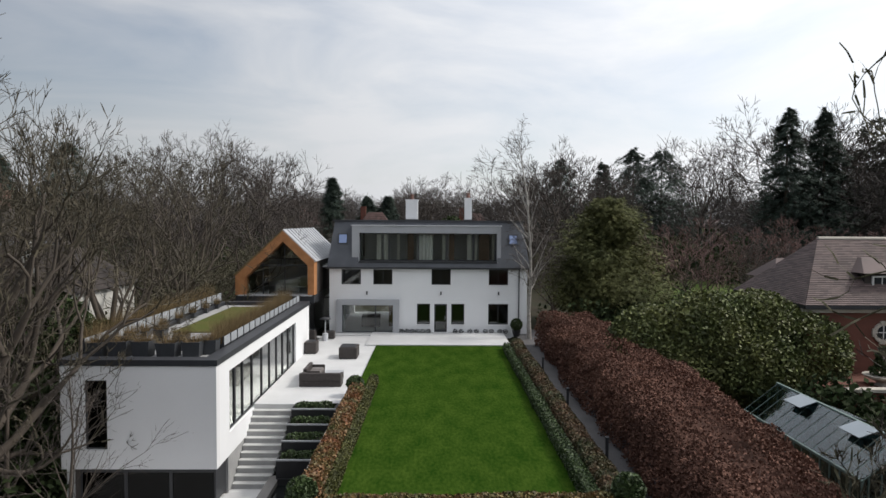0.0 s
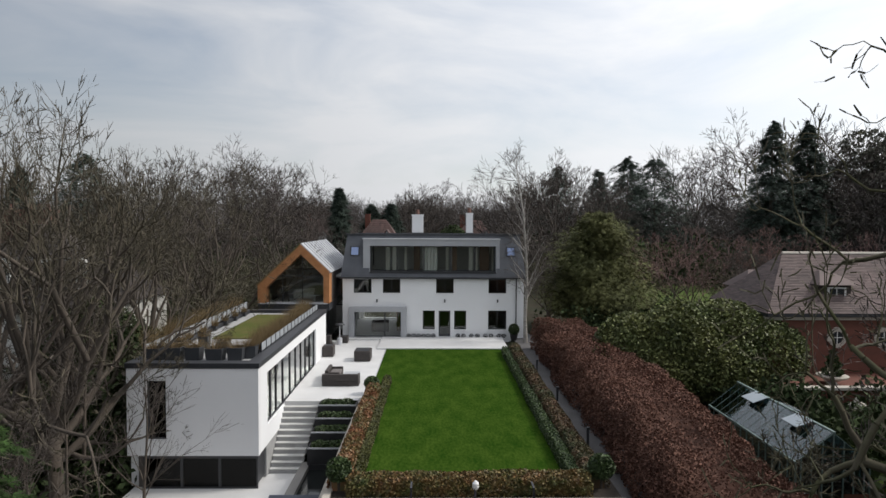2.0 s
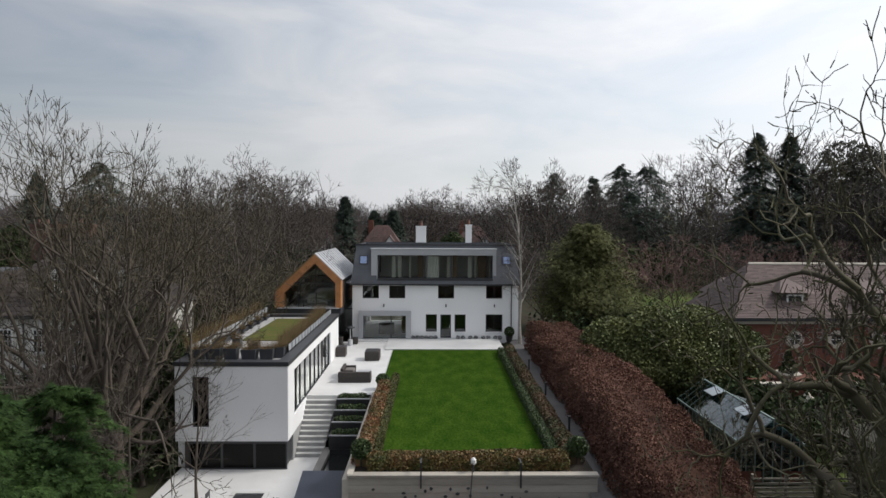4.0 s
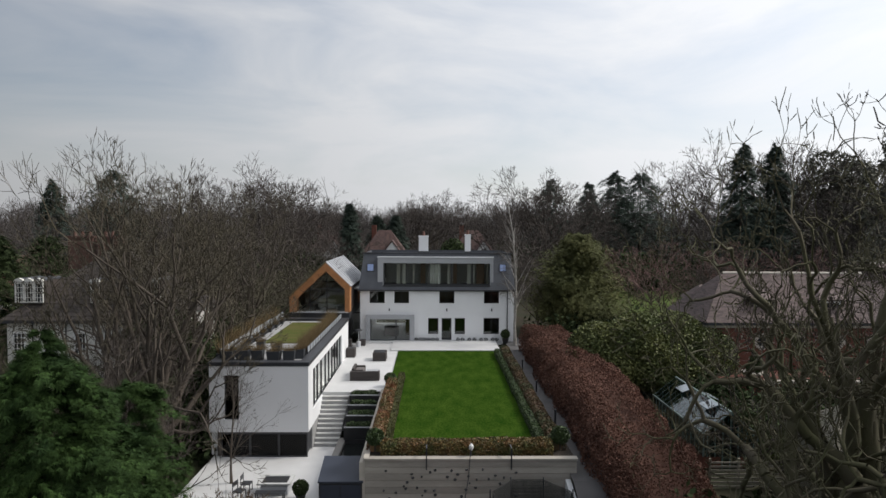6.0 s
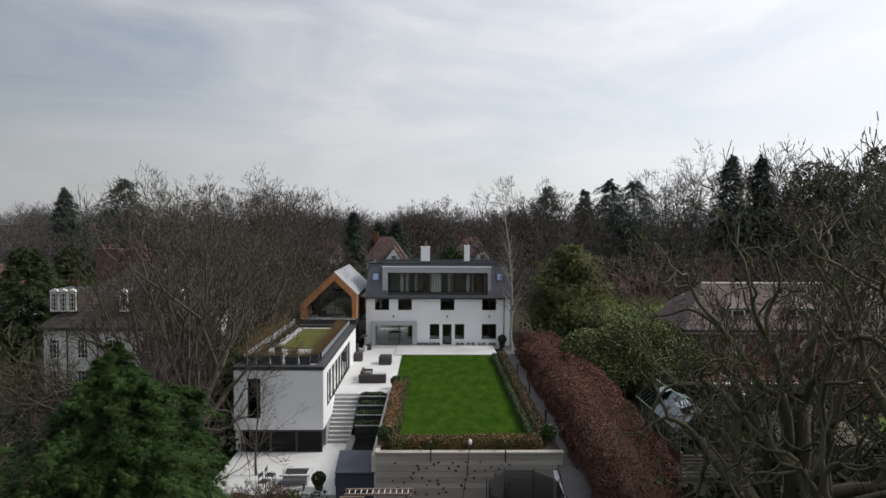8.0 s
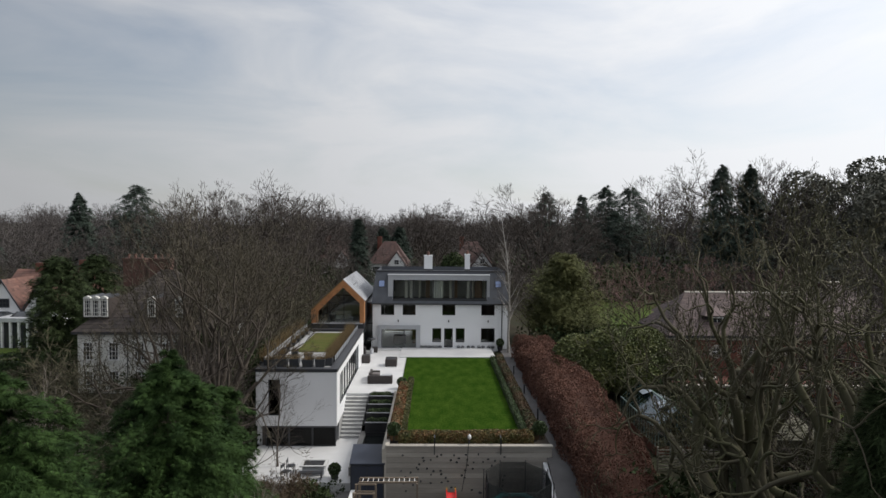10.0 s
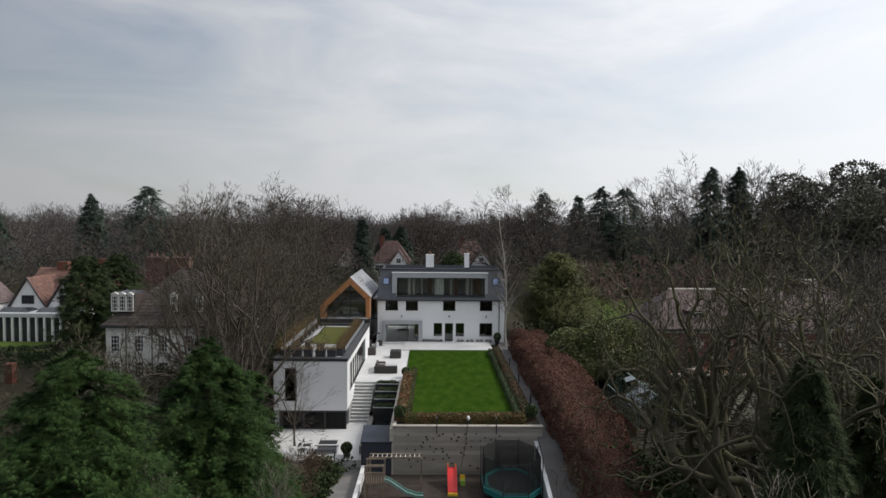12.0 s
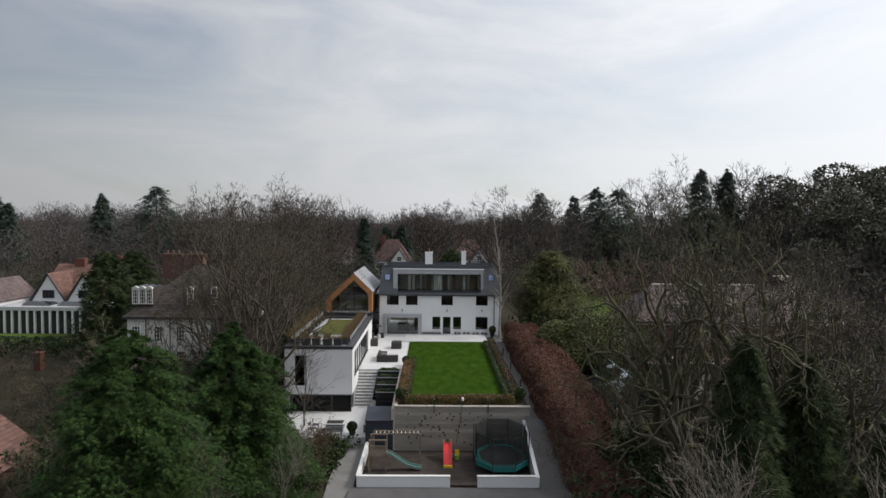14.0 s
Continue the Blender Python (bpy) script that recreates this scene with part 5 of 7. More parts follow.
conifer((-14.8, -48.0, -4.3), 13.0, 6.4, 81, 760, 120, 0.29, CYPRESS, "dense green cypress with drooping sprays", "cypress", bare=0.02, power=0.42, droop=0.24, fingers=4)
conifer((-12.6, -40.2, -4.0), 11.8, 6.2, 82, 640, 110, 0.28, CYPRESS, "dense green cypress with drooping sprays", "cypress", bare=0.02, power=0.55, droop=0.22, fingers=4)
conifer((-12.2, -35.5, -3.8), 9.0, 3.2, 83, 380, 100, 0.28, CYPRESS, "dense green cypress with drooping sprays", "cypress", bare=0.02, power=0.42, droop=0.24, fingers=4)
for x, y, h, r, s, m in ((-59.2, 55.5, 21, 12.0, 1, FIR), (26.2, 81.4, 21, 9.5, 2, FIR), (35, 81, 20.5, 6.5, 3, FIR), (37.4, 69.2, 22, 9.5, 4, FIR), (43, 70, 22, 13.5, 5, FIR), (48.2, 37.7, 24, 6.2, 6, FIR), (53.5, 38, 24, 5.5, 7, FIR),
                      (-13.8, 40, 14.5, 3.0, 8, FIR), (-11.5, 64, 13, 4.5, 9, FIR), (-8.0, 66, 13.2, 4.5, 10, FIR), (-73, 60, 19, 6, 12, FIR), (-98, 62, 20, 7, 13, FIR), (-92, 58, 17, 6, 14, FIR)):
    conifer((x, y, ground_z(x, y)), h, r, 90 + s, 700, 18, 0.72, m, "tall dark evergreen conifer of the woodland", "fir_tree", bare=0.05, power=0.56, droop=0.3)



# far woods: many small bare trees as one; without a spec they fork, with one they are bushes
BUSHSPEC = [(14, 0.02, 50, 0.8, 0.5, 3, 0.2, 0.05), (6, 0.2, 40, 0.5, 0.55, 2, 0.18, 0.04), (5, 0.1, 36, 0.6, 0.55, 1, 0.15, 0.02)]


def woodland(name, seed, places, heights, material, label, spec=None, least=0.0075, kind="stuff", category="woodland"):
    rng = np.random.default_rng(seed)
    V, T, o = [], [], 0
    kinds = []
    for k in range(6):
        if spec is None:
            P, Q, W = [], [], []
            for p, r in forked(seed * 10 + k, 1.0, 0.014, 6, limbs=8, bole=0.24, low=62, angle=29, wobble=0.12, triple=3):
                P.append(p[:, :-1].reshape(-1, 3)), Q.append(p[:, 1:].reshape(-1, 3)), W.append(np.maximum(r[:, :-1].ravel() * 2, least))
            kinds.append(tuple(np.concatenate(a) for a in (P, Q, W)))
            continue
        r2 = np.random.default_rng(seed * 10 + k)
        pts, rad = grow(r2, np.zeros((1, 3)), np.array([[0, 0, 1.0]]), np.array([1.0]), np.array([0.016]), 5, 0.05, 0.05)
        P, Q, W = [pts[:, :-1].reshape(-1, 3)], [pts[:, 1:].reshape(-1, 3)], [rad[:, :-1].ravel() * 2]
        for per, t0, spread, ratio, rr, segs, wob, lift in spec:
            s, a, ln, r = bear(r2, pts, rad, per, t0, spread, ratio, rr)
            pts, rad = grow(r2, s, a, ln, r, segs, wob, lift)
            P.append(pts[:, :-1].reshape(-1, 3)), Q.append(pts[:, 1:].reshape(-1, 3)), W.append(np.maximum(rad[:, :-1].ravel() * 2, least))
        kinds.append(tuple(np.concatenate(a) for a in (P, Q, W)))
    for (x, y), h in zip(places, heights):
        P, Q, W = kinds[rng.integers(6)]
        a = rng.uniform(0, 6.28)
        R = np.array([[math.cos(a), -math.sin(a), 0], [math.sin(a), math.cos(a), 0], [0, 0, 1]]) * h
        base = np.array([x, y, ground_z(x, y) - 0.3])
        v, t = slivers(P @ R.T + base, (P + (Q - P) * 1.2) @ R.T + base, W * h, rng)
        V.append(v), T.append(t + o)
        o += len(v)
    return solo(name, raw_mesh(name, np.concatenate(V), np.concatenate(T), material), material, label, category, kind)


def scatter(rng, n, x0, x1, y0, y1, h0, h1, keep=lambda x, y: True):
    pl, hs = [], []
    while len(pl) < n:
        x, y = rng.uniform(x0, x1), rng.uniform(y0, y1)
        if keep(x, y):
            pl.append((x, y)), hs.append(rng.uniform(h0, h1))
    return pl, hs


def clear_of_plots(x, y):
    """Away from houses, drives and lawns of the neighbours."""
    for a, b, c, d in ((-34, -19.5, -16, -4), (-66, -33, -34, 24), (11, 46, -30, 2), (-18, 10, 48, 68), (20, 48, 14, 44), (9, 18, 2, 15)):
        if a < x < b and c < y < d:
            return False
    return True


rng = np.random.default_rng(5)
pl, hs = scatter(rng, 330, -200, 200, 60, 225, 0.70, 1.02, lambda x, y: abs(x) < y * 0.95 + 45 and clear_of_plots(x, y) and (abs(x + 4) > 36 or y > 150))
hs = [k * (11.5 + 0.04 * (y + 75)) for k, (x, y) in zip(hs, pl)]
c, d = scatter(rng, 110, -60, 60, 128, 225, 13.5, 20.0)
pl, hs = pl + c, hs + d
a, b = scatter(rng, 60, -125, -62, -10, 60, 11, 16)
pl, hs = pl + a, hs + b
woodland("far_woodland", 9, pl, hs, TWIG_FAR, "brown-grey bare winter woodland to the skyline", least=0.0056)
pl, hs = scatter(rng, 130, 56, 140, 0, 85, 15, 22, lambda x, y: True)
woodland("hill_woodland", 10, pl, hs, TWIG_FAR, "darker bare wood rising beside the red-brick house", least=0.0056)
pl, hs = scatter(rng, 340, -150, 150, 30, 190, 3.5, 7.5, lambda x, y: abs(x) < y * 0.95 + 45 and clear_of_plots(x, y) and not (abs(x) < 14 and y < 20))
woodland("woodland_understorey", 12, pl, hs, TWIG, "brown twiggy scrub under the far trees", BUSHSPEC, 0.016)
pl, hs = scatter(rng, 260, -80, -14.5, -40, 40, 2.2, 5.5, lambda x, y: clear_of_plots(x, y) and x < -14.5 - max(0, (-22 - y) * 0.0))
woodland("garden_scrub", 13, pl, hs, TWIG_OLIVE, "olive-brown twiggy scrub among the garden trees", BUSHSPEC, 0.012)
pl, hs = scatter(rng, 220, 11.5, 60, -60, 50, 1.8, 5.0, lambda x, y: clear_of_plots(x, y))
woodland("neighbour_scrub", 14, pl, hs, TWIG_OLIVE, "olive-brown twiggy scrub along the neighbouring garden", BUSHSPEC, 0.012)


def evergreen_scrub(name, seed, boxes, n_bush, leaves, label, h=(1.0, 2.6), size=0.28, material=None):
    """Leafy evergreen bushes scattered in boxes of the plan, as one mass."""
    rng = np.random.default_rng(seed)
    C = []
    for k in range(n_bush):
        x0, x1, y0, y1 = boxes[k % len(boxes)]
        x, y, r = rng.uniform(x0, x1), rng.uniform(y0, y1), rng.uniform(*h)
        z = ground_z(x, y)
        C.append(lump_points(rng, [(x + rng.normal(0, r * 0.45), y + rng.normal(0, r * 0.45), z + r * rng.uniform(0.3, 0.9), r * 0.6, r * 0.6, r * rng.uniform(0.4, 0.7)) for _ in range(4)], leaves))
    V, T = leaf_quads(rng, np.concatenate(C), size, None, 1.3)
    m = material or HOLLY
    return solo(name, raw_mesh(name, V, T, m), m, label, "shrubs", "stuff")


pl, hs = scatter(rng, 75, -44, -24, -40, -14.8, 1.6, 3.2, lambda x, y: not (-37.5 < x < -27 and y < -31))
woodland("bare_scrub", 15, pl, hs, TWIG_ASH, "grey-brown bare shrubs in the lower gardens", BUSHSPEC, 0.014)
evergreen_scrub("evergreen_undergrowth", 31, [(-30, -15, -38, -18), (-30, -14.6, -22, -5), (-32, -16, -3, 30), (-60, -16, 20, 45)], 150, 330, "dark holly and ivy undergrowth among bare trees")
evergreen_scrub("evergreen_undergrowth", 33, [(-19.5, -15.4, -17, -5), (-20, -16, -24, -16)], 14, 650, "tall dark holly beside the box wing", h=(2.0, 3.4))
evergreen_scrub("evergreen_undergrowth", 32, [(11.5, 34, -62, -34), (18, 34, -40, -30), (11.5, 20, -8, 6), (30, 60, -30, 10), (10.9, 14.5, -47, -33), (17.5, 28, -24, -18.6), (11, 24, -60, -40)], 220, 330, "dark evergreen shrubs along the neighbouring garden")
evergreen_scrub("far_evergreens", 33, [(-90, 90, 60, 130), (20, 60, 40, 60), (-60, -15, 45, 60)], 70, 260, "dark evergreen patches in the far woodland", (3, 6), 0.7)
evergreen_scrub("border_shrubs", 34, [(-12.0, -7.9, -37, -30.2), (-10.0, -7.9, -36, -30.2), (-17, -14.4, -36, -27)], 64, 420, "low dark evergreen border shrubs below the patio", (0.5, 1.1), 0.16)

# pale bare shrubs close to the drone's way
lp, tp = tree_mesh(47, 9.5, 0.09, [(16, 0.08, 30, 0.6, 0.45, 5, 0.10, 0.08), (8, 0.15, 34, 0.5, 0.55, 4, 0.12, 0.05), (6, 0.1, 34, 0.55, 0.6, 3, 0.12, 0.03)], "pale_shrub", PALE_BARK, PALE_BARK, twig_w=0.018, tubed=1)
for i, (x, y, s) in enumerate(((9.8, -57.0, 1.0), (12.4, -57.6, 1.08), (14.6, -56.6, 1.1), (11.2, -55.6, 0.9), (-11.6, -46.5, 0.72), (-9.3, -43.5, 0.6), (-17.2, -42.0, 0.85))):
    plant("bare_shrub", lp, tp, (x, y, ground_z(x, y) - 0.1), "pale-stemmed bare shrub with upright shoots", "shrub", "pale bare shrubs", 1.9 * i, s)
pl, hs = scatter(rng, 44, -11.6, -8.5, -36.8, -30.6, 1.0, 1.9)
woodland("bed_shrubs", 16, pl, hs, RUSSET, "russet-brown twiggy shrubs filling the lower bed", BUSHSPEC, 0.016, category="shrubs")
# ---- roof garden on the box wing ----
solo("roof_lawn", MB().box(-12.3, -9.2, -16.2, -7.3, 2.805, 2.9), ROOF_GRASS, "small square of green roof lawn", "lawn", "structure")
solo("roof_paving", MB().box(-13.05, -12.35, -21.8, -6.4, 2.805, 2.86).box(-12.35, -8.45, -21.8, -16.25, 2.805, 2.86).box(-12.35, -8.45, -7.25, -6.4, 2.805, 2.86), STEP_SIDE, "grey stone paving round the roof lawn", "paving", "structure")


def balustrade(x, y0, y1, z, n, label, glaze, tall=0.82):
    ob = thing("balustrade", (x, y0, z), label, "balustrade", "roof balustrades")
    step = (y1 - y0) / n
    for i in range(n + 1):
        part("post", MB().box(-0.03, 0.03, step * i - 0.03, step * i + 0.03, 0, tall), DARK_METAL, ob)
    for i in range(n):
        part("panel", MB().box(-0.01, 0.01, step * i + 0.06, step * (i + 1) - 0.06, 0.06, tall - 0.02), glaze, ob, "glass balustrade panel", shadow=glaze is not GLASS)
    return ob


FROST = mat("frosted_glass_panel", (0.40, 0.42, 0.44), (0.32, 0.34, 0.36), 0.25, scale=1, fine=10, bump=0.02)
balustrade(-13.35, -21.9, -6.2, 3.06, 18, "glass balustrade with dark posts along the roof garden", FROST, 0.6)
balustrade(-8.35, -20.6, -6.2, 3.06, 16, "low glass balustrade before a row of dry grasses", FROST, 0.45)


def sedge_tuft(rng, n, r, h, base=0.0):
    a, rr = rng.uniform(0, 6.28, n), r * np.sqrt(rng.uniform(0, 1, n))
    P = np.stack([rr * np.cos(a), rr * np.sin(a), np.full(n, base)], 1)
    Q = P + np.stack([np.cos(a) * rr * 1.2 + rng.normal(0, 0.08, n), np.sin(a) * rr * 1.2 + rng.normal(0, 0.08, n), h * rng.uniform(0.6, 1.1, n)], 1)
    return slivers(P, Q, np.full(n, 0.014), rng)


def roof_planter(loc, w, h, seed, grass_h, label):
    ob = thing("planter", loc, label, "planter", "roof garden planters")
    a, b = w * 0.42, w * 0.5
    part("pot", MB().add([(-a, -a, 0), (a, -a, 0), (a, a, 0), (-a, a, 0), (-b, -b, h), (b, -b, h), (b, b, h), (-b, b, h), (-b + 0.05, -b + 0.05, h), (b - 0.05, -b + 0.05, h), (b - 0.05, b - 0.05, h), (-b + 0.05, b - 0.05, h),
                          (-b + 0.05, -b + 0.05, h - 0.08), (b - 0.05, -b + 0.05, h - 0.08), (b - 0.05, b - 0.05, h - 0.08), (-b + 0.05, b - 0.05, h - 0.08)],
                         [(0, 3, 2, 1)] + [(i, (i + 1) % 4, 4 + (i + 1) % 4, 4 + i) for i in range(4)] + [(4 + i, 4 + (i + 1) % 4, 8 + (i + 1) % 4, 8 + i) for i in range(4)] + [(8 + i, 8 + (i + 1) % 4, 12 + (i + 1) % 4, 12 + i) for i in range(4)] + [(12, 13, 14, 15)]), GREY_POT, ob)
    V, T = sedge_tuft(np.random.default_rng(seed), 240, b * 0.9, grass_h, h - 0.1)
    part("grass", raw_mesh("grass", V, T, SEDGE), SEDGE, ob, "dry brown-green ornamental grass")
    return ob


GREY_POT = mat("slate_grey_planter", (0.05, 0.053, 0.06), (0.035, 0.038, 0.043), 0.6, scale=3, fine=30)
for i, (x, y, w, h) in enumerate(((-13.0, -21.6, 0.75, 0.62), (-12.1, -21.5, 0.8, 0.65), (-11.2, -21.5, 0.7, 0.65), (-10.2, -21.5, 0.8, 0.6), (-9.3, -21.3, 0.75, 0.6), (-8.75, -20.9, 0.6, 0.6),
                                  (-12.6, -19.6, 0.5, 0.6), (-11.8, -18.6, 0.5, 0.6), (-10.6, -19.3, 0.6, 0.5), (-13.05, -17.4, 0.3, 0.3), (-13.05, -15.5, 0.3, 0.3), (-13.05, -13.6, 0.3, 0.3), (-13.05, -11.7, 0.3, 0.3), (-13.05, -9.8, 0.3, 0.3), (-13.05, -7.9, 0.3, 0.3))):
    roof_planter((x, y, 2.86 if x < -8.5 or y > -20 else 2.86), w, h, 200 + i, 0.55, "slate-grey tapered planter with dry grasses")


def grass_row(name, x, y0, y1, z, n, h, label, seed):
    rng = np.random.default_rng(seed)
    V, T, o = [], [], 0
    for k in range(n):
        v, t = sedge_tuft(rng, 150, 0.24, h * rng.uniform(0.7, 1.2))
        v = v + np.array([x + rng.normal(0, 0.06), y0 + (y1 - y0) * (k + 0.5) / n, z])
        V.append(v), T.append(t + o)
        o += len(v)
    ob = thing(name, (x, y0, z - 0.02), label, "grasses")
    m = part("grass", raw_mesh(name, np.concatenate(V) - np.array([x, y0, z]), np.concatenate(T), SEDGE), SEDGE, ob)
    m.location = (0, 0, 0.02)
    part("trough", MB().box(-0.28, 0.28, 0, y1 - y0, -0.18, 0.03), GREY_POT, ob)
    return ob


grass_row("grass_trough", -8.8, -20.3, -7.5, 3.1, 38, 0.95, "long trough of dry ornamental grasses on the roof edge", 91)
grass_row("grass_trough", -13.66, -21.0, -7.0, 3.1, 34, 1.25, "long trough of thin dry grasses behind the glass balustrade", 92)

# ---- terrace furniture ----
def sofa(loc, L, turn, label):
    ob = thing("garden_sofa", loc, label, "sofa", "terrace seats")
    ob.rotation_euler = (0, 0, radians(turn))
    part("base", MB().soft(0, L, 0, 0.8, 0, 0.32, 0.02), RATTAN, ob)
    part("backrest", MB().soft(0, L, 0.66, 0.86, 0.325, 0.7, 0.03), RATTAN, ob)
    part("armrest", MB().soft(0, 0.14, 0.0, 0.655, 0.325, 0.58, 0.02), RATTAN, ob)
    part("armrest", MB().soft(L - 0.14, L, 0.0, 0.655, 0.325, 0.58, 0.02), RATTAN, ob)
    n = max(1, round(L / 0.75))
    for i in range(n):
        a = 0.15 + (L - 0.3) * i / n
        part("cushion", MB().soft(a + 0.01, a + (L - 0.3) / n - 0.01, 0.03, 0.65, 0.325, 0.47, 0.04), CUSHION, ob)
    return ob


TZ = -0.06
sofa((-4.3, -15.2, TZ), 2.1, 180, "dark rattan sofa with grey cushions on the terrace").location = (-4.32, -14.35, TZ)
sofa((-6.4, -14.3, TZ), 1.6, 90, "dark rattan side sofa with grey cushions").location = (-5.55, -14.25, TZ)
tbl = thing("coffee_table", (-4.9, -13.6, TZ), "low dark rattan coffee table with glass top", "table")
part("body", MB().soft(-0.45, 0.45, -0.35, 0.35, 0, 0.38, 0.02), RATTAN, tbl)
part("tabletop", MB().box(-0.47, 0.47, -0.37, 0.37, 0.383, 0.4), GREY_FRAME, tbl)


def cube_seat(loc, w, d, h, label):
    ob = thing("lounge_cube", loc, label, "furniture", "terrace cubes")
    part("body", MB().soft(-w / 2, w / 2, -d / 2, d / 2, 0.04, h, 0.03), RATTAN, ob)
    part("inset_top", MB().box(-w / 2 + 0.12, w / 2 - 0.12, -d / 2 + 0.12, d / 2 - 0.12, h + 0.002, h + 0.03), DARK_METAL, ob)
    for sx in (-1, 1):
        for sy in (-1, 1):
            part("foot", MB().box(sx * (w / 2 - 0.1) - 0.04, sx * (w / 2 - 0.1) + 0.04, sy * (d / 2 - 0.1) - 0.04, sy * (d / 2 - 0.1) + 0.04, 0, 0.04), DARK_METAL, ob)
    return ob


cube_seat((-4.85, -8.2, TZ), 1.1, 1.3, 0.7, "dark square fire table on the terrace")
cube_seat((-7.4, -7.0, TZ), 0.75, 0.9, 0.75, "dark storage cube beside the box wing")
cube_seat((-8.3, -3.2, TZ), 0.9, 0.7, 0.8, "dark storage cube near the glass link")
cube_seat((-7.1, -2.2, TZ), 0.8, 0.6, 0.55, "dark low storage cube near the house")
heater = thing("patio_heater", (-7.25, -2.9, TZ), "mushroom patio heater with dark dome", "heater")
part("base", MB().lathe((0, 0, 0), [(0.2, 0), (0.2, 0.5), (0.05, 0.55)], 16), LIGHT_METAL, heater)
part("pole", MB().rod((0, 0, 0.55), (0, 0, 1.5), 0.035), LIGHT_METAL, heater)
part("dome", MB().lathe((0, 0, 1.5), [(0.4, 0), (0.36, 0.07), (0.2, 0.14), (0.02, 0.17)], 20), DARK_METAL, heater, smooth=True)
for i, x in enumerate((-2.05, -1.65, -1.25, -0.85, -0.45, -0.05, 1.95, 2.4, 3.05, 3.55, 4.2, 4.65, 5.3, 5.7)):
    ob = thing("lavender_clump", (x, -0.3, 0.05), "grey-green lavender clump at the foot of the wall", "plant", "lavender clumps")
    part("leaves", crown_of_leaves(300 + i, [(0, 0, 0.12, 0.2, 0.16, 0.16)], 160, 0.07, LAVENDER if i else LAVENDER, "lavender"), LAVENDER, ob)
top = thing("potted_topiary", (6.45, -0.9, -0.1), "round dark clipped topiary in a dark pot", "plant")
part("pot", MB().lathe((0, 0, 0), [(0.22, 0), (0.32, 0.45), (0.34, 0.5), (0.26, 0.48)], 16), BLACK_PLANTER, top)
part("leaves", crown_of_leaves(330, [(0, 0, 0.9, 0.45, 0.45, 0.45)], 1500, 0.09, HOLLY, "topiary"), HOLLY, top)

# stepped planters and pond beside the stairs
for i, (y1, zt) in enumerate(((-18.12, 0.0), (-19.0, -0.4), (-19.9, -0.8), (-20.8, -1.25))):
    ob = thing("stepped_planter", (-4.95, y1 - 0.45, -2.6), "black stepped planter with low evergreen planting", "planter", "stepped planters")
    h = zt + 2.6
    part("box", MB().box(-0.98 + 0.0, 0.98, -0.44, -0.38, 0, h).box(-0.98, 0.98, 0.37, 0.43, 0, h).box(-0.98, -0.92, -0.38, 0.37, 0, h).box(0.92, 0.98, -0.38, 0.37, 0, h), BLACK_PLANTER, ob)
    part("soil", MB().box(-0.92, 0.92, -0.38, 0.37, 0, h - 0.08), SOIL, ob)
    part("planting", crown_of_leaves(340 + i, [(-0.5, 0, h, 0.4, 0.3, 0.2), (0.45, 0, h, 0.42, 0.3, 0.22), (0, 0, h, 0.4, 0.3, 0.18)], 1100, 0.1, BOX_LEAF, "planting"), BOX_LEAF, ob)
    part("rim", MB().box(-0.98, 0.98, -0.46, -0.4, h - 0.05, h + 0.012), GREY_FRAME, ob, "pale metal planter rim")
pond = thing("pond", (-4.95, -25.0, -2.6), "dark still garden pond with grey coping", "pond", kind="structure")
part("water", MB().box(-0.9, 0.95, -3.2, 3.2, 0.0, 0.35), WATER, pond)
part("coping", MB().box(-1.3, -0.9, -3.3, 3.7, 0.0, 0.55), GRAVEL, pond)
part("end_wall", MB().box(-0.9, 0.99, 3.2, 3.3, 0.0, 0.6), BLACK_PLANTER, pond)

# lower patio fire table, bench and chairs
fire = thing("fire_table", (-8.55, -27.7, PZ), "pale stone-topped fire table with a dark sunken tray", "table")
part("tabletop", MB().box(-0.85, 0.85, -0.6, -0.44, 0.6, 0.68).box(-0.85, 0.85, 0.44, 0.6, 0.6, 0.68).box(-0.85, -0.66, -0.44, 0.44, 0.6, 0.68).box(0.66, 0.85, -0.44, 0.44, 0.6, 0.68), STEP_TOP, fire)
part("tray", MB().box(-0.655, 0.655, -0.435, 0.435, 0.505, 0.63), BLACK_PLANTER, fire, "dark fire tray")
part("body", MB().soft(-0.7, 0.7, -0.45, 0.45, 0.04, 0.5, 0.02), GREY_FRAME, fire)


def bench(loc, turn):
    ob = thing("bench", loc, "dark slatted bench beside the fire table", "bench")
    ob.rotation_euler = (0, 0, radians(turn))
    for k in range(4):
        part("slat", MB().box(-0.75, 0.75, -0.2 + 0.105 * k, -0.11 + 0.105 * k, 0.41, 0.45), DARK_METAL, ob)
    for sx in (-0.68, 0.68):
        for sy in (-0.16, 0.16):
            part("leg", MB().box(sx - 0.025, sx + 0.025, sy - 0.025, sy + 0.025, 0, 0.408), DARK_METAL, ob)
    return ob


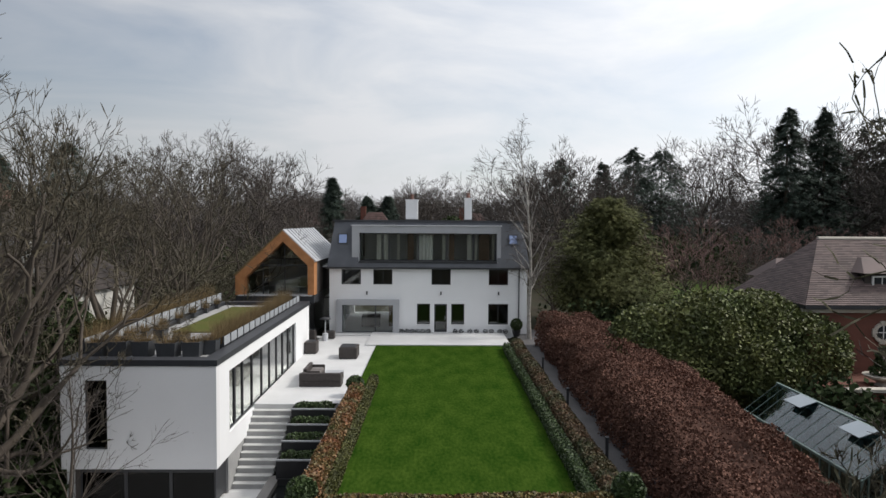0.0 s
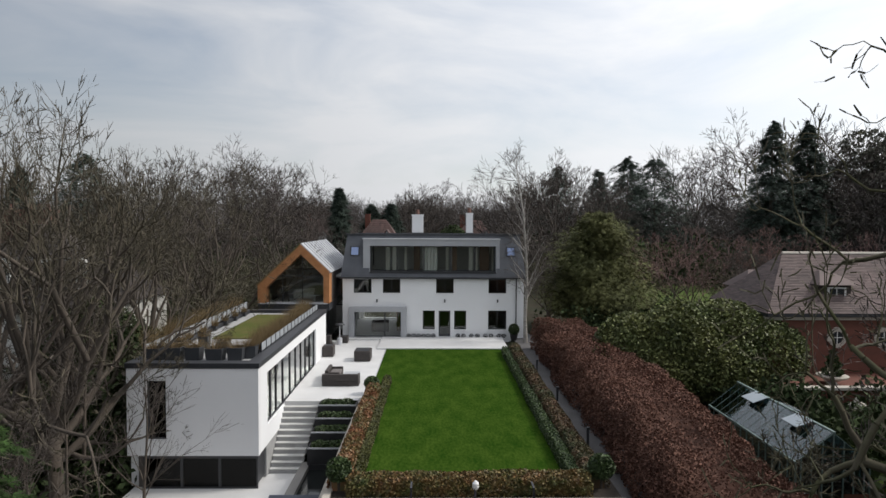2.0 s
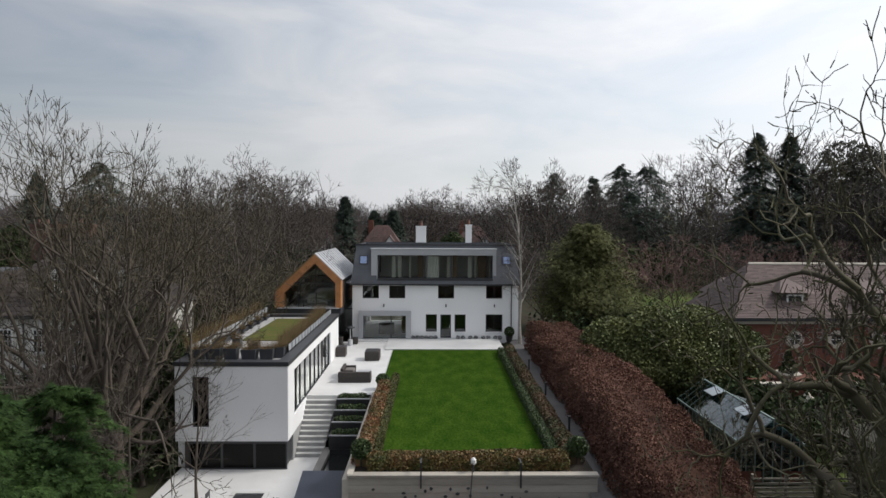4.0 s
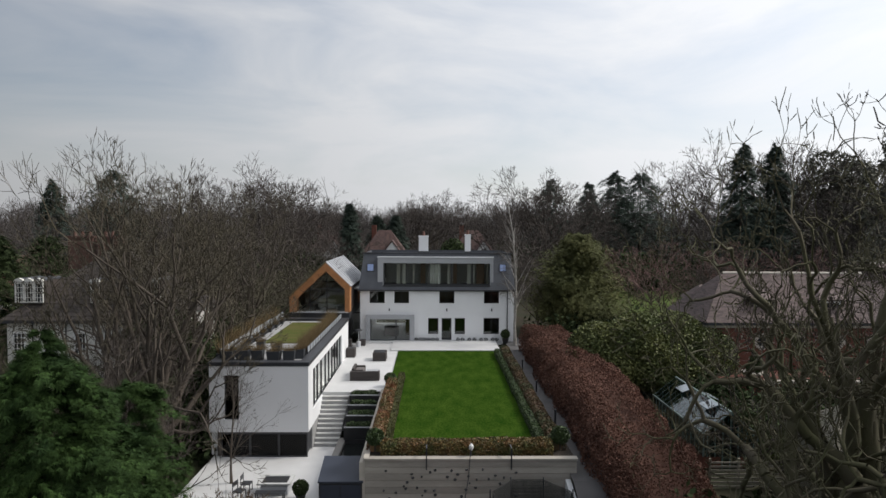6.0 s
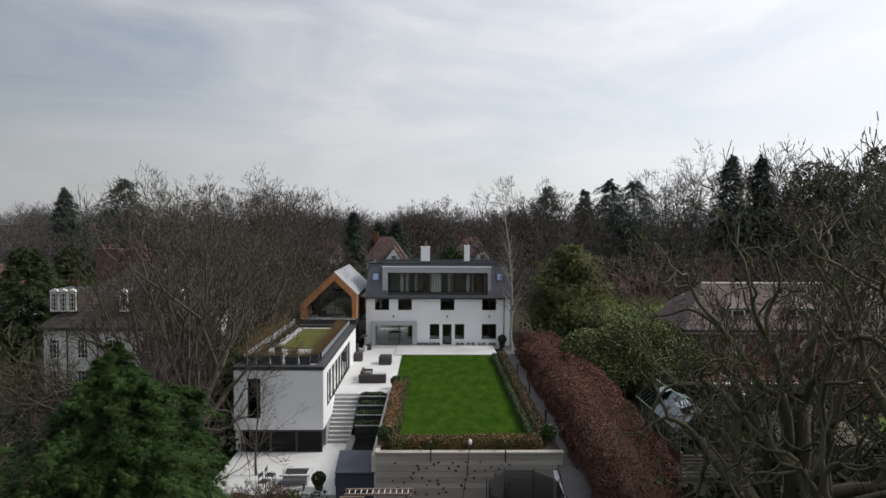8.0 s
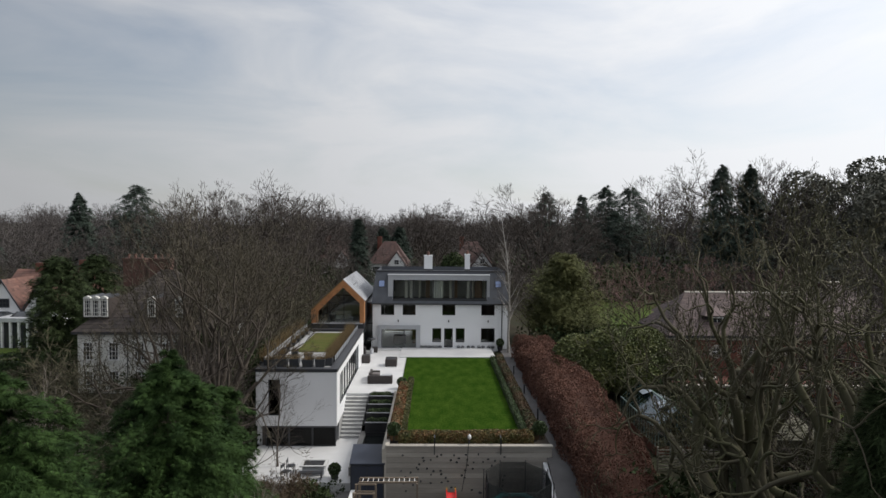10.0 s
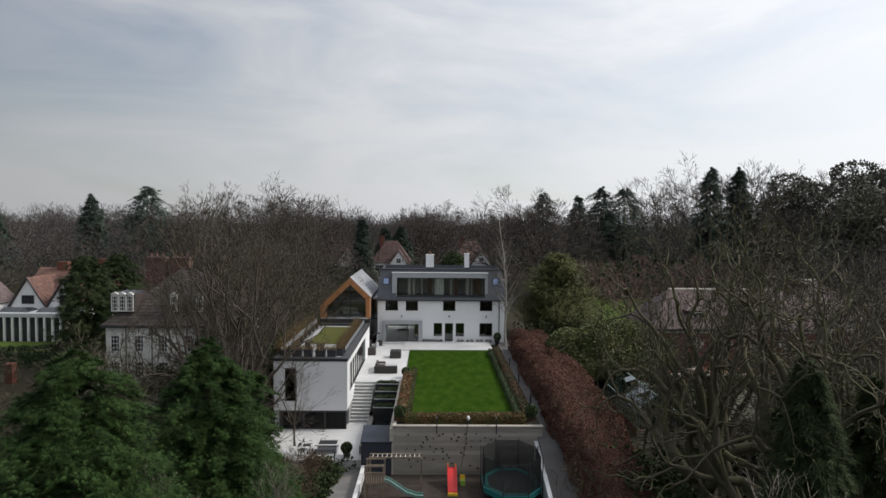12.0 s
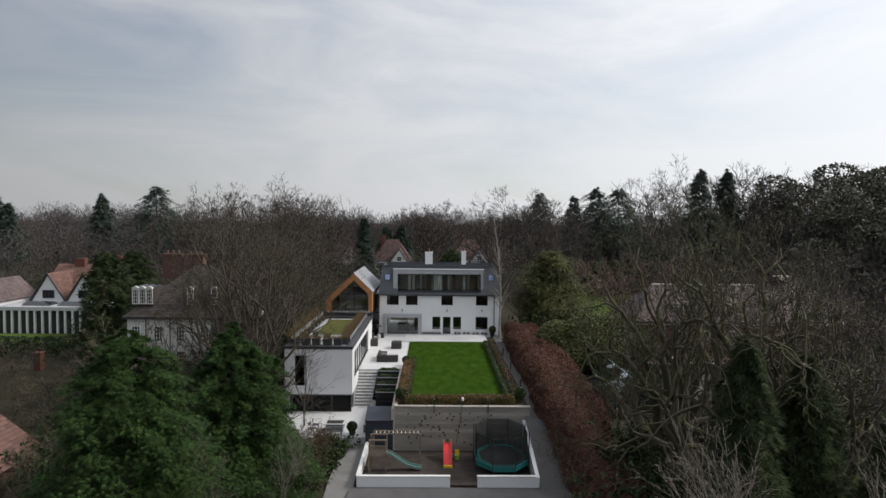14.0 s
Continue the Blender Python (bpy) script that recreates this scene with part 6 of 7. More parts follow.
def patio_chair(loc, turn):
    ob = thing("patio_chair", loc, "dark metal patio chair with thin legs", "chair", "patio chairs")
    ob.rotation_euler = (0, 0, radians(turn))
    part("seat", MB().soft(-0.25, 0.25, -0.25, 0.25, 0.42, 0.46, 0.01), DARK_METAL, ob)
    part("backrest", MB().box(-0.25, 0.25, 0.22, 0.25, 0.66, 0.88), DARK_METAL, ob)
    for sx in (-0.23, 0.23):
        part("leg", MB().box(sx - 0.018, sx + 0.018, -0.24, -0.2, 0, 0.418), DARK_METAL, ob)
        part("leg", MB().box(sx - 0.018, sx + 0.018, 0.2, 0.24, 0, 0.418), DARK_METAL, ob)
        part("back_post", MB().box(sx - 0.018, sx + 0.018, 0.22, 0.25, 0.462, 0.9), DARK_METAL, ob)
    return ob


bench((-8.6, -28.7, PZ), 0)
patio_chair((-10.1, -27.6, PZ), 90)
patio_chair((-10.2, -28.5, PZ), 75)
pb = thing("potted_ball", (-7.1, -28.6, PZ), "clipped evergreen ball in a dark pot", "plant")
part("pot", MB().lathe((0, 0, 0), [(0.2, 0), (0.26, 0.26), (0.27, 0.3), (0.2, 0.28)], 16), BLACK_PLANTER, pb)
part("leaves", crown_of_leaves(350, [(0, 0, 0.62, 0.4, 0.4, 0.38)], 1600, 0.1, HOLLY, "ball"), HOLLY, pb)

# young bare tree before the box wing
ly, ty = tree_mesh(45, 6.4, 0.075, [(12, 0.2, 35, 0.5, 0.45, 5, 0.12, 0.06), (7, 0.15, 38, 0.5, 0.55, 4, 0.12, 0.04), (5, 0.1, 36, 0.55, 0.6, 3, 0.12, 0.03)], "sapling", BARK, TWIG, twig_w=0.016, tubed=1)
plant("young_tree", ly, ty, (-11.2, -26.6, -2.9), "young bare tree with thin upright branches", "tree")
lm, tm = tree_mesh(46, 5.0, 0.06, [(12, 0.1, 35, 0.6, 0.45, 5, 0.14, 0.06), (7, 0.15, 38, 0.5, 0.55, 4, 0.14, 0.04), (5, 0.1, 36, 0.55, 0.6, 3, 0.12, 0.03)], "shoots", BARK, TWIG, twig_w=0.016, tubed=1)
for i, (x, y) in enumerate(((-14.5, -28.5), (-13.0, -31.0), (-15.8, -31.5), (-14.6, -26.0), (-15.6, -29.4), (-13.9, -33.5), (-16.9, -28.2), (-14.9, -24.0))):
    plant("young_tree", lm, tm, (x, y, ground_z(x, y)), "thin bare self-sown tree", "tree", "thin bare trees", 2.0 * i, 1.0 + 0.1 * i)

# garden shed
shed = thing("shed", (-4.85, -29.3, -3.3), "navy flat-roofed garden store against the concrete wall", "shed")
part("roof", MB().add([(-1.08, -0.98, 2.2), (1.08, -0.98, 2.2), (1.08, 0.95, 2.72), (-1.08, 0.95, 2.72), (-1.08, -0.98, 2.28), (1.08, -0.98, 2.28), (1.08, 0.95, 2.8), (-1.08, 0.95, 2.8)],
                      [(0, 3, 2, 1), (4, 5, 6, 7), (0, 1, 5, 4), (1, 2, 6, 5), (2, 3, 7, 6), (3, 0, 4, 7)]), NAVY, shed, "sloping navy roof")
part("body", MB().add([(-1.03, -0.92, 0), (1.03, -0.92, 0), (1.03, 0.9, 0), (-1.03, 0.9, 0), (-1.03, -0.92, 2.2), (1.03, -0.92, 2.2), (1.03, 0.9, 2.7), (-1.03, 0.9, 2.7)],
                      [(0, 3, 2, 1), (4, 5, 6, 7), (0, 1, 5, 4), (1, 2, 6, 5), (2, 3, 7, 6), (3, 0, 4, 7)]), COPING, shed)
for i in range(2):
    part("door", MB().box(-0.95 + 0.97 * i, -0.03 + 0.97 * i, -0.96, -0.925, 0.05, 2.1), NAVY, shed)

# side path by the play area
path2 = MB()
ys = list(np.arange(-48, -27.9, 1.0))
for y in ys:
    z = max(ground_z(-7.8, y), ground_z(-6.0, y)) + 0.06 + (0.25 if y > -37 else 0.0)
    c = -7.0 + (y + 36) * 0.02 + (0.0 if y > -38 else (y + 38) * 0.25)
    path2.v += [(c - 0.7, float(y), z), (c + 1.05, float(y), z)]
path2.f = [(2 * i, 2 * i + 1, 2 * i + 3, 2 * i + 2) for i in range(len(ys) - 1)]
solo("side_path", path2, GRAVEL, "grey gravel path beside the play area", "path", "structure")
front_path = MB().box(-6.2, 9.0, -39.2, -36.62, -4.0, FZ - 0.06)
solo("front_path", front_path, DARK_GRAVEL, "grey paved strip before the white play wall", "path", "structure")

# ---- play area ----
tramp = thing("trampoline", (3.95, -33.3, FZ), "large trampoline with teal pad and black safety net", "trampoline")
tramp.scale = (1.02, 1.25, 1.0)
RT2 = 1.86
part("mat", MB().ring((0, 0), 0.0, RT2 - 0.3, 0.78, 0.8, 8, math.pi / 8), NET, tramp)
part("pad", MB().ring((0, 0), RT2 - 0.32, RT2 + 0.06, 0.79, 0.85, 8, math.pi / 8), TEAL, tramp, "teal padded rim")
part("skirt", MB().ring((0, 0), RT2 + 0.0, RT2 + 0.03, 0.5, 0.788, 8, math.pi / 8), TEAL, tramp)
for i in range(8):
    a = 2 * math.pi * (i + 0.5) / 8
    c, s = math.cos(a), math.sin(a)
    part("pole", MB().rod((c * (RT2 + 0.1), s * (RT2 + 0.1), 0.0), (c * (RT2 + 0.1), s * (RT2 + 0.1), 2.78), 0.03), DARK_METAL, tramp)
    b = 2 * math.pi * (i + 1.5) / 8
    p, q = Vector((c * (RT2 - 0.02), s * (RT2 - 0.02), 0)), Vector((math.cos(b) * (RT2 - 0.02), math.sin(b) * (RT2 - 0.02), 0))
    net = MB()
    for k in range(28):
        u = p.lerp(q, k / 27)
        net.rod((u.x, u.y, 0.85), (u.x, u.y, 2.72), 0.014, n=3)
    for k in range(28):
        z = 0.88 + 1.84 * k / 27
        net.rod((p.x, p.y, z), (q.x, q.y, z), 0.014, n=3)
    part("net_panel", net, NET, tramp)

tower = thing("play_tower", (-4.6, -33.9, FZ), "timber climbing tower with green slide and monkey bars", "play tower")
for sx in (-0.55, 0.55):
    for sy in (-0.55, 0.55):
        part("post", MB().box(sx - 0.05, sx + 0.05, sy - 0.05, sy + 0.05, 0, 2.3), FRAME_WOOD, tower)
for i in range(8):
    part("deck_board", MB().box(-0.6, 0.6, -0.6 + 0.15 * i, -0.6 + 0.15 * i + 0.135, 1.15, 1.19), FRAME_WOOD, tower)
for i in range(8):
    part("side_board", MB().box(-0.6 + 0.15 * i, -0.6 + 0.15 * i + 0.13, -0.63, -0.61, 1.2, 1.8), FRAME_WOOD, tower)
for sy in (-0.6, 0.6):
    part("rail", MB().box(-0.6, 0.6, sy - 0.03, sy + 0.03, 1.82, 1.9), FRAME_WOOD, tower)
    part("rail", MB().box(-0.6, 0.6, sy - 0.03, sy + 0.03, 2.22, 2.3), FRAME_WOOD, tower)
part("rail", MB().box(-0.63, -0.57, -0.56, 0.56, 1.82, 1.9), FRAME_WOOD, tower)
for k in range(5):
    part("ladder_rung", MB().rod((-0.66, -0.4, 0.2 + 0.2 * k), (-0.66, 0.4, 0.2 + 0.2 * k), 0.025), FRAME_WOOD, tower)
slide = MB()
prof = [(0.6, 1.18), (0.9, 1.1), (1.4, 0.75), (2.0, 0.35), (2.6, 0.16), (3.0, 0.14)]
for i in range(len(prof) - 1):
    (x0, z0), (x1, z1) = prof[i], prof[i + 1]
    slide.add([(x0, -0.22, z0), (x1, -0.22, z1), (x1, 0.22, z1), (x0, 0.22, z0), (x0, -0.22, z0 - 0.03), (x1, -0.22, z1 - 0.03), (x1, 0.22, z1 - 0.03), (x0, 0.22, z0 - 0.03)],
              [(0, 1, 2, 3), (7, 6, 5, 4), (0, 4, 5, 1), (3, 2, 6, 7)])
    for sy in (-0.25, 0.22):
        slide.add([(x0, sy, z0 - 0.03), (x1, sy, z1 - 0.03), (x1, sy, z1 + 0.14), (x0, sy, z0 + 0.14), (x0, sy + 0.03, z0 - 0.03), (x1, sy + 0.03, z1 - 0.03), (x1, sy + 0.03, z1 + 0.14), (x0, sy + 0.03, z0 + 0.14)],
                  [(0, 1, 2, 3), (7, 6, 5, 4), (3, 2, 6, 7), (0, 4, 5, 1)])
part("slide", slide, GREEN_PLASTIC, tower, "grey-green plastic slide")
for sy in (1.5, 2.1):
    part("beam", MB().box(-0.5, 2.9, sy - 0.04, sy + 0.04, 1.95, 2.05), FRAME_WOOD, tower)
for k in range(11):
    part("monkey_bar", MB().rod((-0.3 + 0.3 * k, 1.5, 2.0), (-0.3 + 0.3 * k, 2.1, 2.0), 0.02), WHITE_PAINT, tower)
for px, py in ((2.85, 1.35), (2.85, 2.25), (-0.5, 1.5), (-0.5, 2.1)):
    part("post", MB().box(px - 0.045, px + 0.045, py - 0.045, py + 0.045, 0, 2.0), FRAME_WOOD, tower)

toy = thing("toy_slide", (0.25, -32.2, FZ), "red and yellow plastic toddler slide", "slide")
part("chute", MB().prism([(0.85, 0.95), (0.6, 0.95), (-1.0, 0.12), (-1.25, 0.1), (-1.25, 0.02), (-0.95, 0.02), (0.65, 0.85), (0.85, 0.85)], "x", -0.27, 0.27), RED_PLASTIC, toy)
for sx in (-0.3, 0.24):
    part("chute_side", MB().prism([(0.85, 1.12), (0.6, 1.1), (-1.0, 0.27), (-1.2, 0.22), (-1.2, 0.05), (-0.95, 0.03), (0.65, 0.85), (0.85, 0.85)], "x", sx, sx + 0.06), RED_PLASTIC, toy)
part("chute_end", MB().box(-0.31, 0.31, -1.42, -1.255, 0.0, 0.16), YELLOW_PLASTIC, toy)
for sx in (-0.28, 0.22):
    part("ladder_side", MB().box(sx, sx + 0.06, 0.86, 0.94, 0, 1.2), YELLOW_PLASTIC, toy)
for k in range(4):
    part("step", MB().box(-0.22, 0.22, 0.86, 0.98, 0.2 + 0.2 * k, 0.24 + 0.2 * k), YELLOW_PLASTIC, toy)
play2 = thing("child_chair", (0.95, -31.9, FZ), "small green and yellow plastic play seat", "toy")
play2.scale = (0.75, 0.75, 0.75)
part("body", MB().soft(-0.22, 0.22, -0.22, 0.22, 0, 0.45, 0.04), BOX_GREEN, play2)
part("backrest", MB().soft(-0.22, 0.22, 0.15, 0.24, 0.455, 0.85, 0.03), YELLOW_PLASTIC, play2)

# climbing holds, hooks and rope on the concrete wall
rng = np.random.default_rng(77)
for i in range(58):
    x = -2.9 + 6.6 * ((i * 0.618) % 1.0) + rng.uniform(-0.2, 0.2)
    z = -2.9 + 2.6 * rng.uniform(0, 1)
    part("climbing_hold", MB().lathe((0, 0, 0), [(0.07, 0), (0.06, 0.05), (0.02, 0.08)], 7), HOLD, cw).matrix_local = Matrix.Translation((x, LY0, z)) @ Matrix.Rotation(radians(90), 4, "X") @ Matrix.Diagonal((rng.uniform(0.7, 1.3), rng.uniform(0.6, 1.1), 1, 1))
for x in (-0.75, 3.3):
    ob = thing("wall_bracket", (x, LY0, 0.13), "dark steel bracket hooked over the concrete wall", "bracket", "wall brackets")
    part("upright", MB().box(-0.03, 0.03, -0.12, -0.06, -0.55, 0.5), DARK_METAL, ob)
    part("arm", MB().box(-0.03, 0.03, -0.06, 0.4, 0.44, 0.5), DARK_METAL, ob)
rope = thing("climbing_rope", (1.35, LY0 - 0.08, 0.6), "dark rope hanging down the climbing wall", "rope")
part("strand", MB().rod((0, 0, 0), (-0.1, -0.12, -1.4), 0.02, n=6).rod((-0.1, -0.12, -1.4), (-0.45, -0.7, -3.0), 0.02, n=6), DARK_METAL, rope)
lamp = thing("garden_lamp", (1.4, -29.98, 0.0), "small white garden lamp above the wall", "lamp")
part("stem", MB().rod((0, 0, -0.1), (0, 0, 0.4), 0.025), DARK_METAL, lamp)
part("head", MB().lathe((0, 0, 0.4), [(0.06, 0), (0.11, 0.08), (0.11, 0.22), (0.04, 0.3)], 12), WHITE_PAINT, lamp)


for i, y in enumerate((-24.5, -18.0, -11.5)):
    ob = thing("bollard_light", (6.55, y, -0.1), "small dark bollard light beside the path", "lamp", "bollard lights")
    part("post", MB().soft(-0.05, 0.05, -0.05, 0.05, 0, 0.75, 0.01), DARK_METAL, ob)
    part("cap", MB().soft(-0.07, 0.07, -0.07, 0.07, 0.752, 0.8, 0.01), DARK_METAL, ob)
# ---- neighbouring houses ----
def tiled_slope(a, b, c, d, courses, lip=0.035):
    """A roof slope from the eave a-b up to the ridge d-c (d above a) as overlapping courses."""
    a, b, c, d = Vector(a), Vector(b), Vector(c), Vector(d)
    n = (b - a).cross(d - a).normalized()
    if n.z < 0:
        n = -n
    mb = MB()
    for k in range(courses):
        s, t = k / courses, min(1.0, (k + 1.15) / courses)
        p, q, r, o = a.lerp(d, s) + n * lip, b.lerp(c, s) + n * lip, b.lerp(c, t) + n * 0.004, a.lerp(d, t) + n * 0.004
        m = max(1, int((q - p).length / 0.42))
        cuts = [0.0] + [(i + 0.5 * (k % 2)) / m for i in range(1, m)] + [1.0]
        for u, w in zip(cuts[:-1], cuts[1:]):
            p0, q0, r0, o0 = p.lerp(q, u), p.lerp(q, w), o.lerp(r, w), o.lerp(r, u)
            mb.add([p0, q0, r0, o0, p0 - n * lip * 1.1, q0 - n * lip * 1.1], [(0, 1, 2, 3), (4, 5, 1, 0)])
    return mb


def hip_roof(parent, x0, x1, y0, y1, z, h, material, run=None, over=0.35, courses=16):
    """Four tiled slopes over a plan, with a dark inner body so that no light leaks, and ridge tiles."""
    x0, x1, y0, y1 = x0 - over, x1 + over, y0 - over, y1 + over
    half = (y1 - y0) / 2
    run = half if run is None else run
    ym = (y0 + y1) / 2
    A, B, C, D = (x0, y0, z), (x1, y0, z), (x1, y1, z), (x0, y1, z)
    R, S = (x0 + run, ym, z + h), (x1 - run, ym, z + h)
    part("roof_body", MB().add([A, B, C, D, R, S], [(0, 1, 5, 4), (1, 2, 5), (2, 3, 4, 5), (3, 0, 4), (3, 2, 1, 0)]), material, parent)
    tagged(part("roof_slope", tiled_slope(A, B, S, R, courses), material, parent), kind="stuff")
    tagged(part("roof_slope", tiled_slope(D, A, R, R, courses), material, parent), kind="stuff")
    tagged(part("roof_slope", tiled_slope(B, C, S, S, courses), material, parent), kind="stuff")
    part("ridge", MB().rod(R, S, 0.12, n=8), STONE if material is BROWN_TILE else material, parent)
    part("fascia", MB().box(x0, x1, y0 - 0.03, y0 + 0.05, z - 0.2, z - 0.004).box(x0 - 0.03, x0 + 0.05, y0 + 0.05, y1, z - 0.2, z - 0.004), DARK_METAL, parent)


def sash(parent, x0, x1, z0, z1, y, nx=3, nz=3, material=None):
    """A white multi-paned window set on a wall facing the garden."""
    m = material or WHITE_PAINT
    w = part("window", MB().box(x0, x0 + 0.09, y - 0.08, y + 0.02, z0, z1).box(x1 - 0.09, x1, y - 0.08, y + 0.02, z0, z1).box(x0 + 0.09, x1 - 0.09, y - 0.08, y + 0.02, z0, z0 + 0.09).box(x0 + 0.09, x1 - 0.09, y - 0.08, y + 0.02, z1 - 0.09, z1), m, parent)
    part("pane", MB().box(x0 + 0.09, x1 - 0.09, y - 0.02, y + 0.004, z0 + 0.09, z1 - 0.09), DARK_PANE, w)
    bars = MB()
    for i in range(1, nx):
        a = x0 + (x1 - x0) * i / nx
        bars.box(a - 0.02, a + 0.02, y - 0.05, y - 0.021, z0 + 0.09, z1 - 0.09)
    for k in range(1, nz):
        a = z0 + (z1 - z0) * k / nz
        bars.box(x0 + 0.09, x1 - 0.09, y - 0.045, y - 0.022, a - 0.02, a + 0.02)
    if bars.v:
        part("glazing_bars", bars, m, w)
    return w


DARK_PANE = mat("dark_old_pane", (0.035, 0.04, 0.045), (0.025, 0.028, 0.032), 0.08, scale=1, fine=6, bump=0.02)

# white dormered house
dh = thing("dormered_house", (0, 0, 0), "old white house with brown tiled roof and white dormers", "house")
part("wall", MB().box(-31.5, -20.0, -14.0, -4.0, -1.8, 4.1), OLD_WHITE, dh)
hip_roof(dh, -31.5, -20.0, -14.0, -4.0, 4.1, 4.9, DARK_TILE, courses=18)
for xs in ((-30.9, -30.2, -29.5), (-25.4,), (-23.0,), (-20.9,)):
    a, b = xs[0] - 0.42, xs[-1] + 0.42
    dm = part("dormer", MB().box(a, b, -13.4, -10.5, 5.2, 6.9), DARK_TILE, dh)
    for x in xs:
        sash(dm, x - 0.33, x + 0.33, 5.3, 6.8, -13.42, 3, 4, OLD_WHITE)
        part("pediment", MB().prism([(x - 0.36, 6.85), (x + 0.36, 6.85), (x + 0.26, 7.02), (x, 7.12), (x - 0.26, 7.02)], "y", -13.58, -13.3), OLD_WHITE, dm)
        part("dormer_cap", MB().prism([(x - 0.36, 6.84), (x + 0.36, 6.84), (x + 0.26, 7.0), (x, 7.1), (x - 0.26, 7.0)], "y", -13.3, -11.0), DARK_METAL, dm)
for x in (-30.6, -28.4, -26.2, -23.8, -21.4):
    sash(dh, x - 0.45, x + 0.45, 1.6, 3.2, -14.02, 3, 4)
    sash(dh, x - 0.45, x + 0.45, -0.9, 0.7, -14.02, 3, 4)
for x in (-27.2, -29.6):
    part("rain_pipe", MB().rod((x, -14.1, -1.3), (x, -14.1, 4.0), 0.05), DARK_METAL, dh)
for x0, x1 in ((-30.5, -28.5), (-28.0, -26.1)):
    c = part("chimney", MB().box(x0, x1, -8.0, -7.0, 7.4, 9.9).box(x0 - 0.08, x1 + 0.08, -8.08, -6.92, 9.9, 10.1), OLD_BRICK, dh, "red brick chimney stack")
    for k in range(3):
        part("chimney_pot", MB().lathe((x0 + 0.35 + 0.6 * k, -7.5, 10.1), [(0.15, 0), (0.11, 0.35), (0.13, 0.4)], 10), CLAY_TILE, c)

# white twin-gabled house with orangery
gh = thing("gabled_house", (1.5, 0, 0), "white twin-gabled house with red tiled roofs", "house")
part("wall", MB().box(-55.3, -45.9, 6.0, 16.0, -1.0, 2.9), RENDER, gh)
for cx in (-52.95, -48.3):
    part("gable_wall", MB().prism([(cx - 2.3, 2.75), (cx + 2.3, 2.75), (cx, 6.5)], "y", 5.85, 6.3), WHITE_PAINT, gh)
    for s in (-1, 1):
        tagged(part("roof_slope", tiled_slope((cx + s * 2.45, 5.6, 2.7), (cx + s * 2.45, 12.0, 2.7), (cx, 12.0, 6.65), (cx, 5.6, 6.65), 14), CLAY_TILE, gh), kind="stuff")
        part("barge_board", MB().prism([(cx + s * 2.5, 2.55), (cx + s * 2.5, 2.8), (cx, 6.72), (cx, 6.47)], "y", 5.5, 5.62), DARK_METAL, gh)
    sash(gh, cx - 0.75, cx + 0.75, 3.35, 4.4, 5.83, 4, 2, DARK_METAL)
tagged(part("roof_slope", tiled_slope((-55.5, 9.0, 4.6), (-45.7, 9.0, 4.6), (-45.7, 12.5, 7.4), (-55.5, 12.5, 7.4), 10), CLAY_TILE, gh), kind="stuff")
part("roof_body", MB().prism([(6.4, 2.8), (16.2, 2.8), (12.5, 7.35), (9.0, 4.5)], "x", -55.4, -45.8), CLAY_TILE, gh)
part("chimney", MB().box(-53.0, -51.6, 12.0, 12.8, 6.5, 8.2), BRICK, gh)
part("chimney", MB().box(-47.6, -46.6, 12.2, 13.0, 6.5, 8.6), BRICK, gh)
orang = part("orangery", MB().box(-57.0, -45.5, 1.6, 5.98, 2.3, 2.75), LIGHT_METAL, gh, "pale orangery with glazed bays")
part("roof_light", MB().prism([(2.6, 2.755), (5.0, 2.755), (3.8, 3.2)], "x", -54.5, -51.0), DARK_PANE, orang)
part("roof_light", MB().prism([(2.6, 2.755), (5.0, 2.755), (3.8, 3.2)], "x", -50.0, -46.8), DARK_PANE, orang)
for i in range(13):
    x = -56.9 + 0.94 * i
    part("column", MB().box(x - 0.1, x + 0.12, 1.65, 1.9, -0.9, 2.3), WHITE_PAINT, orang)
part("glazing", MB().box(-56.8, -45.6, 1.95, 2.0, -0.9, 2.29), DARK_PANE, orang)
sg = thing("white_cottage", (0, 0, 0), "small white gabled cottage end", "house")
part("wall", MB().prism([(-62.0, -1.0), (-56.9, -1.0), (-56.9, 3.2), (-59.5, 5.6), (-62.0, 3.2)], "y", 3.0, 12.0), RENDER, sg)
for s in (-1, 1):
    tagged(part("roof_slope", tiled_slope((-59.45 + s * 2.8, 2.8, 3.0), (-59.45 + s * 2.8, 12.2, 3.0), (-59.45, 12.2, 5.7), (-59.45, 2.8, 5.7), 10), BROWN_TILE, sg), kind="stuff")
solo("neighbour_lawn", MB().box(-62, -38, -8, 1.5, -1.4, -0.55), GRASS_FAR, "green lawn before the orangery", "lawn", "structure")
hedge("orangery_hedge", 8, [(-60, -8.2, -0.9), (-36, -8.6, -1.0)], 0.8, 1.8, 6000, 0.25, BOX_LEAF, "clipped green hedge before the orangery lawn")
pier = thing("brick_pier", (-40.0, -14.5, -1.9), "red brick garden pier", "pier")
part("shaft", MB().soft(-0.35, 0.35, -0.35, 0.35, 0, 2.4, 0.03), BRICK, pier)
part("cap", MB().soft(-0.42, 0.42, -0.42, 0.42, 2.403, 2.5, 0.04), BRICK, pier)
ob_ = thing("outbuilding", (-2.2, 0, -0.7), "low outbuilding with red tiled roof", "building")
part("wall", MB().box(-34.0, -26.5, -40.0, -33.0, -4.5, -1.4), BRICK, ob_)
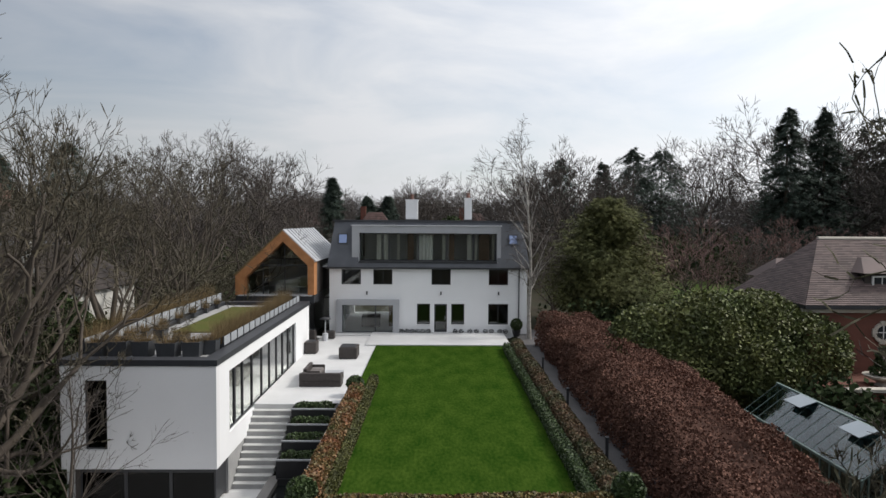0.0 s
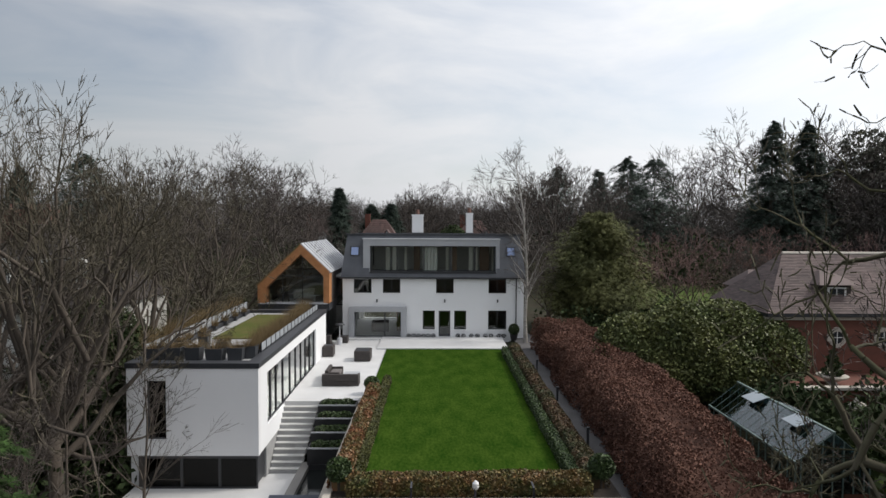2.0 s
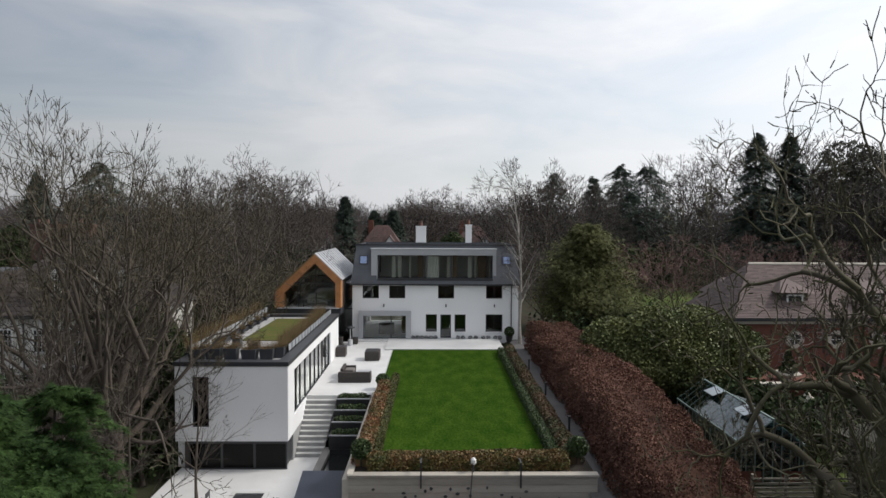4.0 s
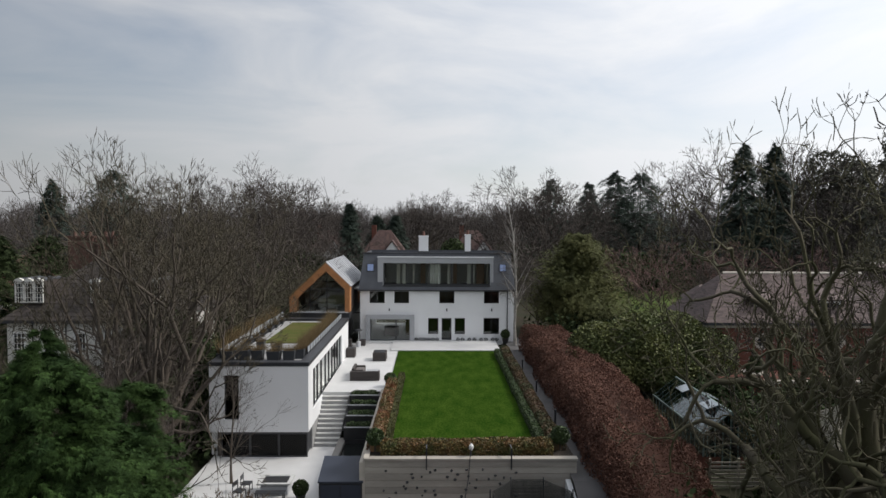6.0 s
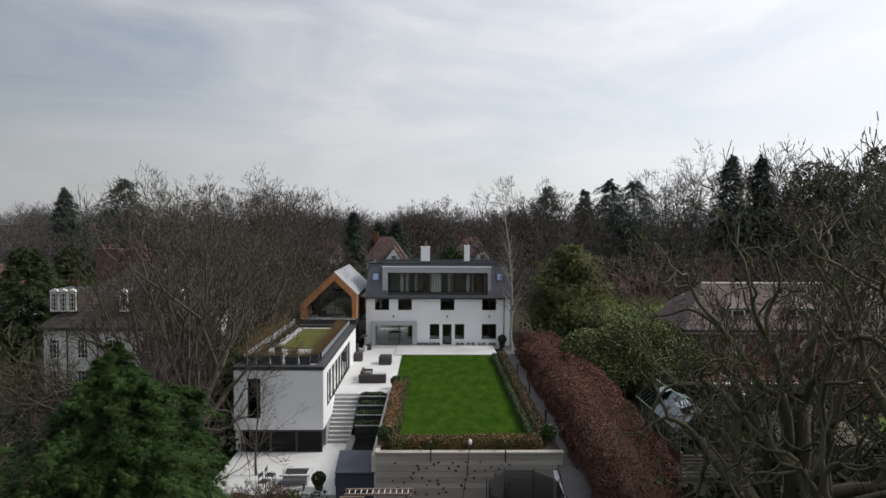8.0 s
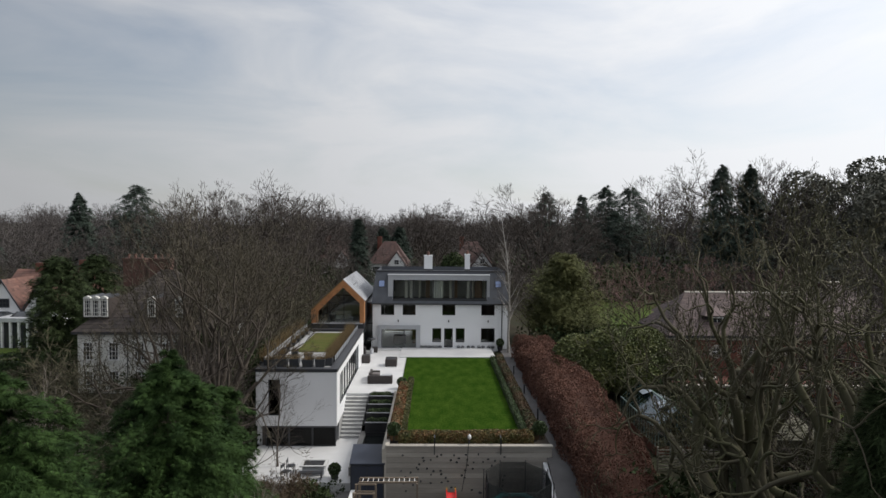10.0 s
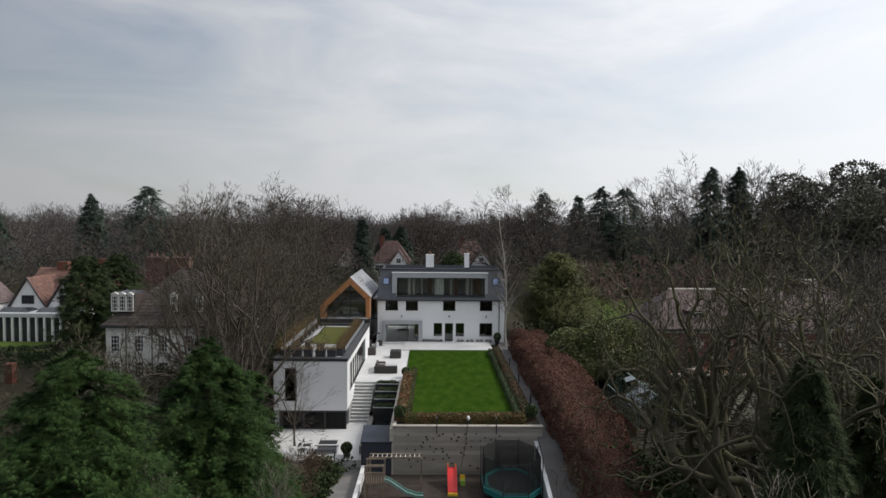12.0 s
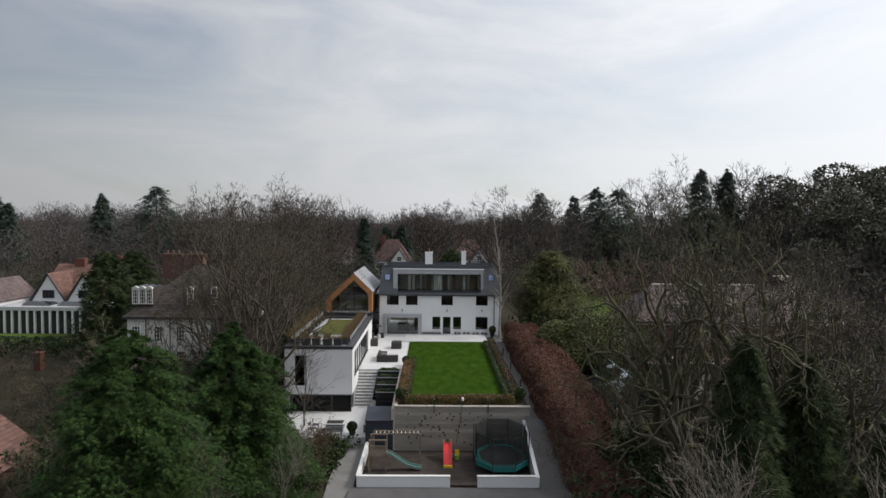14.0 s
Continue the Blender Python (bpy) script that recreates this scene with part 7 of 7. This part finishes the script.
tagged(part("roof_slope", tiled_slope((-26.0, -40.4, -1.6), (-26.0, -32.6, -1.6), (-30.2, -32.6, 1.6), (-30.2, -40.4, 1.6), 16), CLAY_TILE, ob_), kind="stuff")
tagged(part("roof_slope", tiled_slope((-34.4, -40.4, -1.6), (-34.4, -32.6, -1.6), (-30.2, -32.6, 1.6), (-30.2, -40.4, 1.6), 16), CLAY_TILE, ob_), kind="stuff")
part("gable_wall", MB().prism([(-34.0, -1.6), (-26.4, -1.6), (-30.2, 1.5)], "y", -40.0, -33.0), BRICK, ob_)
part("barge_board", MB().prism([(-26.0, -1.75), (-26.0, -1.5), (-30.2, 1.7), (-30.2, 1.45)], "y", -40.5, -40.42), WOOD_DARK, ob_)

# houses behind
for x, y, w, sx in ((-9.8, 57, 7.6, 1), (7.5, 62, 7.5, -1), (-21.0, 60, 7.0, 1)):
    ob = thing("red_roofed_house", (x, y, 0.9), "white gabled house with red hipped roof behind", "house", "houses behind")
    part("wall", MB().box(-w / 2, w / 2, 0, 8, -1.6, 4.6), WHITE_PAINT, ob)
    part("roof_body", MB().add([(-w / 2 - 0.4, -0.4, 4.6), (w / 2 + 0.4, -0.4, 4.6), (w / 2 + 0.4, 8.4, 4.6), (-w / 2 - 0.4, 8.4, 4.6), (-1.2, 4, 9.0), (1.2, 4, 9.0)], [(0, 1, 5, 4), (1, 2, 5), (2, 3, 4, 5), (3, 0, 4), (3, 2, 1, 0)]), DARK_RED_TILE, ob)
    tagged(part("roof_slope", tiled_slope((-w / 2 - 0.4, -0.42, 4.6), (w / 2 + 0.4, -0.42, 4.6), (1.2, 4, 9.0), (-1.2, 4, 9.0), 12), DARK_RED_TILE, ob), kind="stuff")
    gx0 = 1.8
    g = part("gable", MB().prism([(gx0 - 2.4, 3.6), (gx0 + 2.4, 3.6), (gx0, 7.0)], "y", -2.6, 3.0), WHITE_PAINT, ob)
    for s in (-1, 1):
        part("gable_roof", MB().prism([(gx0 + s * 2.6, 3.5), (gx0 + s * 2.6, 3.65), (gx0, 7.25), (gx0, 7.05)], "y", -2.8, 3.0), DARK_RED_TILE, g)
    sash(ob, gx0 - 0.5, gx0 + 0.5, 4.6, 5.6, -2.62, 2, 2)
    sash(ob, -w / 2 + 0.6, -w / 2 + 2.4, 2.8, 4.1, -0.02, 4, 1)
    part("chimney", MB().box(-2.6, -1.7, 4.2, 5.0, 7.0, 10.0), BRICK, ob)

# ---- red-brick house with oculus windows ----
bh = thing("brick_house", (0, 0, 0), "red-brick house with brown hipped roof and round windows", "house")
BYF = -14.4
part("wall", MB().box(19.8, 36.0, BYF, -7.5, -2.2, 4.1), BRICK, bh)
hip_roof(bh, 19.8, 36.0, BYF, -7.5, 4.15, 3.35, BROWN_TILE, run=2.9, courses=38)
part("cornice", MB().box(19.4, 36.2, BYF - 0.18, BYF - 0.003, 3.75, 3.95), STONE, bh)
for cx in (23.8, 26.6, 29.4, 32.2):
    oc = part("oculus", MB().ring((0, 0), 0.37, 0.4, 0.0, 0.08, 24), STONE, bh, "round window in a pale stone ring")
    seat_m = Matrix.Translation((cx, BYF - 0.004, 2.7)) @ Matrix.Rotation(radians(90), 4, "X")
    oc.matrix_basis = seat_m
    turned = seat_m.inverted()
    for k in range(16):
        a0, a1 = 2 * math.pi * k / 16 + 0.02, 2 * math.pi * (k + 1) / 16 - 0.02
        big = 0.62 if k % 4 == 0 or k % 4 == 3 else 0.56
        q = [(0.38 * math.cos(a0), 0.38 * math.sin(a0)), (big * math.cos(a0), big * math.sin(a0)), (big * math.cos(a1), big * math.sin(a1)), (0.38 * math.cos(a1), 0.38 * math.sin(a1))]
        part("ring_stone", MB().prism([(cx + u, 2.7 + w) for u, w in q], "y", BYF - 0.09, BYF - 0.004), STONE, oc).matrix_basis = turned
    part("pane", MB().prism([(cx + 0.38 * math.cos(2 * math.pi * k / 24), 2.7 + 0.38 * math.sin(2 * math.pi * k / 24)) for k in range(24)], "y", BYF - 0.03, BYF - 0.005), DARK_PANE, oc).matrix_basis = turned
    part("glazing_bar", MB().box(cx - 0.02, cx + 0.02, BYF - 0.05, BYF - 0.031, 2.33, 3.07).box(cx - 0.37, cx + 0.37, BYF - 0.05, BYF - 0.032, 2.68, 2.72), WHITE_PAINT, oc).matrix_basis = turned
for cx in (24.2, 29.5):
    dm = part("dormer", MB().box(cx - 0.9, cx + 0.9, -13.6, -11.2, 4.6, 5.75), DARK_TILE, bh)
    sash(dm, cx - 0.55, cx + 0.55, 4.8, 5.6, -13.62, 2, 1)
    part("dormer_roof", MB().add([(cx - 1.25, -14.0, 5.75), (cx + 1.25, -14.0, 5.75), (cx + 1.25, -11.2, 5.75), (cx - 1.25, -11.2, 5.75), (cx - 0.3, -12.4, 6.5), (cx + 0.3, -12.4, 6.5), (cx + 0.3, -11.2, 6.6), (cx - 0.3, -11.2, 6.6)], [(0, 1, 5, 4), (1, 2, 6, 5), (3, 0, 4, 7), (4, 5, 6, 7), (2, 3, 7, 6), (3, 2, 1, 0)]), BROWN_TILE, dm)
# small hipped turret at the corner
part("turret", MB().box(22.0, 24.4, -7.4, -4.8, 1.0, 4.9), BRICK, bh)
part("turret_roof", MB().add([(21.6, -7.8, 4.9), (24.8, -7.8, 4.9), (24.8, -4.4, 4.9), (21.6, -4.4, 4.9), (22.7, -6.1, 6.1), (23.7, -6.1, 6.1)], [(0, 1, 5, 4), (1, 2, 5), (2, 3, 4, 5), (3, 0, 4), (3, 2, 1, 0)]), BROWN_TILE, bh)
# rear wing with pale panels
part("rear_wing", MB().box(36.2, 45.0, -9.0, 2.0, -2.0, 4.2), BRICK, bh)
for i in range(5):
    part("panel", MB().box(36.4 + 1.75 * i, 37.5 + 1.75 * i, -9.06, -9.004, 2.9, 4.1), OLD_WHITE, bh)
hip_roof(bh, 36.2, 45.0, -9.0, 2.0, 4.25, 3.6, BROWN_TILE, courses=16)
# terrace wall, pier, urn with clipped spiral
solo("brick_terrace", MB().box(19.0, 34.0, -18.2, BYF - 0.2, -2.2, 0.6), BRICK, "red-brick terrace wall before the brick house", "wall", "structure")
solo("terrace_coping", MB().box(18.9, 34.1, -18.35, -17.9, 0.604, 0.75), STONE, "pale stone coping on the brick terrace", "coping", "structure")
sp = thing("stone_pier", (21.8, -19.2, -2.0), "pale stone garden pier with moulded cap", "pier")
part("shaft", MB().soft(-0.35, 0.35, -0.35, 0.35, 0, 2.0, 0.03), STONE, sp)
part("cap", MB().lathe((0, 0, 2.003), [(0.5, 0), (0.5, 0.1), (0.3, 0.2), (0.1, 0.45)], 4), STONE, sp)
ur = thing("urn_topiary", (21.9, -17.0, 0.6), "clipped spiral evergreen in a wide stone urn", "plant")
part("urn", MB().lathe((0, 0, 0), [(0.3, 0), (0.2, 0.15), (0.75, 0.4), (0.8, 0.5), (0.6, 0.48)], 20), STONE, ur)
part("leaves", crown_of_leaves(360, [(0, 0, 0.7, 0.55, 0.55, 0.25), (0.05, 0, 1.1, 0.42, 0.42, 0.22), (0, 0, 1.45, 0.3, 0.3, 0.2), (0, 0, 1.75, 0.18, 0.18, 0.18)], 1800, 0.1, HOLLY, "spiral"), HOLLY, ur)
solo("brick_house_lawn", MB().box(18.5, 34.0, -29.0, -18.4, -1.9, -1.42), GRASS_FAR, "green lawn below the brick terrace", "lawn", "structure")
solo("far_garden_lawn", MB().box(22, 50, 16, 44, -0.6, 0.12), GRASS_FAR, "bright lawn behind the plum trees", "lawn", "structure")
solo("lower_lawn", MB().box(21, 40, -46, -33.5, -3.2, -1.9), GRASS_FAR, "green lawn with clipped balls beyond the oaks", "lawn", "structure")
for i, (x, y) in enumerate(((25.5, -37.0), (27.8, -37.5), (30.0, -37.0))):
    ob = thing("ball_bush", (x, y, -1.9), "dark clipped ball on the lower lawn", "shrub", "lower lawn balls")
    part("stem", MB().rod((0, 0, 0), (0, 0, 0.6), 0.05), BARK, ob)
    part("leaves", crown_of_leaves(370 + i, [(0, 0, 0.7, 0.8, 0.8, 0.75)], 1800, 0.13, HOLLY, "ball"), HOLLY, ob)
solo("lower_brick_wall", MB().box(20.5, 40, -33.4, -33.0, -2.6, -0.6), BRICK, "red-brick garden wall", "wall", "structure")

# summer house
hut = thing("summer_house", (20.0, -30.0, -2.0), "stone summer house with pale grey hipped roof", "building")
part("wall", MB().wall("x", -1.9, 1.9, 0, 3.1, -1.7, -1.45, [(-0.5, 0.5, 0, 2.1)]).box(-1.9, -1.65, -1.45, 1.7, 0, 3.1).box(1.65, 1.9, -1.45, 1.7, 0, 3.1).box(-1.65, 1.65, 1.45, 1.7, 0, 3.1), OLD_STONE, hut)
part("roof_body", MB().add([(-2.3, -2.1, 3.1), (2.3, -2.1, 3.1), (2.3, 2.1, 3.1), (-2.3, 2.1, 3.1), (-0.7, 0, 4.6), (0.7, 0, 4.6)], [(0, 1, 5, 4), (1, 2, 5), (2, 3, 4, 5), (3, 0, 4), (3, 2, 1, 0)]), OLD_STONE, hut)
tagged(part("roof_slope", tiled_slope((-2.3, -2.1, 3.1), (2.3, -2.1, 3.1), (0.7, 0, 4.6), (-0.7, 0, 4.6), 12), OLD_STONE, hut), kind="stuff")
tagged(part("roof_slope", tiled_slope((-2.3, 2.1, 3.1), (-2.3, -2.1, 3.1), (-0.7, 0, 4.6), (-0.7, 0, 4.6), 12), OLD_STONE, hut), kind="stuff")

# greenhouse
gr = thing("greenhouse", (15.45, -27.0, -1.7), "sage-framed glass greenhouse with open roof vents", "greenhouse")
W, RZ, EZ, GL = 1.45, 3.0, 1.85, 7.5
part("plinth", MB().box(-W, -W + 0.2, 0, GL, 0, 0.6).box(W - 0.2, W, 0, GL, 0, 0.6).box(-W + 0.2, W - 0.2, GL - 0.2, GL, 0, 0.6).box(-W + 0.2, -0.5, 0, 0.2, 0, 0.6).box(0.5, W - 0.2, 0, 0.2, 0, 0.6), BRICK, gr)
part("ridge", MB().box(-0.05, 0.05, -0.05, GL + 0.05, RZ - 0.04, RZ + 0.07), GH_FRAME, gr)
for s in (-1, 1):
    part("eave", MB().box(s * W - 0.05, s * W + 0.05, -0.02, GL + 0.02, EZ - 0.05, EZ + 0.04), GH_FRAME, gr)
    for i in range(15):
        y = GL * i / 14
        part("rafter", MB().rod((s * W, y, EZ), (0, y, RZ), 0.022, n=4), GH_FRAME, gr)
        part("upright", MB().box(s * W - 0.025, s * W + 0.025, y - 0.025, y + 0.025, 0.6, EZ - 0.052), GH_FRAME, gr)
        if i < 14:
            n = Vector((s * (RZ - EZ), 0, W)).normalized() * 0.008
            e0, e1, r0, r1 = Vector((s * W, y + 0.03, EZ + 0.03)), Vector((s * W, y + GL / 14 - 0.03, EZ + 0.03)), Vector((s * 0.05, y + 0.03, RZ)), Vector((s * 0.05, y + GL / 14 - 0.03, RZ))
            part("roof_pane", MB().add([e0, e1, r1, r0, e0 - n, e1 - n, r1 - n, r0 - n], [(0, 1, 2, 3), (7, 6, 5, 4), (0, 4, 5, 1), (1, 5, 6, 2), (2, 6, 7, 3), (3, 7, 4, 0)]), GH_GLASS, gr)
            part("side_pane", MB().box(s * W - 0.006, s * W + 0.006, y + 0.03, y + GL / 14 - 0.03, 0.62, EZ - 0.06), GH_GLASS, gr)
for y, s in ((1.2, -1), (4.6, -1), (3.0, 1)):
    part("vent", MB().add([(s * 0.06, y, RZ + 0.08), (s * 0.06, y + 1.1, RZ + 0.08), (s * 0.75, y + 1.1, RZ - 0.16), (s * 0.75, y, RZ - 0.16), (s * 0.06, y, RZ + 0.05), (s * 0.06, y + 1.1, RZ + 0.05), (s * 0.75, y + 1.1, RZ - 0.19), (s * 0.75, y, RZ - 0.19)],
                          [(0, 1, 2, 3), (7, 6, 5, 4), (0, 4, 5, 1), (1, 5, 6, 2), (2, 6, 7, 3), (3, 7, 4, 0)]), VENT_GLASS, gr, "raised roof vent with a painted sky tint")
for y in (0.0, GL):
    for k in range(-3, 4):
        x = k * W / 3.5
        part("gable_bar", MB().box(x - 0.02, x + 0.02, y - 0.03, y + 0.03, 0.6 if abs(k) > 1 else 0.0, RZ - (RZ - EZ) * abs(x) / W - 0.02), GH_FRAME, gr)
    part("gable_pane", MB().prism([(-W, 0.6), (W, 0.6), (W, EZ), (0, RZ), (-W, EZ)], "y", y - 0.005, y + 0.005), GH_GLASS, gr)
trel = thing("trellis_fence", (15.6, -29.2, -1.9), "weathered slatted timber fence below the greenhouse", "fence")
for i in range(7):
    part("slat", MB().box(-2.2, 2.2, -0.02, 0.02, 0.12 + 0.2 * i, 0.2 + 0.2 * i), PALE_WOOD, trel)
for x in (-2.2, -0.75, 0.75, 2.2):
    part("post", MB().box(x - 0.05, x + 0.05, 0.022, 0.12, 0, 1.55), PALE_WOOD, trel)

# tall dark pines on the rise beyond the brick house
for i, (x, y, h) in enumerate(((66, 24, 25), (73, 30, 25), (80, 22, 24), (88, 34, 26), (76, 12, 23), (95, 25, 26), (64, 40, 24), (102, 40, 27), (60, 14, 20), (70, 0, 21))):
    ob = thing("pine_tree", (x, y, ground_z(x, y)), "tall dark flat-topped pine on the wooded rise", "tree", "dark pines")
    part("trunk", MB().rod((0, 0, -0.3), (0.4, 0, h * 0.85), 0.4, 0.12, 8), BARK, ob)
    r3 = np.random.default_rng(400 + i)
    lumps = [(r3.normal(0, 2.6), r3.normal(0, 2.6), h * (0.30 + 0.60 * k / 11), 3.6, 3.6, 2.1) for k in range(12)]
    part("crown", crown_of_leaves(420 + i, lumps, 8500, 0.45, PINE, "pine", 1.4), PINE, ob)
# weeping evergreens beside the oaks
for i, (x, y, h, r) in enumerate(((13.2, -48.7, 12.8, 3.0), (17.0, -47.2, 11.4, 3.2), (19.4, -50.0, 10.4, 3.2))):
    conifer((x, y, ground_z(x, y)), h, r, 500 + i, 620, 44, 0.36, HOLLY, "dark weeping cypress with hanging branchlets", "weeping_cypress", bare=0.02, power=0.5, droop=1.1)
conifer((-36.5, -8.0, -1.2), 11.5, 4.2, 510, 620, 22, 0.6, HOLLY, "dark evergreen beside the dormered house", "evergreen_tree", bare=0.02, power=0.35)
conifer((-38.5, 2.0, -1.2), 11.0, 4.0, 511, 620, 22, 0.6, HOLLY, "dark evergreen beside the dormered house", "evergreen_tree", bare=0.02, power=0.35)
